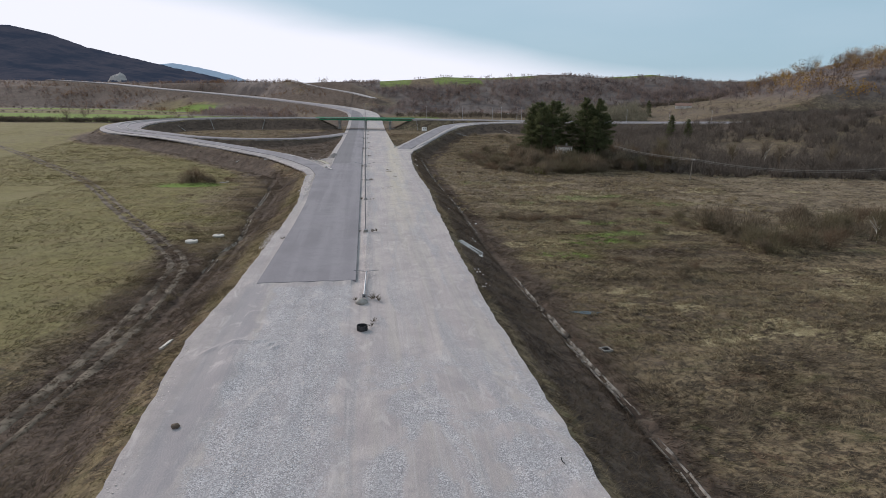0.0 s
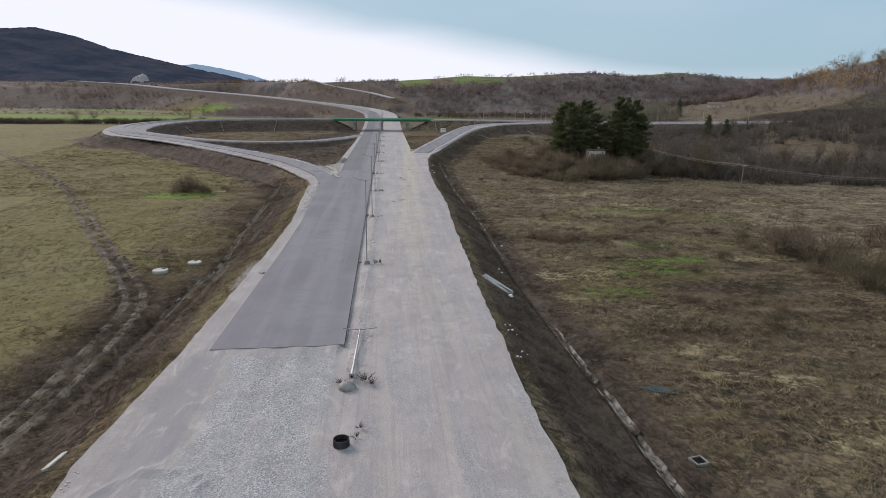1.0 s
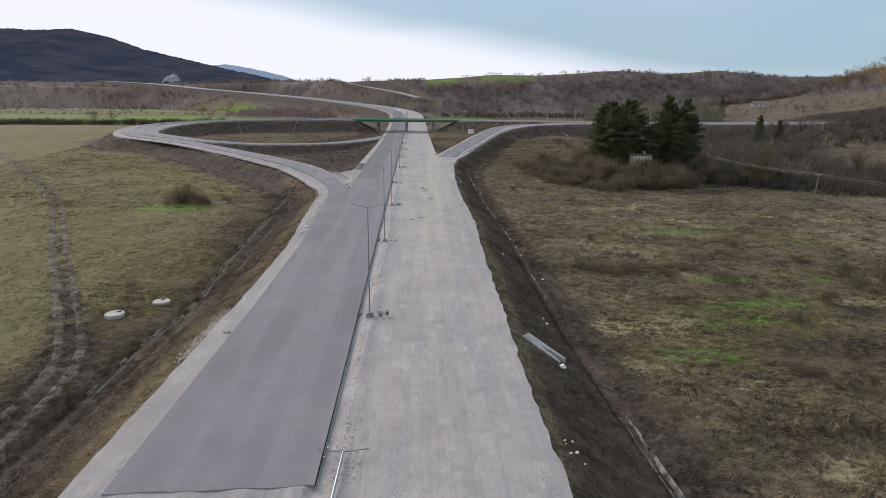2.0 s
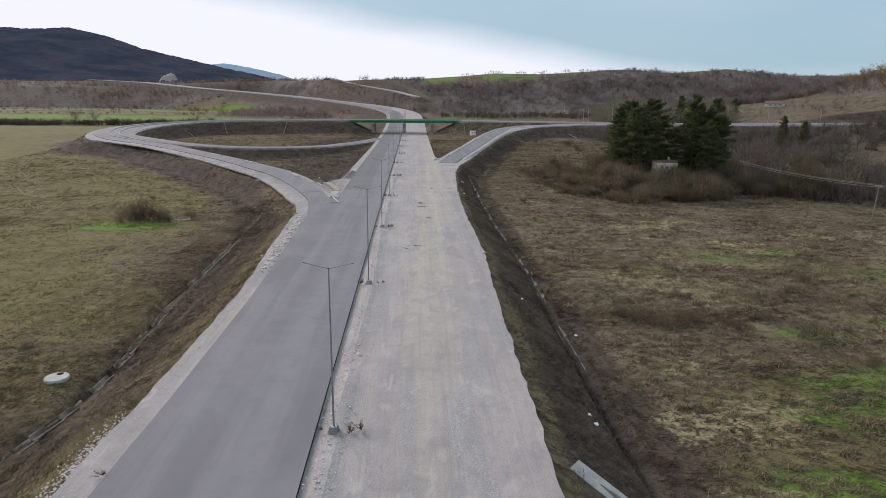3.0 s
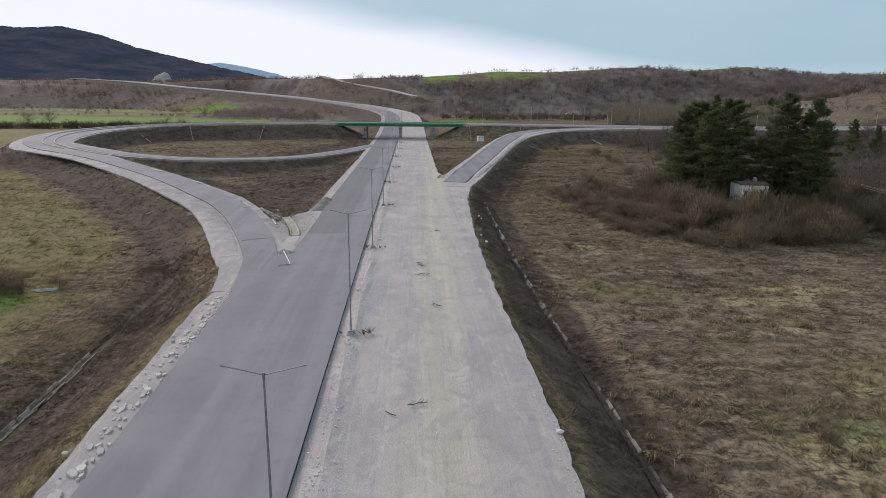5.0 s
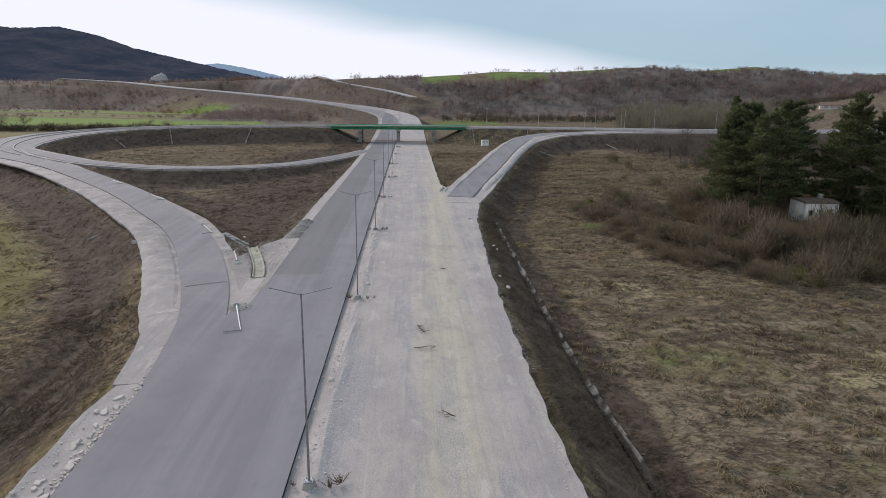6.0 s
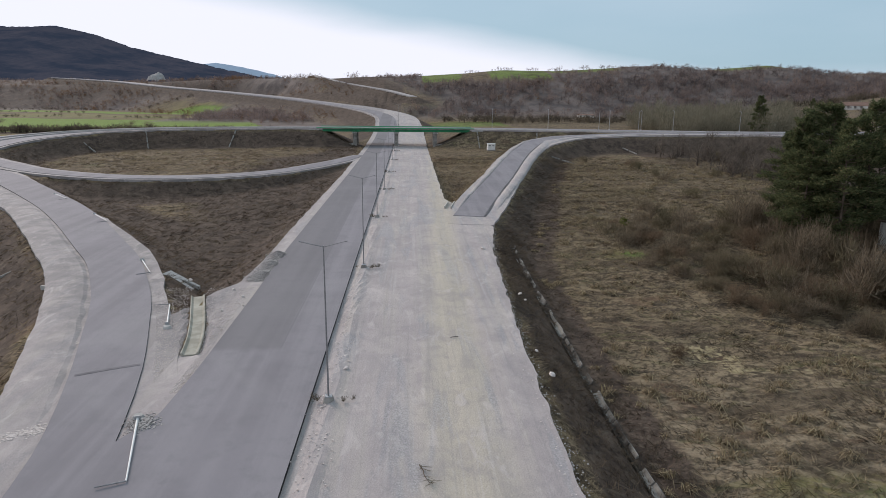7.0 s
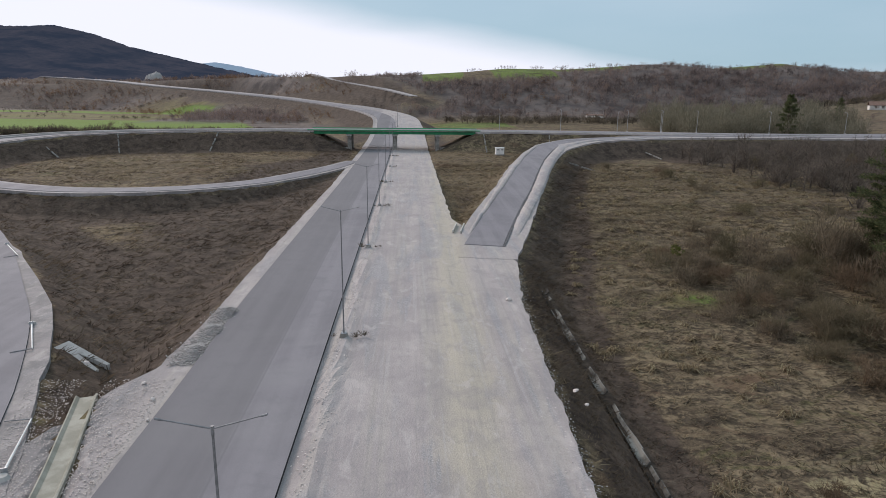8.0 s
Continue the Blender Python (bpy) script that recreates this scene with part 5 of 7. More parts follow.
def chute(name, top, foot, w, label, material=CONCRETE):
    """A stepped concrete chute down a bank, in laid pieces."""
    a, b = Vector(top), Vector(foot)
    way = b - a
    n = max(3, int(way.length / 0.9))
    turn = math.degrees(math.atan2(-way.x, way.y))
    c = empty("drain_chute", *a, turn)
    flat = math.hypot(way.x, way.y)
    pitch = math.degrees(math.atan2(way.z, flat))
    v = [(x, y, z) for y in (0, way.length / n * 0.97) for x, z in ((-w / 2, 0.16), (-w / 2 + 0.1, 0.16), (-w / 2 + 0.16, 0.02), (w / 2 - 0.16, 0.02), (w / 2 - 0.1, 0.16), (w / 2, 0.16), (w / 2, -0.12), (-w / 2, -0.12))]
    f = [(i, (i + 1) % 8, 8 + (i + 1) % 8, 8 + i) for i in range(8)] + [tuple(range(8))[::-1], tuple(range(8, 16))]
    me = mesh_of("chute_piece", v, f, material)
    for i in range(n):
        if i % 5 == 3:
            continue
        p = part("chute_piece", me, None, c)
        p.matrix_basis = pose(0.05 * math.sin(i * 2.1), flat * i / n, way.z * i / n + 0.1, pitch, 0, 2 * math.sin(i * 1.7))
    return tagged(c, label, "drain chute", "chutes on the banks")


def on_bank(x, y):
    return (x, y, ground_at(x, y) + 0.05)


CHUTE_W = 0.34
CHUTE = "pale concrete drain chute running down a grassy road bank"
for top, foot in (((-84.6, 371.5), (-80.8, 362.5)), ((-56.3, 379.2), (-56.6, 369.5)), ((29.6, 382.0), (29.6, 371.5)), ((51.6, 381.4), (50.0, 372.5)), ((46.5, 332.5), (52.0, 327.5)),
                  ((-101.5, 357.5), (-92.5, 351.0)), ((77, 360.5), (79.5, 352.0)), ((-36.5, 223.0), (-42.5, 218.5))):
    chute("drain_chute", on_bank(*top), on_bank(*foot), CHUTE_W, CHUTE, OLD_CONCRETE)


def long_slab_drain(x, y, tx, ty, w, label):
    """A sloping concrete apron whose lower end opens into a dark wedge-shaped outlet."""
    z, tz = ground_at(x, y) + 0.2, ground_at(tx, ty) + 0.3
    turn = math.degrees(math.atan2(-(tx - x), ty - y))
    n = math.hypot(tx - x, ty - y)
    d = empty("culvert_outlet", x, y, z, turn)
    fall = (tz - z) / n
    for s in (-1, 1):
        rim = [(0, 0), (0.5 * w, 0), (0.5 * w, n), (0.3 * w, n), (0.03 * w, 0.42 * n), (0, 0.42 * n)]
        v = [(s * a, b, fall * b + lift) for lift in (0.0, -0.45) for a, b in rim]
        m = len(rim)
        f = [tuple(range(m))[::s], tuple(range(m, 2 * m))[::-s]] + [(i, m + i, m + (i + 1) % m, (i + 1) % m)[::s] for i in range(m)]
        part("apron", mesh_of("apron", v, f, CONCRETE), None, d, "grey smooth concrete apron")
    v = [(a * w, b * n, fall * b * n - c) for a, b, c in ((-0.32, 1.0, 0.42), (0.32, 1.0, 0.42), (0.0, 0.4, 0.3))]
    part("outlet", mesh_of("outlet", v, [(0, 1, 2)], HOLE_SHADE), None, d, "face coloured black for the shade in the outlet's hollow")
    return tagged(d, label, "culvert")


long_slab_drain(-27.6, 206.4, -31.4, 208.5, 1.2, "pale concrete culvert outlet jutting from a grassy bank")
long_slab_drain(-21.3, 213.3, -17.9, 212.2, 1.4, "concrete culvert outlet between slip road and motorway")
long_slab_drain(13.6, 90.4, 16.4, 88.0, 1.1, "pale concrete drain outlet on the dark road bank")
long_slab_drain(-104.6, 296.2, -107.6, 294.4, 1.6, "pale concrete outlet on the slip road's outer bank")
slab = new("concrete_slab", bpy.data.meshes.new("concrete_slab"))
bm = box(bmesh.new(), (0.42, 1.75, 0.16), Matrix.Identity(4), 0.02)
bm.to_mesh(slab.data)
bm.free()
slab.data.materials.append(PALE_CONCRETE)
slab.matrix_basis = pose(-17.1, 54.4, ground_at(-17.1, 54.4) + 0.1, 4, -18, -16)
tagged(slab, "pale concrete slab lying on the grassy road bank", "slab")


def build_nose_channel():
    """Smooth poured channel in the gore between slip road and motorway."""
    line = glide([(-11.0, 189.3), (-11.55, 192.2), (-12.4, 195.5), (-13.7, 199.8), (-15.1, 204.2)], 0.5)
    way = np.gradient(line, axis=0)
    way /= np.linalg.norm(way, axis=1)[:, None]
    prof = ((-0.62, 0.16), (-0.54, 0.18), (-0.38, 0.0), (0.38, 0.0), (0.54, 0.18), (0.62, 0.16), (0.62, -0.3), (-0.62, -0.3))
    v, f, n = [], [], len(prof)
    for (x, y), (wx, wy) in zip(line, way):
        drop = np.interp(y, [189, 199, 205], [0.0, -0.08, -0.35])
        v += [(x + wy * o, y - wx * o, drop + h) for o, h in prof]
    for i in range(len(line) - 1):
        f += [(i * n + j, i * n + (j + 1) % n, (i + 1) * n + (j + 1) % n, (i + 1) * n + j) for j in range(n)]
    f += [tuple(range(n))[::-1], tuple(range(len(v) - n, len(v)))]
    ch = new("drain_channel", mesh_of("drain_channel", v, f, ALGAE_CONCRETE))
    tagged(ch, "smooth pale concrete channel in the gravel gore", "drain")


build_nose_channel()


def build_inlet(x, y, tx, ty, gap):
    """Two low concrete walls that lead a drain into the gravel."""
    n, turn = math.hypot(tx - x, ty - y), math.degrees(math.atan2(-(tx - x), ty - y))
    d = empty("drain_inlet", x, y, 0.0, turn)
    for s in (-1, 1):
        part("cheek", box(bmesh.new(), (0.2, n, 0.7), pose(s * gap / 2, n / 2, 0.05), 0.03), PALE_CONCRETE, d, "pale concrete cheek wall")
    part("bottom", box(bmesh.new(), (gap - 0.2, n, 0.2), pose(0, n / 2, -0.1), 0.02), OLD_CONCRETE, d)
    return tagged(d, "concrete drain inlet between the motorway and the slip road", "drain")


build_inlet(11.4, 251.2, 12.3, 256.5, 1.1)


# ---- stones, heaps and litter on the roads ----
def stone_shape(rng, r, squash=0.7):
    bm = bmesh.new()
    bmesh.ops.create_icosphere(bm, subdivisions=1, radius=r)
    for v in bm.verts:
        v.co *= rng.uniform(0.72, 1.25)
        v.co.z *= squash
    return bm


rng = random.Random(11)
SHAPES = []
for i in range(6):
    bm = stone_shape(rng, 1.0)
    me = bpy.data.meshes.new("stone")
    bm.to_mesh(me)
    bm.free()
    me.materials.append(PALE_STONES)
    SHAPES.append(me)


def stone(x, y, z, r, label="pale limestone block on the road's verge", group="stones on the verges"):
    ob = new("stone", rng.choice(SHAPES))
    ob.matrix_basis = pose(x, y, z + r * 0.3, rng.uniform(-20, 20), rng.uniform(-20, 20), rng.uniform(0, 360)) @ Matrix.Diagonal((r, r * rng.uniform(0.7, 1.2), r, 1))
    return tagged(ob, label, "stone", group)


for i in range(16):
    t = i / 15
    stone(-12.5 - rng.uniform(0, 1.3) - 0.4 * t, 132 + 28 * t + rng.uniform(-0.8, 0.8), 0.05, rng.uniform(0.08, 0.2))
for i in range(12):
    stone(12.5 + rng.uniform(-0.2, 0.7), 67 + rng.uniform(-5, 5), 0.0, rng.uniform(0.05, 0.12))
for x, y, r in ((15.6, 203.4, 0.2), (15.8, 201.5, 0.15), (14.5, 189.3, 0.14), (14.75, 185.0, 0.26), (13.4, 136, 0.25), (14.1, 222, 0.3), (-9.9, 200.4, 0.16), (-10.6, 203, 0.2), (-12.0, 205.3, 0.18),
                (-11.4, 199, 0.14), (-17.2, 208.7, 0.2), (0.4, 188.5, 0.2), (0.6, 186.4, 0.22), (-0.4, 164, 0.24), (0.5, 104, 0.2)):
    stone(x, y, 0.02, r)


def broken_slab(x, y, size, tilt, turn):
    """A flat angular piece of broken pavement, tipped over the verge."""
    g = random.Random(int(x * 91 + y * 37))
    n = g.choice((4, 5, 5, 6))
    rim = [(size * g.uniform(0.7, 1.15) * math.cos(6.283 * i / n + g.uniform(-0.25, 0.25)), 0.62 * size * g.uniform(0.7, 1.15) * math.sin(6.283 * i / n)) for i in range(n)]
    h = 0.1 + 0.16 * size
    v = [(a, b, h) for a, b in rim] + [(a * 1.08, b * 1.08, h - 0.05) for a, b in rim] + [(a * 1.05, b * 1.05, -0.1) for a, b in rim]
    f = [tuple(range(n))] + [(k * n + i, k * n + n + i, k * n + n + (i + 1) % n, k * n + (i + 1) % n) for k in (0, 1) for i in range(n)]
    ob = new("broken_slab", mesh_of("broken_slab", v, f, PALE_STONES))
    ob.matrix_basis = pose(x, y, -0.02, g.uniform(-8, 8), tilt, turn)
    return tagged(ob, "broken pale pavement slab tipped on the carriageway's verge", "slab", "broken slabs on the verge")


g = random.Random(71)
for i in range(90):
    y = 128.5 + 33.5 * (i / 89) + g.uniform(-0.4, 0.4)
    edge = float(np.interp(y, ASPH_Y, ASPH_L))
    broken_slab(edge - g.uniform(0.15, 1.25), y + g.uniform(-0.6, 0.6), g.choice((0.1, 0.14, 0.18, 0.24, 0.36)) * g.uniform(0.8, 1.2), g.uniform(-26, 6), g.uniform(40, 140))


def rubble(name, count, place, size, material, label, category, kind=""):
    """Many small stones as one heap."""
    vs, fs, r = [], [], random.Random(len(name) * 7 + count)
    ico = bmesh.new()
    bmesh.ops.create_cube(ico, size=1.5)
    bv = np.array([v.co[:] for v in ico.verts])
    bf = np.array([[v.index for v in f.verts] for f in ico.faces])
    ico.free()
    gen = np.random.default_rng(count)
    for i in range(count):
        x, y, z = place(gen)
        s = size * gen.uniform(0.45, 1.3)
        v = bv * gen.uniform(0.7, 1.3, (len(bv), 1)) * s * np.array([1, gen.uniform(0.7, 1.2), 0.5])
        fs.append(bf + len(vs) * len(bv))
        vs.append(v + np.array([x, y, z]))
    ob = new(name, fast_mesh(name, np.vstack(vs), np.vstack(fs), material))
    return tagged(ob, label, category, kind=kind)


def heap_place(g):
    t, u = g.uniform(0, 1), g.normal(0, 0.55)
    y = 208 + 12.5 * t
    x = -10.55 + 0.15 * t + u * 0.95
    return x, y, max(0.06, 0.1 + 0.62 * (0.45 + 0.55 * math.cos(6.283 * (3 * t - 0.5))) * math.exp(-u * u * 2.0) * (0.6 + 0.4 * t))


rubble("gravel_heap", 2600, heap_place, 0.06, STONES, "long heap of grey crushed gravel on the carriageway's edge", "gravel heap", "stuff")
rubble("loose_stones", 2600, lambda g: (g.normal(-0.05, 0.42), g.uniform(62, 300), 0.1), 0.05, PALE_STONES, "loose crushed stones along the median strip", "gravel", "stuff")
rubble("loose_stones", 6000, lambda g: (lambda d: (g.uniform(-8.2 - 0.02 * d, -3.6 + 0.06 * d) + g.normal(0, 0.3), 66.2 - d, 0.015))(g.uniform(0, 42)), 0.024, PALE_STONES, "coarse loose limestone before the asphalt's end", "gravel", "stuff")
rubble("loose_stones", 900, lambda g: (lambda y: (float(np.interp(y, MAIN_Y, MAIN_LEFT)) + abs(g.normal(0, 0.5)), y, 0.0))(g.uniform(25, 160)), 0.045, PALE_STONES, "loose limestone along the gravel's edge", "gravel", "stuff")
rubble("loose_stones", 900, lambda g: (lambda y: (float(np.interp(y, RIGHT_Y, MAIN_RIGHT)) - abs(g.normal(0, 0.5)), y, 0.0))(g.uniform(25, 236)), 0.04, PALE_STONES, "loose limestone along the gravel's edge", "gravel", "stuff")
def gore_place(g):
    """Anywhere in the gore but in its channel."""
    while True:
        y = g.uniform(183, 206)
        x = g.uniform(float(np.interp(y, [183, 206], [-11.2, -19.5])), float(np.interp(y, [183, 206], [-9.6, -10.2])))
        if abs(x - float(np.interp(y, [189.3, 195.5, 204.2], [-11.0, -12.4, -15.1]))) > 0.75:
            return x, y, 0.04


rubble("gravel_heap", 420, lambda g: (lambda a, b: (-10.2 + 0.75 * a - 0.1 * b, 178.9 + 0.75 * b, 0.14 + 0.14 * math.exp(-a * a - b * b)))(g.normal(0, 0.6), g.normal(0, 0.8)), 0.06, STONES, "small heap of crushed stone round the fallen lamp's foot", "gravel heap", "stuff")
rubble("loose_stones", 500, lambda g: (lambda t: (-18.2 - 2.6 * t + g.normal(0, 0.12), 192.6 - 0.5 * t - 1.2 * t * t + g.normal(0, 0.12), 0.03))(g.uniform(0, 1)), 0.06, PALE_STONES, "pale low windrow of stone across the slip road's shoulder", "gravel", "stuff")
rubble("loose_stones", 500, lambda g: (lambda t: (-14.6 - 2.8 * t + g.normal(0, 0.2), 178.9 - 1.4 * t * t + g.normal(0, 0.3), 0.03))(g.uniform(0, 1)), 0.06, PALE_STONES, "pale spilled stone across the slip road's shoulder", "gravel", "stuff")
rubble("loose_stones", 500, lambda g: (lambda y: (float(np.interp(y, ASPH_Y, ASPH_L)) - abs(g.normal(0, 0.25)), y, 0.06))(g.uniform(150, 172)), 0.06, PALE_STONES, "broken pale stones along the asphalt's edge", "gravel", "stuff")
rubble("loose_stones", 700, lambda g: (lambda y: (float(np.interp(y, MAIN_Y, MAIN_LEFT)) - 0.3 + g.normal(0, 0.35), y, -0.05))(82 + 14 * g.beta(2, 2)), 0.05, PALE_STONES, "pale stones spilled over the gravel's edge", "gravel", "stuff")
rubble("loose_stones", 2600, lambda g: (lambda y: (float(np.interp(y, RIGHT_Y, MAIN_RIGHT)) + 0.05 + g.normal(0, 0.3), y, -0.12))(g.uniform(165, 240)), 0.042, STONES, "grey crushed stone spilled over the gravel's edge", "gravel", "stuff")
rubble("broken_asphalt", 4200, gore_place, 0.032, PALE_STONES, "broken stones and rubble in the gore", "rubble", "stuff")


def fallen_branch(x, y, turn, n, label):
    """A dry branch with side twigs on the gravel."""
    b = empty("fallen_branch", x, y, 0.08, turn)
    r = random.Random(int(x * 10 + y))
    bm = bmesh.new()
    p = Vector((0, 0, 0.06))
    for i in range(n):
        q = p + Vector((r.uniform(-0.18, 0.18), 0.32, r.uniform(-0.02, 0.05)))
        tube(bm, p, q, 0.035 - 0.02 * i / n, 0.03 - 0.02 * i / n, 5)
        p = q
    part("stem", bm, BARK, b)
    bm = bmesh.new()
    for i in range(n * 3):
        y0 = r.uniform(0.1, n * 0.3)
        tube(bm, (r.uniform(-0.1, 0.1), y0, 0.07), (r.uniform(-0.55, 0.55), y0 + r.uniform(0.1, 0.5), r.uniform(0.05, 0.25)), 0.014, 0.006, 4)
    part("twigs", bm, TWIGS, b)
    return tagged(b, label, "branch")


fallen_branch(5.2, 169.2, -95, 5, "dry brown fallen branch lying on the gravel")
fallen_branch(5.5, 174.2, 200, 6, "thin curved dry branch lying on the gravel")
fallen_branch(4.6, 139.5, -80, 4, "short dry branch lying on the gravel")
fallen_branch(7.6, 158.5, 60, 3, "small dry twig lying on the gravel")


# ---- box, buildings, poles ----
def build_cabinet(x, y, z):
    c = empty("utility_cabinet", x, y, z, 8)
    part("plinth", box(bmesh.new(), (2.8, 1.6, 0.5), pose(0, 0, 0.1), 0.04), OLD_CONCRETE, c)
    part("body", box(bmesh.new(), (2.6, 1.3, 2.1), pose(0, 0, 1.3), 0.05), WHITE_PAINT, c, "white painted housing")
    part("lid", box(bmesh.new(), (2.75, 1.5, 0.12), pose(0, 0, 2.36), 0.03), WHITE_PAINT, c)
    for s in (-0.62, 0.62):
        d = part("door", box(bmesh.new(), (1.15, 0.05, 1.7), pose(s, -0.67, 1.28), 0.01), WHITE_PAINT, c)
        part("vent", box(bmesh.new(), (0.7, 0.03, 0.35), pose(s, -0.71, 1.75)), DULL_STEEL, d, "grey vent grille")
    tagged(c, "white utility cabinet on a concrete plinth in rough grass", "cabinet")


build_cabinet(32.6, 363.5, ground_at(32.6, 363.5) - 0.1)


def build_house(name, x, y, z, turn, w, d, h, roof_h, windows, roof_mat, label):
    """A small plastered house: walls with openings left dark behind glass-less windows, a low roof."""
    house = empty(name, x, y, z, turn)
    t = 0.3
    cuts = sorted(windows)
    left = -w / 2
    for a, b, lo, hi in cuts:
        part("wall", box(bmesh.new(), (a - left, t, h), pose((a + left) / 2, -d / 2, h / 2)), PLASTER, house, "stained white plaster wall")
        if lo > 0:
            part("breast_wall", box(bmesh.new(), (b - a, t, lo), pose((a + b) / 2, -d / 2, lo / 2)), PLASTER, house)
        part("lintel_wall", box(bmesh.new(), (b - a, t, h - hi), pose((a + b) / 2, -d / 2, (h + hi) / 2)), PLASTER, house)
        left = b
    part("wall", box(bmesh.new(), (w / 2 - left, t, h), pose((w / 2 + left) / 2, -d / 2, h / 2)), PLASTER, house, "stained white plaster wall")
    part("wall", box(bmesh.new(), (w, t, h), pose(0, d / 2, h / 2)), PLASTER, house)
    for s in (-1, 1):
        part("wall", box(bmesh.new(), (t, d - 2 * t, h), pose(s * (w / 2 - t / 2), 0, h / 2)), PLASTER, house)
    part("floor", box(bmesh.new(), (w - 0.7, d - 0.7, 0.1), pose(0, 0, 0.05)), OLD_CONCRETE, house)
    for a, b, lo, hi in cuts:
        f = part("window", box(bmesh.new(), (b - a - 0.02, 0.06, 0.08), pose((a + b) / 2, -d / 2, hi - 0.05)), DULL_STEEL, house)
        bm = bmesh.new()
        box(bm, (0.06, 0.06, hi - lo - 0.1), pose((a + b) / 2, -d / 2, (hi + lo) / 2))
        part("frame", bm, DULL_STEEL, f)
        if lo > 0:
            part("sill", box(bmesh.new(), (b - a + 0.2, 0.2, 0.07), pose((a + b) / 2, -d / 2 - 0.2, lo - 0.04)), CONCRETE, f)
    o = 0.25
    v = [(-w / 2 - o, -d / 2 - o, h), (w / 2 + o, -d / 2 - o, h), (w / 2 + o, d / 2 + o, h), (-w / 2 - o, d / 2 + o, h), (-w / 2 - o, 0, h + roof_h), (w / 2 + o, 0, h + roof_h)]
    v = [(a, b, c + 0.02) for a, b, c in v] + [(a, b, c + 0.2) for a, b, c in v]
    f = [(6, 7, 11, 10), (8, 9, 10, 11), (0, 4, 5, 1), (2, 5, 4, 3), (0, 1, 7, 6), (2, 3, 9, 8), (1, 5, 11, 7), (5, 2, 8, 11), (3, 4, 10, 9), (4, 0, 6, 10)]
    roof = part("roof", mesh_of("roof", v, f, roof_mat), None, house)
    part("chimney", box(bmesh.new(), (0.6, 0.6, 1.2), pose(w * 0.2, 0.3, h + roof_h + 0.3), 0.03), OLD_CONCRETE, roof)
    return tagged(house, label, "house")


hz = ground_at(72, 224)
build_house("small_house", 69.4, 222.2, hz - 0.2, -6, 5.0, 5.0, 6.3, 0.25, [(-1.9, -1.2, 4.3, 5.3), (-0.4, 0.3, 4.3, 5.3), (1.0, 1.7, 3.8, 5.4)], BARK,
            "abandoned flat-roofed white house with dark windows under pine trees")
build_house("farm_house", 251, 497, ground_at(251, 497) - 0.3, -27, 12, 6, 2.2, 1.9, [(-3.8, -2.6, 1, 2.2), (-0.6, 0.6, 1, 2.2), (2.4, 3.6, 1, 2.2)], ROOF, "distant white farm house with a brown tiled roof")
build_house("farm_house", 122, 576, ground_at(122, 576) - 1.0, 4, 10, 5, 2.2, 0.6, [(-5, -3.5, 1, 2.0), (1, 2.5, 1, 2.0)], ROOF, "distant pale farm building among bare trees")


def utility_pole(x, y, h, lean):
    p = empty("utility_pole", x, y, ground_at(x, y) - 0.3, 20)
    part("pole", tube(bmesh.new(), (0, 0, 0), (lean, 0, h), 0.15, 0.1, 10), OLD_WOOD, p)
    a = part("crossarm", box(bmesh.new(), (0.12, 1.7, 0.12), pose(lean, 0, h - 0.35), 0.01), OLD_WOOD, p)
    for s in (-0.7, -0.25, 0.25, 0.7):
        part("insulator", tube(bmesh.new(), (lean, s, h - 0.3), (lean, s, h - 0.1), 0.05, 0.035, 8), WHITE_PAINT, a)
    return tagged(p, "weathered grey wooden utility pole standing in the field", "utility pole", "poles of the power line")


POLES = [(94.5, 178.5, 7.2, 0.35), (150.0, 160.0, 7.0, 0.3), (62.0, 190.5, 7.6, 0.1), (205.0, 137.0, 7.4, 0.1)]
for x, y, h, lean in POLES:
    if x > 80:
        utility_pole(x, y, h, lean)


def build_wires():
    """Sagging conductors between the poles."""
    order = sorted(POLES)
    for (xa, ya, ha, la), (xb, yb, hb, lb) in zip(order, order[1:]):
        if xa < 80:
            xa, ya = 83.5, 211.0
            ha = 4.5 - ground_at(xa, ya)
        za, zb = ground_at(xa, ya) + ha - 0.45, ground_at(xb, yb) + hb - 0.45
        for off in (-0.7, 0.25, 0.7):
            bm = bmesh.new()
            last = None
            for i in range(13):
                t = i / 12
                p = Vector((xa + (xb - xa) * t + off * 0.34, ya + (yb - ya) * t + off * 0.94, za + (zb - za) * t - 4 * (2.4 if xb > 100 else 0.7) * t * (1 - t) + off * 0.3))
                if last is not None:
                    tube(bm, last, p, 0.017, 0.017, 4, False)
                last = p
            me = bpy.data.meshes.new("power_line")
            bm.to_mesh(me)
            bm.free()
            me.materials.append(CONCRETE)
            tagged(new("power_line", me), "pale sagging wire between wooden poles over the field", "wire", "wires of the power line")


build_wires()


# ---- litter and puddles ----
def crumpled(x, y, r, label, group="litter on the banks"):
    bm = bmesh.new()
    bmesh.ops.create_icosphere(bm, subdivisions=2, radius=r)
    g = random.Random(int(x * 31 + y * 17))
    for v in bm.verts:
        v.co *= g.uniform(0.65, 1.3)
        v.co.z *= 0.5
        v.co.x *= 1.5
    me = bpy.data.meshes.new("plastic_bag")
    bm.to_mesh(me)
    bm.free()
    me.materials.append(WHITE_PAINT)
    ob = new("plastic_bag", me)
    ob.matrix_basis = pose(x, y, ground_at(x, y) + r * 0.35, 0, 0, g.uniform(0, 180))
    return tagged(ob, label, "plastic bag", group)


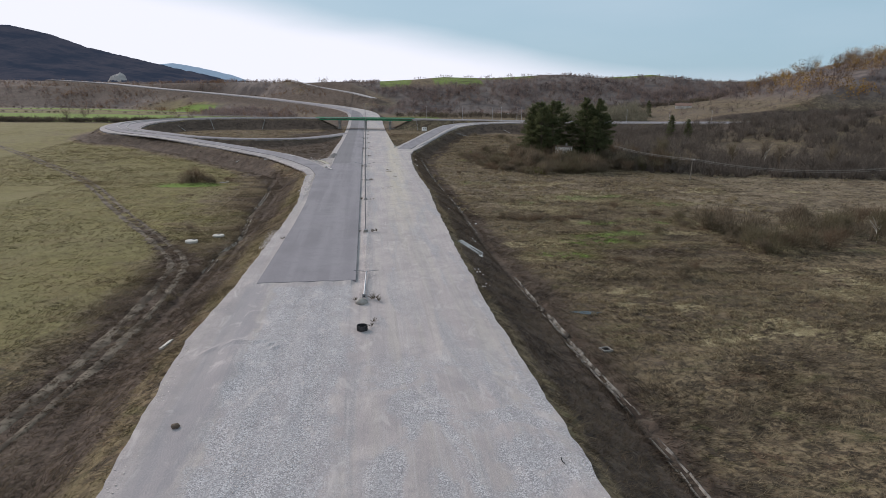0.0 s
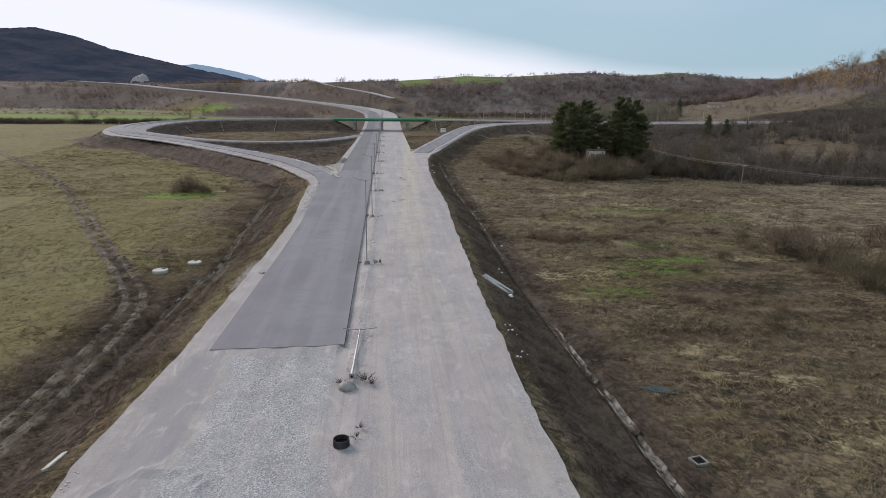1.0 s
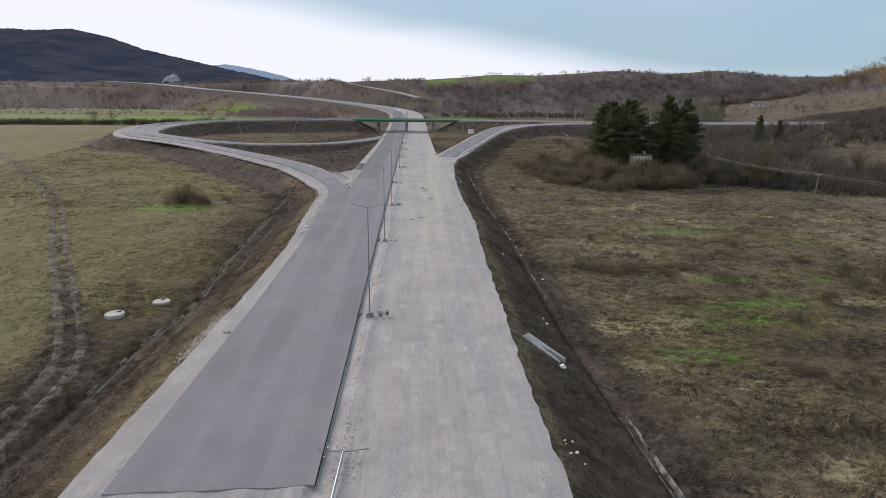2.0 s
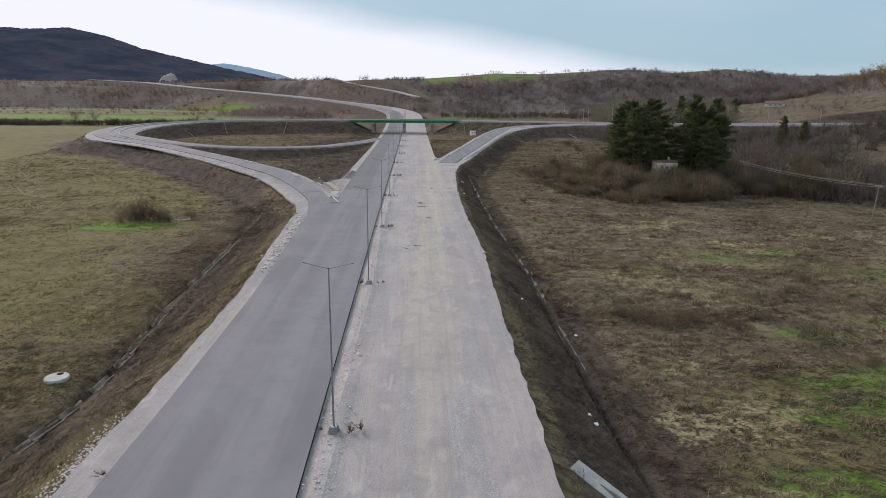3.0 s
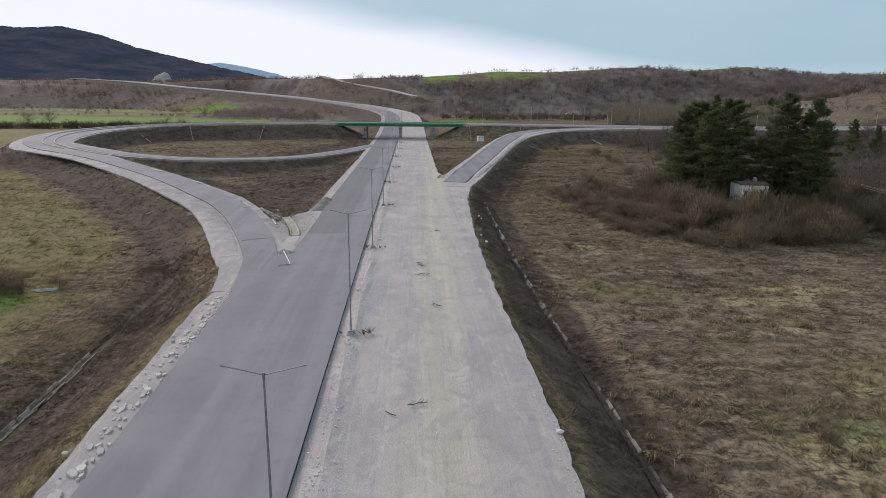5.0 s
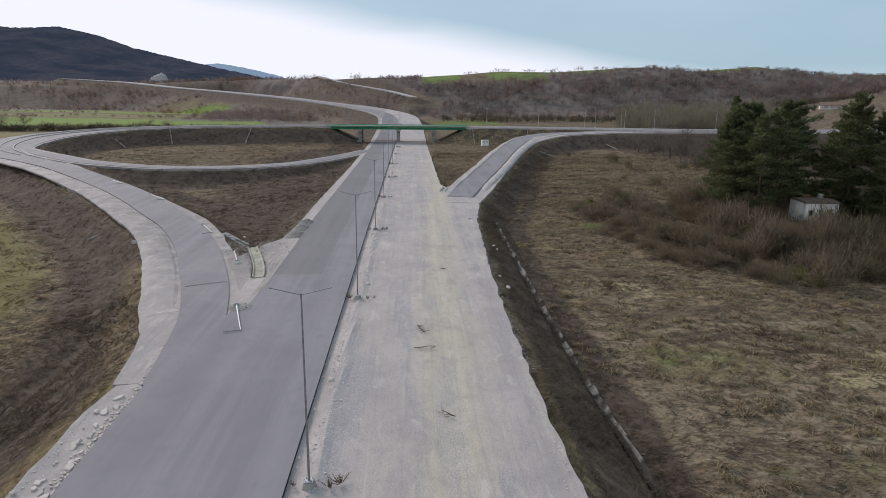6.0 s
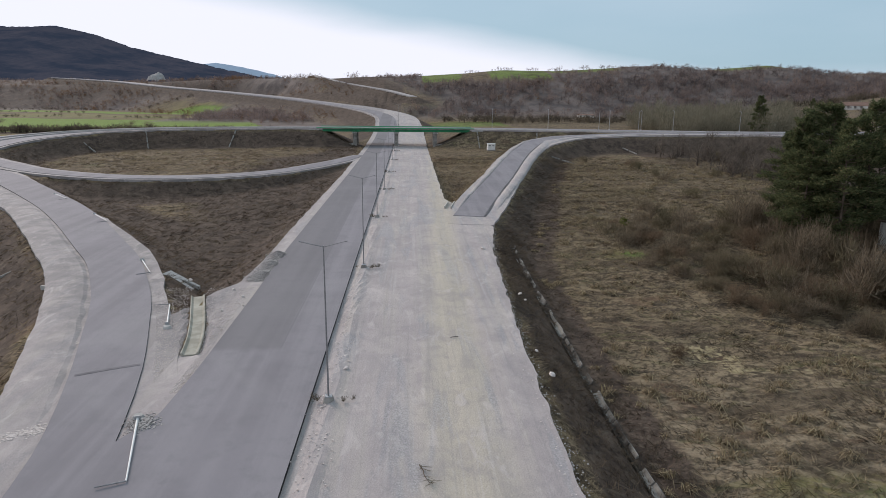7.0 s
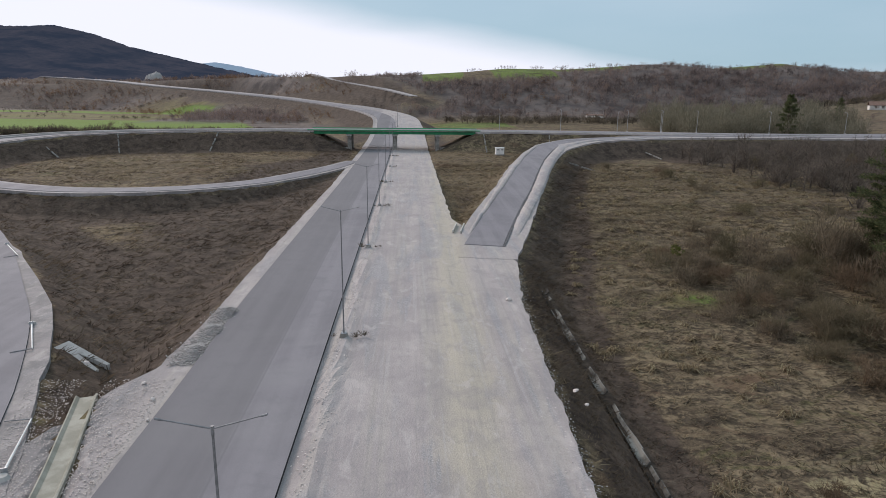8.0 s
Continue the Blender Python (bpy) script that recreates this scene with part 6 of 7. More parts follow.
for x, y, r in ((16.2, 87.0, 0.26), (16.1, 123.2, 0.13), (20.6, 117.5, 0.16), (17.0, 99.4, 0.14), (17.2, 98.3, 0.16)):
    crumpled(x, y, r, "crumpled white plastic bag lying on the dark bank")


def puddle(x, y, w, d, turn):
    n = 22
    v = [(w * math.cos(a) * (1 + 0.3 * math.sin(3 * a + x)), d * math.sin(a) * (1 + 0.25 * math.cos(2 * a + y)), 0) for a in [2 * math.pi * i / n for i in range(n)]]
    ob = new("puddle", mesh_of("puddle", v, [tuple(range(n))], WATER))
    ob.matrix_basis = pose(x, y, max(ground_at(x + a, y + b) for a in (-0.8, 0, 0.8) for b in (-0.8, 0, 0.8)) + 0.02, 0, 0, turn)
    return tagged(ob, "shallow puddle of still water in dark grass", "puddle", "puddles")


puddle(-37.3, 176.2, 1.5, 0.9, 20)
puddle(24.3, 65.2, 1.6, 0.5, -10)


def cable_scrap(x, y, turn, n):
    """A dropped length of dark hose on the gravel."""
    bm = bmesh.new()
    p = Vector((0, 0, 0.05))
    for i in range(n):
        q = p + Vector((0.12 * math.sin(i * 0.7), 0.2, 0))
        tube(bm, p, q, 0.03, 0.03, 6)
        p = q
    me = bpy.data.meshes.new("hose_scrap")
    bm.to_mesh(me)
    bm.free()
    me.materials.append(BLACK_EDGE)
    ob = new("hose_scrap", me)
    ob.matrix_basis = pose(x, y, 0.05, 0, 0, turn)
    return tagged(ob, "short dark scrap of hose on pale gravel", "hose")


cable_scrap(10.8, 30.4, 20, 3)
cable_scrap(3.9, 138.2, 70, 4)
cable_scrap(8.2, 192.0, -60, 3)
clod = new("earth_clod", SHAPES[0].copy())
clod.data.materials.clear()
clod.data.materials.append(BARK)
clod.matrix_basis = pose(-11.3, 36.5, 0.12) @ Matrix.Diagonal((0.32, 0.24, 0.2, 1))
tagged(clod, "dark clod of earth on pale gravel", "clod")


# ---- plants ----
def slivers(gen, at, way, length, width):
    """Thin triangles from each place along each way: twigs, blades and needles."""
    n = len(at)
    side = np.cross(way, gen.normal(size=(n, 3)))
    side /= np.linalg.norm(side, axis=1)[:, None] + 1e-9
    side *= (np.broadcast_to(width, n) / 2)[:, None]
    tip = at + way * np.broadcast_to(length, n)[:, None]
    v = np.stack([at - side, at + side, tip], 1).reshape(-1, 3)
    return v, np.arange(3 * n).reshape(-1, 3)


def unit(v):
    return v / (np.linalg.norm(v, axis=1)[:, None] + 1e-9)


def bare_bush(seed, height, radius, stems, twigs, width):
    """Stems that fan out from the root, each with many fine side twigs."""
    gen = np.random.default_rng(seed)
    az, lean = gen.uniform(0, 2 * np.pi, stems), gen.uniform(0.05, 1.0, stems)
    top = np.stack([np.cos(az) * radius * lean, np.sin(az) * radius * lean, height * (1.05 - 0.45 * lean ** 2) * gen.uniform(0.7, 1.1, stems)], 1)
    root = np.stack([np.cos(az) * radius * lean * 0.25, np.sin(az) * radius * lean * 0.25, np.zeros(stems)], 1)
    v, f = slivers(gen, root, unit(top - root), np.linalg.norm(top - root, axis=1), width * 2.4)
    k = gen.integers(0, stems, twigs)
    t = gen.uniform(0.18, 0.98, twigs)[:, None]
    at = root[k] + (top - root)[k] * t + gen.normal(0, radius * 0.05, (twigs, 3)) * [1, 1, 0.5]
    way = unit(unit(top - root)[k] * 0.5 + gen.normal(size=(twigs, 3)) * 0.9 + [0, 0, 0.2])
    v2, f2 = slivers(gen, at, way, gen.uniform(0.14, 0.38, twigs) * height * (1.15 - 0.6 * t[:, 0]), width * gen.uniform(0.5, 1.2, twigs))
    return np.vstack([v, v2]), np.vstack([f, f2 + len(v)])


def bare_tree(seed, height, radius, limbs, twigs, width, low=0.25):
    """Trunk, limbs and a loose crown of twigs as slivers; an uneven outline with gaps."""
    gen = np.random.default_rng(seed)
    n = 5
    az = gen.uniform(0, 2 * np.pi, limbs)
    z0 = gen.uniform(low, 0.7, limbs) * height
    reach = radius * gen.uniform(0.5, 1.05, limbs) * np.sqrt(np.clip(1.15 - z0 / height, 0.15, 1))
    a = np.stack([np.zeros(limbs), np.zeros(limbs), z0], 1)
    b = np.stack([np.cos(az) * reach, np.sin(az) * reach, np.minimum(height, z0 + height * gen.uniform(0.18, 0.42, limbs))], 1)
    v, f = slivers(gen, a, unit(b - a), np.linalg.norm(b - a, axis=1), width * 2.2)
    k = gen.integers(0, limbs, twigs)
    t = gen.uniform(0.25, 1.05, twigs)[:, None]
    at = a[k] + (b - a)[k] * t + gen.normal(0, radius * 0.1, (twigs, 3))
    way = unit(unit(b - a)[k] * 0.6 + gen.normal(size=(twigs, 3)) * 0.8 + [0, 0, 0.45])
    v2, f2 = slivers(gen, at, way, gen.uniform(0.07, 0.2, twigs) * height, width * gen.uniform(0.5, 1.3, twigs))
    tv, tf = slivers(gen, np.zeros((3, 3)), unit(np.array([[0.03, 0, 1], [-0.03, 0.02, 1], [0, -0.03, 1.0]])), height * 0.92, width * 4)
    return np.vstack([v, v2, tv]), np.vstack([f, f2 + len(v), tf + len(v) + len(v2)])


def leafage(seed, height, radius, count, size, low=0.2):
    """A crown of many small leaf clumps round uneven lobes."""
    gen = np.random.default_rng(seed)
    lobes = 9
    c = np.stack([gen.normal(0, radius * 0.45, lobes), gen.normal(0, radius * 0.45, lobes), gen.uniform(low + 0.1, 0.9, lobes) * height], 1)
    r = gen.uniform(0.25, 0.5, lobes) * radius
    k = gen.integers(0, lobes, count)
    d = unit(gen.normal(size=(count, 3)))
    at = c[k] + d * r[k][:, None] * gen.uniform(0.5, 1.05, count)[:, None]
    return slivers(gen, at, unit(gen.normal(size=(count, 3))), size * gen.uniform(0.6, 1.5, count), size * gen.uniform(0.5, 1.0, count))


def scatter(name, prototypes, places, material, label, category, kind="stuff"):
    """Joins turned and scaled copies of the prototypes at rows x, y, z, scale into one mesh."""
    gen = np.random.default_rng(len(places))
    vs, fs, n, tones = [], [], 0, []
    for x, y, z, s in places:
        v, f = prototypes[gen.integers(0, len(prototypes))]
        a = gen.uniform(0, 2 * np.pi)
        c, q = np.cos(a) * s, np.sin(a) * s
        sz = s * gen.uniform(0.8, 1.2)
        vs.append(np.stack([v[:, 0] * c - v[:, 1] * q + x, v[:, 0] * q + v[:, 1] * c + y, v[:, 2] * sz + z], 1))
        fs.append(f + n)
        n += len(v)
        tones.append(np.full(len(v), np.clip(gen.normal(0.5, 0.22) + 0.9 * float(rough(x, y, 22, 5)), 0, 1), np.float32))
    me = fast_mesh(name, np.vstack(vs), np.vstack(fs), material)
    me.attributes.new("tuft", "FLOAT", "POINT").data.foreach_set("value", np.concatenate(tones))
    return tagged(new(name, me), label, category, kind=kind)


def places_in(seed, count, box4, keep, scale=(0.7, 1.3), sink=0.1):
    gen = np.random.default_rng(seed)
    x, y = gen.uniform(box4[0], box4[1], count), gen.uniform(box4[2], box4[3], count)
    z, gap = land(x, y)
    ok = keep(x, y, gap, gen.uniform(0, 1, count))
    return np.stack([x, y, z - sink, gen.uniform(*scale, count)], 1)[ok]


def winter_crown(seed, height, radius, count, length=0.9, width=0.2):
    """A leafless tree seen from far: a trunk and a fan of fine twigs in an uneven egg-shaped crown."""
    gen = np.random.default_rng(seed)
    lobes = 6
    c = np.stack([gen.normal(0, radius * 0.34, lobes), gen.normal(0, radius * 0.34, lobes), gen.uniform(0.16, 0.68, lobes) * height], 1)
    k = gen.integers(0, lobes, count)
    d = unit(gen.normal(size=(count, 3)))
    at = c[k] + d * np.array([radius * 0.42, radius * 0.42, height * 0.26]) * gen.uniform(0.2, 1.0, count)[:, None]
    at[:, 2] = np.maximum(at[:, 2], 0.05)
    way = unit(d * [0.6, 0.6, 0.3] + gen.normal(0, 0.35, (count, 3)) + [0, 0, 0.75])
    v, f = slivers(gen, at, way, length * gen.uniform(0.5, 1.5, count), width * gen.uniform(0.6, 1.4, count))
    tv, tf = slivers(gen, np.zeros((2, 3)), unit(np.array([[0.04, 0, 1], [-0.02, 0.03, 1]])), height * 0.85, 0.3)
    return np.vstack([v, tv]), np.vstack([f, tf + len(v)])


# far woods on the slopes
PUFFS = [winter_crown(s + 300, 5.6, 4.2, 96) for s in range(8)]
FAR_TREES = PUFFS
LEAFY = [leafage(s, 6.0, 3.6, 110, 0.5, 0.02) for s in range(6)]


def hill_keep(x, y, gap, u):
    p = zones(x, y, gap)[2]
    return (p > 0.5) & (gap > 12) & (u < 0.62 + 1.6 * (wave(x, y, 30, 17) - 0.42))


hill = places_in(1, 9500, (-150, 640, 556, 735), lambda x, y, g, u: hill_keep(x, y, g, u) & (y < 728), (0.5, 1.5))
hill[:, 3] *= np.interp(hill[:, 1], [660, 700, 725], [1.0, 0.7, 0.5]) * np.where(hill[:, 1] < 612, 0.75, 1.0)
scatter("hill_woods", FAR_TREES, hill, WOODS, "bare brown winter woods covering the far hillside", "woods")
warm = places_in(2, 700, (40, 640, 566, 722), lambda x, y, g, u: hill_keep(x, y, g, u) & (wave(x, y, 38, 5) > 0.56), (0.5, 1.0))
scatter("autumn_woods", LEAFY, warm, make_leaves("russet_crowns", (0.11, 0.068, 0.048), (0.2, 0.12, 0.07), (0.24, 0.15, 0.06), True), "russet autumn trees among bare woods on the hillside", "woods")
west = places_in(3, 2700, (-900, -110, 850, 1090), lambda x, y, g, u: (g > 9) & (y > 850 + 0.04 * np.abs(x + 300)) & (u < 0.35 + 0.8 * wave(x, y, 70, 12)), (0.5, 1.2))
scatter("slope_woods", FAR_TREES, west, WOODS, "bare brown scrub on the western slopes", "woods")
west2 = places_in(33, 5200, (-560, -40, 560, 1000), lambda x, y, g, u: (g > 8) & (g < 75) & (distance_to(FAR_MAIN, x, y, 90)[0] < 75) & (wave(x, y, 34, 8) > 0.42), (0.35, 0.85))
scatter("autumn_scrub", LEAFY, west2, make_leaves("rusty_scrub", (0.12, 0.07, 0.045), (0.2, 0.115, 0.065), (0.24, 0.15, 0.06), True), "rusty brown scrub below the climbing motorway", "scrub")
east = places_in(4, 2600, (285, 660, 330, 660), lambda x, y, g, u: (zones(x, y, g)[2] > 0.4) & (u < 0.9), (0.9, 1.9))
gold = east[:, 0] > 0.61 * east[:, 1]
scatter("hill_woods", FAR_TREES, east[::2][~gold[::2]], WOODS, "bare brown woods where the eastern hill runs out", "woods")
scatter("autumn_hill_woods", LEAFY, east[::2][gold[::2]], ORANGE_WOODS, "orange and brown autumn woods on the eastern hill", "woods")
scatter("hill_woods", FAR_TREES, east[1::2], WOODS, "bare trees among autumn woods on the eastern hill", "woods")
SKYLINE = [(54, 0.5), (58, 0.6), (63, 0.5), (78, 0.5), (83, 0.7), (88, 0.75), (92, 0.6), (108, 0.6), (112, 0.75), (116, 0.6), (135, 1.0), (159, 1.1), (175, 0.9), (182, 0.8), (308, 0.6), (420, 0.7), (452, 0.6), (470, 0.8)]
plateau = places_in(5, 2600, (-60, 900, 704, 745), lambda x, y, g, u: (wave(x, y * 0.3, 38, 9) > 0.5) & ((x < 15) | (x > 415)), (0.2, 0.45))
plateau = np.vstack([plateau, [(x + 2.5 * i, 728.0 + i, ground_at(x + 2.5 * i, 728.0 + i), s * (0.9 if i else 1.0)) for x, s in SKYLINE for i in (0, 1)]])
slope = places_in(51, 330, (185, 330, 395, 600), lambda x, y, g, u: (g > 6) & (wave(x, y, 26, 78) + 0.004 * (x - 185) > 0.5), (0.4, 0.9))
scatter("slope_bushes", LEAFY, slope[::3], DARK_WOODS, "brown bushes on the eastern meadow slope", "bushes")
scatter("slope_bushes", PUFFS, slope[1::3], WOODS, "bare bushes on the eastern meadow slope", "bushes")
scatter("ridge_trees", PUFFS, plateau, WOODS, "small bare trees along the hill's ridge", "trees")
plain = places_in(7, 1500, (-2600, 300, 1150, 2900), lambda x, y, g, u: (wave(x, y, 210, 3) > 0.5), (0.9, 1.8))
scatter("plain_hedges", FAR_TREES, plain, WOODS, "hedges and copses on the far plain", "woods")

# scrub woods east of the pines, and the belt behind the cross road
MID_TREES = [bare_tree(s + 20, 6.6, 3.6, 18, 220, 0.095, 0.05) for s in range(6)]
BELT_TREES = [winter_crown(s + 700, 12.0, 5.0, 330, 1.3, 0.16) for s in range(6)]
MID_BUSH = [bare_bush(s + 40, 4.4, 3.4, 14, 140, 0.13) for s in range(5)]


scrub = places_in(8, 2800, (84, 330, 165, 372), lambda x, y, g, u: (thicket_edge(x, y) > 0) & (g > 5) & (u < 0.9) & ~((y > 240) & (y < 300) & (x > 150) & (wave(x, y, 60, 4) > 0.62)), (0.6, 1.15))
brake = places_in(88, 2000, (84, 330, 160, 225), lambda x, y, g, u: (thicket_edge(x, y) > -3) & (g > 5), (0.5, 0.95))
scatter("scrub_bushes", MID_BUSH, brake, SCRUB_TWIGS, "dense dark bushes along the edge of the scrub woods", "scrub")
scatter("scrub_woods", MID_TREES, scrub[::2], SCRUB_TWIGS, "dense bare grey-brown scrub woods beyond the field", "woods")
scatter("scrub_bushes", MID_BUSH, scrub[1::2], SCRUB_TWIGS, "tangled bare bushes under the scrub woods", "scrub")
belt = places_in(9, 900, (98, 330, 402, 520), lambda x, y, g, u: (g > 4) & (y - 400 < 130) & (u < 0.95) & (x > 114 + 0.12 * (y - 400)) & (x < 182 + 0.3 * (y - 400)), (0.8, 1.35))
scatter("tree_belt", BELT_TREES, belt, make_twigs("grey_green_twigs", (0.13, 0.12, 0.085), (0.26, 0.235, 0.175)), "belt of bare grey-green trees behind the raised road", "woods")
HEDGE = [winter_crown(s + 500, 3.4, 3.2, 110, 0.7, 0.13) for s in range(6)]
hedge = places_in(10, 5200, (-330, -60, 425, 480), lambda x, y, g, u: (np.abs(y - (450 + 0.1 * (x + 160))) < 6) & (g > 8), (0.5, 1.3))
scatter("field_hedge", HEDGE, hedge, DARK_WOODS, "bare brown hedge along the green fields", "hedge")
hedge2 = places_in(12, 5000, (-500, -70, 560, 860), lambda x, y, g, u: (np.abs(((y + 0.12 * x) % 92) - 46) < 3.5) & (g > 10) & (wave(x, y, 80, 2) > 0.35), (0.5, 1.0))
scatter("field_hedge", HEDGE, hedge2, DARK_WOODS, "broken hedges between the valley's green fields", "hedge")
verge = places_in(13, 5200, (-140, 330, 440, 600), lambda x, y, g, u: (x > 25) & (np.abs(y - 541 - 0.05 * x - 14 * rough(x, y, 60, 3)) < 15) & (g > 5) & (wave(x, y, 14, 6) > 0.3), (0.5, 1.5))
scatter("field_hedge", HEDGE, verge, DARK_WOODS, "bare bushes along the foot of the hill", "hedge")


# ---- pine trees ----
def build_pine(seed, height, radius, low, blunt):
    """A pine with a bent trunk, long uneven limbs in loose whorls and flat pads of needles towards their ends."""
    gen = np.random.default_rng(seed)
    tree = empty("pine_tree", 0, 0, 0)
    bm = bmesh.new()
    bend = [Vector((0.3 * math.sin(i * 0.9 + seed), 0.25 * math.cos(i * 1.1 + seed), height * i / 6)) for i in range(7)]
    for i in range(6):
        tube(bm, bend[i], bend[i + 1], 0.27 * (1 - i / 6.6), 0.27 * (1 - (i + 1) / 6.6), 9, False)
    part("trunk", bm, BARK, tree, "grey-brown bark")
    bv, bf, nv, nf, n1, n2 = [], [], [], [], 0, 0
    lop, z = gen.uniform(0, 6.28), low * height
    while z < height * 0.99:
        t = (z - low * height) / (height * (1 - low))
        shape = (1 - t ** blunt) ** 0.7 * (0.62 + 0.38 * min(1.0, t * 3.5)) + 0.1
        for j in range(int(gen.integers(4, 7))):
            az = gen.uniform(0, 2 * np.pi)
            reach = radius * shape * gen.uniform(0.6, 1.2) * (0.85 + 0.25 * math.sin(az - lop) + 0.15 * math.sin(2 * az + z * 0.5))
            rise = gen.uniform(-0.2, 0.18) + 0.5 * t ** 2
            a = np.array([0, 0, z + gen.uniform(-0.35, 0.35)])
            d = unit(np.array([[np.cos(az), np.sin(az), rise]]))[0]
            v, f = slivers(gen, a[None], d[None], reach, 0.13)
            bv.append(v), bf.append(f + n1)
            n1 += len(v)
            k = int(20 + 46 * reach)
            s = gen.uniform(0.12, 1.0, k) ** 0.65
            across = np.array([-d[1], d[0], 0])
            at = a + d * (s * reach)[:, None] + across * (gen.normal(0, 0.2, k) * reach * (1.15 - 0.55 * s))[:, None] + np.array([0, 0, 1]) * gen.normal(0.08, 0.2, k)[:, None]
            way = unit(d * 0.7 + across * gen.normal(0, 0.8, k)[:, None] + gen.normal(0, 0.35, (k, 3)) + [0, 0, 0.3])
            v, f = slivers(gen, at, way, gen.uniform(0.26, 0.6, k), gen.uniform(0.1, 0.24, k))
            nv.append(v), nf.append(f + n2)
            n2 += len(v)
        z += gen.uniform(0.55, 1.05) * (1.0 if t < 0.8 else 0.6)
    part("branches", fast_mesh("branches", np.vstack(bv), np.vstack(bf), BARK), None, tree)
    part("crown", fast_mesh("crown", np.vstack(nv), np.vstack(nf), NEEDLES), None, tree, "dense dark green needles")
    return tagged(tree, "tall dark green pine with an uneven layered crown", "pine tree", "pines round the white house")


PINES = [build_pine(0, 20.6, 4.9, 0.3, 2.6), build_pine(1, 20.2, 5.0, 0.22, 2.3), build_pine(2, 21.2, 4.9, 0.12, 1.8)]
PINE_AT = [(66.8, 228.5, 1.03), (62.0, 226.0, 0.95), (83.5, 226.5, 1.02), (64.2, 233.5, 1.0), (60.0, 230.5, 0.8), (79.0, 228.0, 1.06), (71.8, 233.0, 0.82), (74.2, 227.8, 0.72), (60.5, 234, 0.9), (82, 233, 0.96), (87, 229.5, 0.84), (80.5, 221.5, 0.78), (61.5, 238.0, 0.8), (67.5, 238, 0.9)]
for i, (x, y, s) in enumerate(PINE_AT):
    src = PINES[i % 3]
    m = pose(x, y, ground_at(x, y) - 0.2, 0, 0, i * 67)
    ob = src if i < 3 else copy_thing(src, m)
    ob.matrix_basis = m @ Matrix.Diagonal((s, s, s, 1))
spruce = [(155, 317, 0.6), (165, 319, 0.5), (150.5, 411, 0.9), (210, 470, 0.6)]
for i, (x, y, s) in enumerate(spruce):
    m = pose(x, y, ground_at(x, y) - 0.2, 0, 0, i * 50)
    ob = copy_thing(PINES[2], m)
    ob.matrix_basis = m @ Matrix.Diagonal((s, s, s, 1))
    tagged(ob, "single dark green spruce above the bare scrub", "spruce", "spruces in the scrub")


# ---- bushes that stand alone or front the pines ----
def build_bush(name, seed, height, radius, stems, twigs, width, material, label, group):
    v, f = bare_bush(seed, height * 0.8, radius * 0.75, stems // 3, twigs // 3, width * 0.55)
    v2, f2 = winter_crown(seed, height, radius, twigs, 0.5, width)
    v, f = np.vstack([v, v2]), np.vstack([f, f2 + len(v)])
    bush = new(name, fast_mesh(name, v, f, material))
    return tagged(bush, label, "bush", group)


FRONT = [build_bush("bare_bush", 60 + s, 3.2, 3.0, 34, 780, 0.058, TWIGS if s else WARM_TWIGS, "tangled bare brown bush in the thicket before the pines", "thicket before the pines") for s in range(5)]
spots, gen = [], np.random.default_rng(77)
while len(spots) < 275:
    x, y = gen.uniform(36, 104), gen.uniform(188, 262)
    front = np.interp(x, [36, 42, 48, 56, 70, 84, 104], [226, 205, 199, 197, 199, 203, 200])
    back = np.interp(x, [36, 60, 104], [250, 246, 236])
    if front < y < back and not (66 < x < 80 and 218 < y < 227) and gen.uniform() < (1.0 if y < front + 22 else 0.6):
        spots.append((x, y))
for i, (x, y) in enumerate(spots):
    src = FRONT[i % 5]
    s = gen.uniform(0.6, 1.5) * (0.7 if x < 46 else 1.0) * (1.2 if x > 56 else 1.0)
    m = pose(x, y, ground_at(x, y) - 0.1, 0, 0, gen.uniform(0, 360))
    ob = src if i < 5 else copy_thing(src, m)
    ob.matrix_basis = m @ Matrix.Diagonal((s, s, s * gen.uniform(0.8, 1.2 if x < 52 else 1.8), 1))

SCREEN = [(61.5, 213, 1.7), (64, 215.5, 1.75), (66, 213.5, 1.6), (68.2, 215.8, 1.7), (70.6, 214, 1.65), (73, 216, 1.8), (75.5, 214.5, 1.7), (77.5, 217, 1.8), (63, 218, 1.6), (66.5, 218.2, 1.45)]
for i, (x, y, s) in enumerate(SCREEN):
    m = pose(x, y, ground_at(x, y) - 0.1, 0, 0, i * 83)
    ob = copy_thing(FRONT[(1, 4, 2, 3, 0)[i % 5]], m)
    ob.matrix_basis = m @ Matrix.Diagonal((s * 0.8, s * 0.8, s, 1))

LONE = [(-44.3, 175.5, 1.5), (-44.9, 175.0, 1.3), (-46.0, 176.5, 1.2), (-41.5, 176.0, 0.8), (-39.5, 175.0, 0.6), (-36.0, 176.5, 0.6), (-41.0, 177.8, 0.7), (-47.5, 173.5, 0.65),
        (65.5, 217.5, 1.5), (70.5, 218, 1.45), (67.9, 217.2, 1.35), (30, 122.5, 0.75), (33, 121.5, 0.6), (27, 123.5, 0.6), (43, 79.5, 0.8), (29.0, 196.8, 0.5), (38.5, 246, 0.6), (45, 252, 0.9), (49, 262, 0.9),
        (33, 141, 0.5), (55, 136, 0.6), (-30.5, 116, 0.4), (-22.5, 74, 0.35), (-52, 200, 0.4), (52, 108, 0.7)]
gen = np.random.default_rng(31)
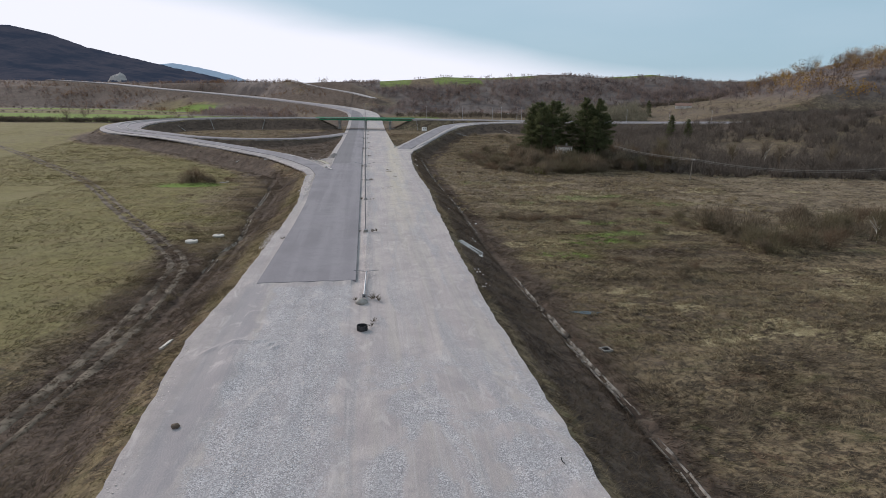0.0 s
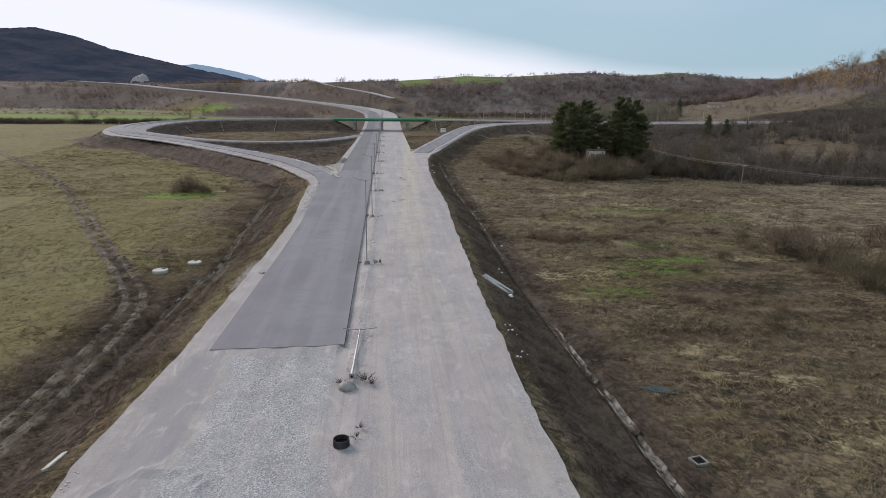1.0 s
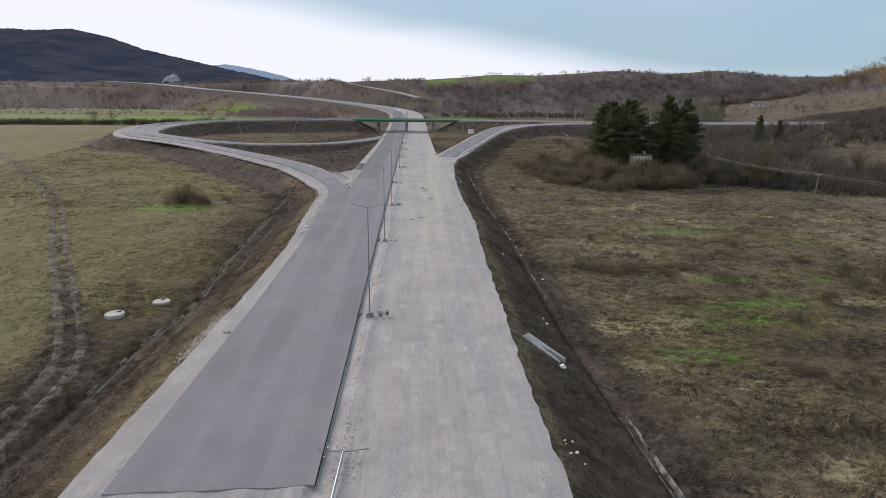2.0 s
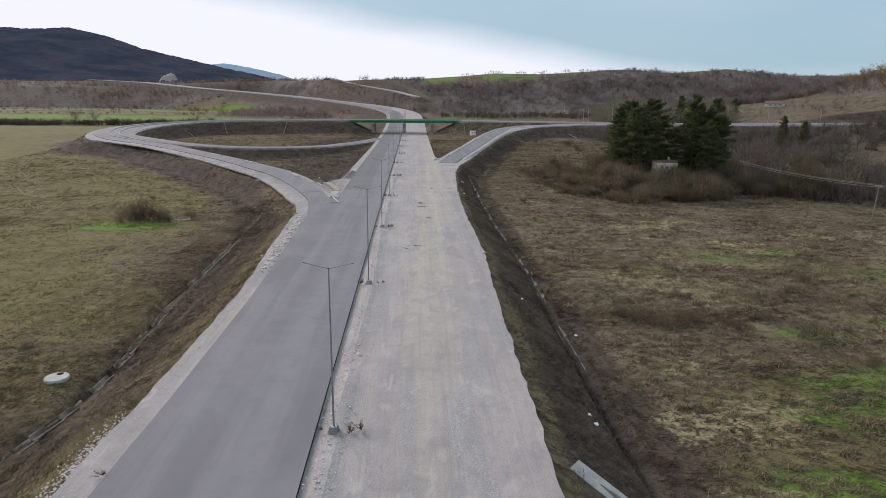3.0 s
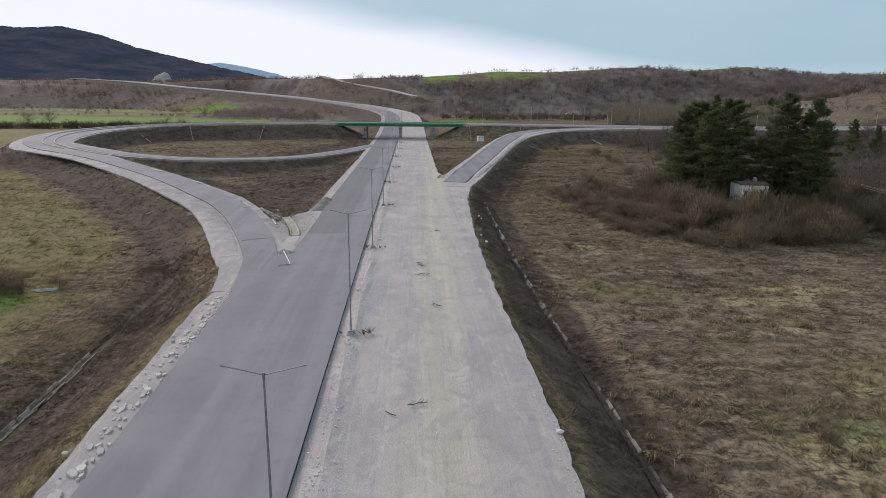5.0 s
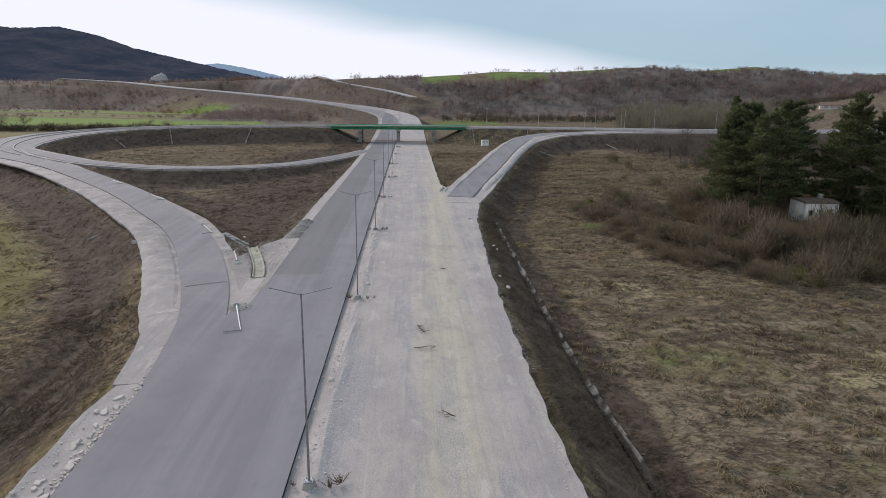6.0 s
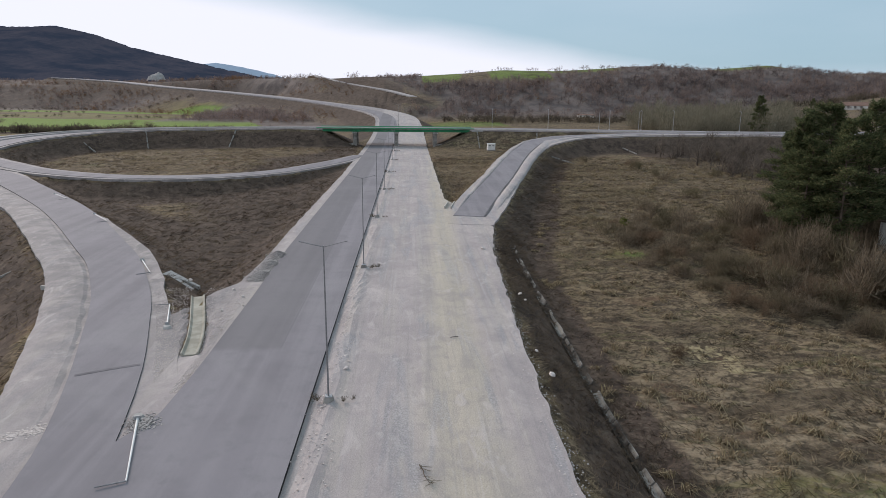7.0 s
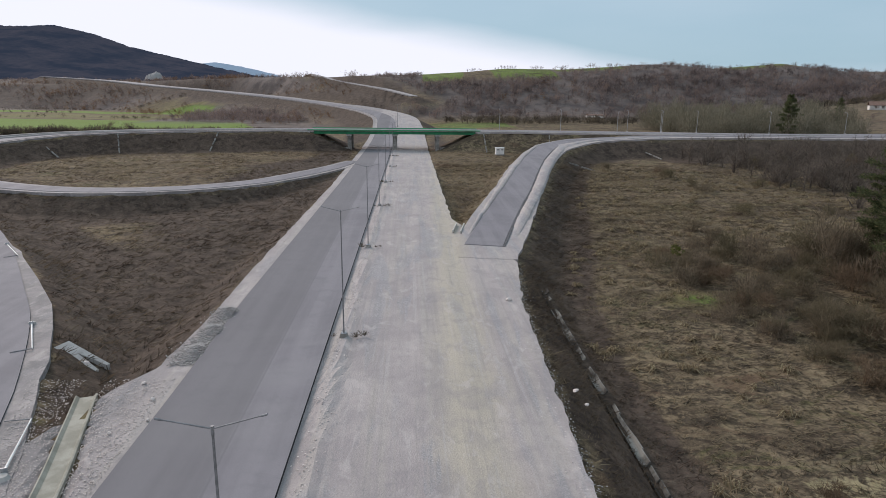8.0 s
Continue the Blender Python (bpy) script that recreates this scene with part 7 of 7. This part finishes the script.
for x0, x1, y0, y1, count, lo, hi in ((62, 112, 88, 116, 46, 0.9, 1.75), (54, 86, 274, 332, 9, 0.7, 1.0), (96, 128, 335, 346, 6, 0.9, 1.2), (40, 72, 95, 120, 6, 0.5, 0.9)):
    LONE += [(gen.uniform(x0, x1), gen.uniform(y0, y1), gen.uniform(lo, hi)) for _ in range(count)]
for i, (x, y, s) in enumerate(LONE):
    m = pose(x, y, ground_at(x, y) - 0.1, 0, 0, i * 77)
    ob = copy_thing(FRONT[(0, 3, 1, 4, 2)[i % 5]], m)
    ob.matrix_basis = m @ Matrix.Diagonal((s, s, s, 1))
    tagged(ob, "leafless brown bush standing in the dry meadow", "bush", "lone bushes in the fields")

for i, (x, y, s) in enumerate(((31, 119.5, 1.0), (34, 121, 1.2), (37.5, 120, 1.1), (41, 122, 0.9), (45, 110, 0.8), (60, 126, 0.9), (38, 88, 0.8), (47, 84, 0.9))):
    m = pose(x, y, ground_at(x, y) - 0.1, 0, 0, i * 61)
    ob = copy_thing(FRONT[0], m)
    ob.matrix_basis = m @ Matrix.Diagonal((s, s * 0.7, s * 0.42, 1))
    tagged(ob, "low russet-brown bramble in the dry meadow", "bush", "brambles in the field")

# evergreen and mossy growth at the thicket's edge
for i, (x, y, s) in enumerate(((55.5, 198.5, 1.0), (54.2, 199.4, 0.7), (40.8, 247.5, 0.5), (63.7, 208.0, 1.0), (92, 207, 1.0))):
    v, f = leafage(90 + i, 3.2 * s, 1.7 * s, 700, 0.16, 0.0)
    ob = new("leafy_bush", fast_mesh("leafy_bush", v, f, GREEN_LEAVES))
    ob.matrix_basis = pose(x, y, ground_at(x, y) - 0.05)
    tagged(ob, "yellow-green leafy bush at the thicket's edge", "bush", "leafy bushes")


def build_tree(x, y, h, r, seed, bark, label):
    """A bare tree with a tapered trunk, bent limbs and a crown of fine twigs."""
    g = random.Random(seed)
    tree = empty("bare_tree", x, y, ground_at(x, y) - 0.2)
    trunk = part("trunk", tube(bmesh.new(), (0, 0, 0), (0.2, 0.1, h * 0.55), (0.1 if bark is PALE_BARK else 0.18) * h / 9, 0.07 * h / 9, 9), bark, tree)
    for i in range(9):
        a, z0 = g.uniform(0, 6.28), h * g.uniform(0.25, 0.55)
        p = Vector((0.2 * z0 / (h * 0.55), 0.1 * z0 / (h * 0.55), z0))
        bm = bmesh.new()
        for j in range(3):
            q = p + Vector((math.cos(a) * r * 0.3, math.sin(a) * r * 0.3, h * g.uniform(0.08, 0.17)))
            tube(bm, p, q, 0.07 * h / 9 * (1 - j * 0.3), 0.07 * h / 9 * (0.7 - j * 0.25), 6, False)
            p, a = q, a + g.uniform(-0.5, 0.5)
        part("limb", bm, bark, trunk)
    v, f = bare_tree(seed, h, r, 22, 900, 0.05, 0.3)
    part("crown", fast_mesh("crown", v, f, TWIGS), None, tree, "fine bare twigs")
    return tagged(tree, label, "tree", "bare trees")


for x, y, h, r, s, bark in ((141, 215, 9.5, 2.2, 1, PALE_BARK), (127, 212, 9, 3, 2, BARK), (140, 205, 10, 3.2, 3, BARK), (110, 232, 9, 3, 4, BARK), (-192, 449, 9, 5.6, 5, BARK), (-181, 448, 8.4, 5.2, 6, BARK), (-125, 456, 6, 4.6, 7, BARK),
                           (-117, 457, 5.5, 4, 8, BARK), (86, 97, 6, 2.2, 9, PALE_BARK), (101, 214, 10, 3, 10, BARK), (152, 196, 11, 3.5, 11, BARK), (45.5, 249, 4, 2.0, 12, BARK), (362, 505, 16, 8, 13, BARK)):
    build_tree(x, y, h, r, s, bark, "pale slender leafless tree above the scrub" if bark is PALE_BARK else "dark leafless tree with spreading limbs above the scrub")


# ---- grass ----
def lay_grass(name, seed, count, box4, keep, blades, length, width, label, flat=0.55):
    gen = np.random.default_rng(seed)
    x, y = gen.uniform(box4[0], box4[1], count), gen.uniform(box4[2], box4[3], count)
    z, gap = land(x, y)
    ok = keep(x, y, gap, gen.uniform(0, 1, count))
    x, y, z, gap = x[ok], y[ok], z[ok], gap[ok]
    n = len(x)
    wind = 2.2 * rough(x, y, 12, 55) * 3.14 + 0.6
    k = np.repeat(np.arange(n), blades)
    m = len(k)
    az = wind[k] + gen.normal(0, 0.9, m)
    up = gen.uniform(0.12, 1.0, m) * (1.2 - flat)
    way = unit(np.stack([np.cos(az), np.sin(az), up], 1))
    at = np.stack([x[k] + gen.normal(0, length * 0.35, m), y[k] + gen.normal(0, length * 0.35, m), z[k] - 0.03], 1)
    big = (0.55 + 0.9 * wave(x, y, 7, 91))[k]
    v, f = slivers(gen, at, way, length * gen.uniform(0.5, 1.3, m) * big, width * gen.uniform(0.6, 1.3, m))
    me = fast_mesh(name, v, f, BLADES)
    tone = np.clip(0.52 + 1.5 * rough(x * 0.6, y, 3.4, 71) + 0.9 * rough(x, y, 1.3, 73) + gen.normal(0, 0.2, n), 0, 1)[k]
    me.attributes.new("tuft", "FLOAT", "POINT").data.foreach_set("value", np.repeat(tone, 3).astype(np.float32))
    g, s, w, b = zones(x, y, gap)
    at = me.color_attributes.new("zone", "FLOAT_COLOR", "POINT")
    at.data.foreach_set("color", np.repeat(np.stack([g, s, w, b], 1)[k], 3, axis=0).astype(np.float32).ravel())
    return tagged(new(name, me), label, "grass", kind="stuff")


def off_road(x, y, gap):
    return (gap > 0.15 + 0.7 * wave(x, y, 1.6, 3))


lay_grass("dry_grass", 101, 62000, (13, 72, 26, 150), lambda x, y, g, u: off_road(x, y, g) & (u < 1.1 - 0.35 * zones(x, y, g)[1]) & ((g > 7.5) | (u < 0.1)), 4, 0.62, 0.066, "matted dry grass and stalks in the eastern field")
lay_grass("dry_grass", 102, 52000, (12, 100, 150, 345), lambda x, y, g, u: off_road(x, y, g) & (u < 0.95) & ((g > 6.5) | (y > 215) | (u < 0.2)), 4, 0.7, 0.08, "matted dry grass in the field before the raised road")
lay_grass("meadow_grass", 103, 50000, (-75, -12, 26, 190), lambda x, y, g, u: off_road(x, y, g) & (u < np.where(x < -34, 0.5, 1.0)), 4, 0.5, 0.08, "short olive meadow grass and dark stalks on the western bank")
lay_grass("bank_grass", 104, 38000, (-125, -9, 170, 384), lambda x, y, g, u: off_road(x, y, g) & (u < 0.9), 4, 0.75, 0.11, "dark dry grass on the slip road's banks")
lay_grass("bank_grass", 105, 9000, (11, 60, 244, 384), lambda x, y, g, u: off_road(x, y, g), 5, 0.65, 0.08, "dry grass on the banks by the bridge")
lay_grass("field_grass", 106, 16000, (60, 190, 60, 215), lambda x, y, g, u: (x > 68) & (u < 0.9), 5, 0.8, 0.11, "rough dry grass in the far eastern field")

lay_grass("bank_grass", 109, 26000, (12, 21, 26, 238), lambda x, y, g, u: (g > 0.6) & (g < 8) & (u < 0.95), 4, 0.34, 0.05, "short dark stalks on the motorway's eastern bank", 0.3)
lay_grass("bank_grass", 110, 30000, (-30, -12.5, 26, 175), lambda x, y, g, u: (g > 0.6) & (track_gap(x, y) > 1.7), 4, 0.4, 0.05, "short olive-brown grass on the motorway's western bank", 0.4)
lay_grass("edge_grass", 107, 16000, (11, 15.5, 26, 238), lambda x, y, g, u: (g > -0.45) & (g < 0.9) & (u < 2.2 * wave(x * 0, y, 3.5, 7) - 0.5), 6, 0.42, 0.035, "straw tufts along the gravel's edge")
lay_grass("edge_grass", 108, 9000, (-16, -11, 26, 165), lambda x, y, g, u: (g > -0.2) & (g < 1.6) & (u < 2.0 * wave(x * 0, y, 3.5, 9) - 0.3), 6, 0.42, 0.035, "straw tufts along the gravel's edge")

def tussock(seed, blades, height, spread_out, width):
    """A clump of old grass: blades that rise from one root and bend over to the leeward side."""
    gen = np.random.default_rng(seed)
    az = gen.normal(0.6, 1.3, blades)
    out = gen.uniform(0.05, 1.0, blades)
    root = np.stack([gen.normal(0, 0.16, blades), gen.normal(0, 0.16, blades), np.zeros(blades)], 1)
    mid = root + np.stack([np.cos(az) * spread_out * 0.45 * out, np.sin(az) * spread_out * 0.45 * out, height * (1.05 - 0.45 * out)], 1)
    tip = mid + np.stack([np.cos(az) * spread_out * 0.6 * out, np.sin(az) * spread_out * 0.6 * out, -height * 0.75 * out], 1)
    side = np.stack([-np.sin(az), np.cos(az), np.zeros(blades)], 1) * (width * gen.uniform(0.6, 1.3, blades) / 2)[:, None]
    v = np.stack([root - side, root + side, mid + side, mid - side, mid - side, mid + side, tip + side * 0.2, tip - side * 0.2], 1).reshape(-1, 3)
    return v, np.arange(8 * blades).reshape(-1, 4)


TUSSOCKS = [tussock(900 + s, 26, 0.24 + 0.04 * s, 1.0, 0.055) for s in range(5)]
STRAW_TUSSOCK = make_leaves("straw_tussock", (0.17, 0.13, 0.083), (0.4, 0.32, 0.205), (0.44, 0.37, 0.23))
for seed, count, area, lo, hi, cover in ((301, 3400, (24, 70, 52, 125), 0.5, 1.2, 0.44), (302, 4600, (19, 92, 125, 330), 0.7, 1.6, 0.42)):
    at = places_in(seed, count, area, lambda x, y, g, u: (g > 6) & (wave(x, y, 7, 61) * 0.6 + wave(x * 0.5, y, 2.6, 63) * 0.4 > cover) & (u < 0.8), (lo, hi), 0.05)
    scatter("grass_tussocks", TUSSOCKS, at, STRAW_TUSSOCK, "bleached bent clumps of dry grass in the field", "grass")

# weeds beside the lamp foundations
WEED = [bare_bush(200 + s, 0.42, 0.75, 14, 300, 0.022) for s in range(3)]
weeds = [(dx + float(np.interp(y, [0, 400, 480], [0, 0, -1])), y + dy, 0.12, 0.8 + 0.3 * math.sin(i * 3 + dx)) for i, y in enumerate(LAMP_Y[:10]) for dx, dy in ((-0.8, 0.1), (0.95, -0.1), (1.5, 0.2))]
weeds += [(-0.9, 60.2, 0.1, 0.9), (0.8, 60.6, 0.1, 1.3), (1.3, 60.0, 0.1, 1.0), (-11.3, 88.6, 0.1, 0.8), (0.5, 52.9, 0.1, 0.8), (0.7, 54.0, 0.1, 0.7)]
scatter("dry_weeds", WEED, weeds, make_twigs("dark_weeds", (0.06, 0.05, 0.038), (0.17, 0.14, 0.1)), "dry dark weeds beside the lamp foundations", "weeds")
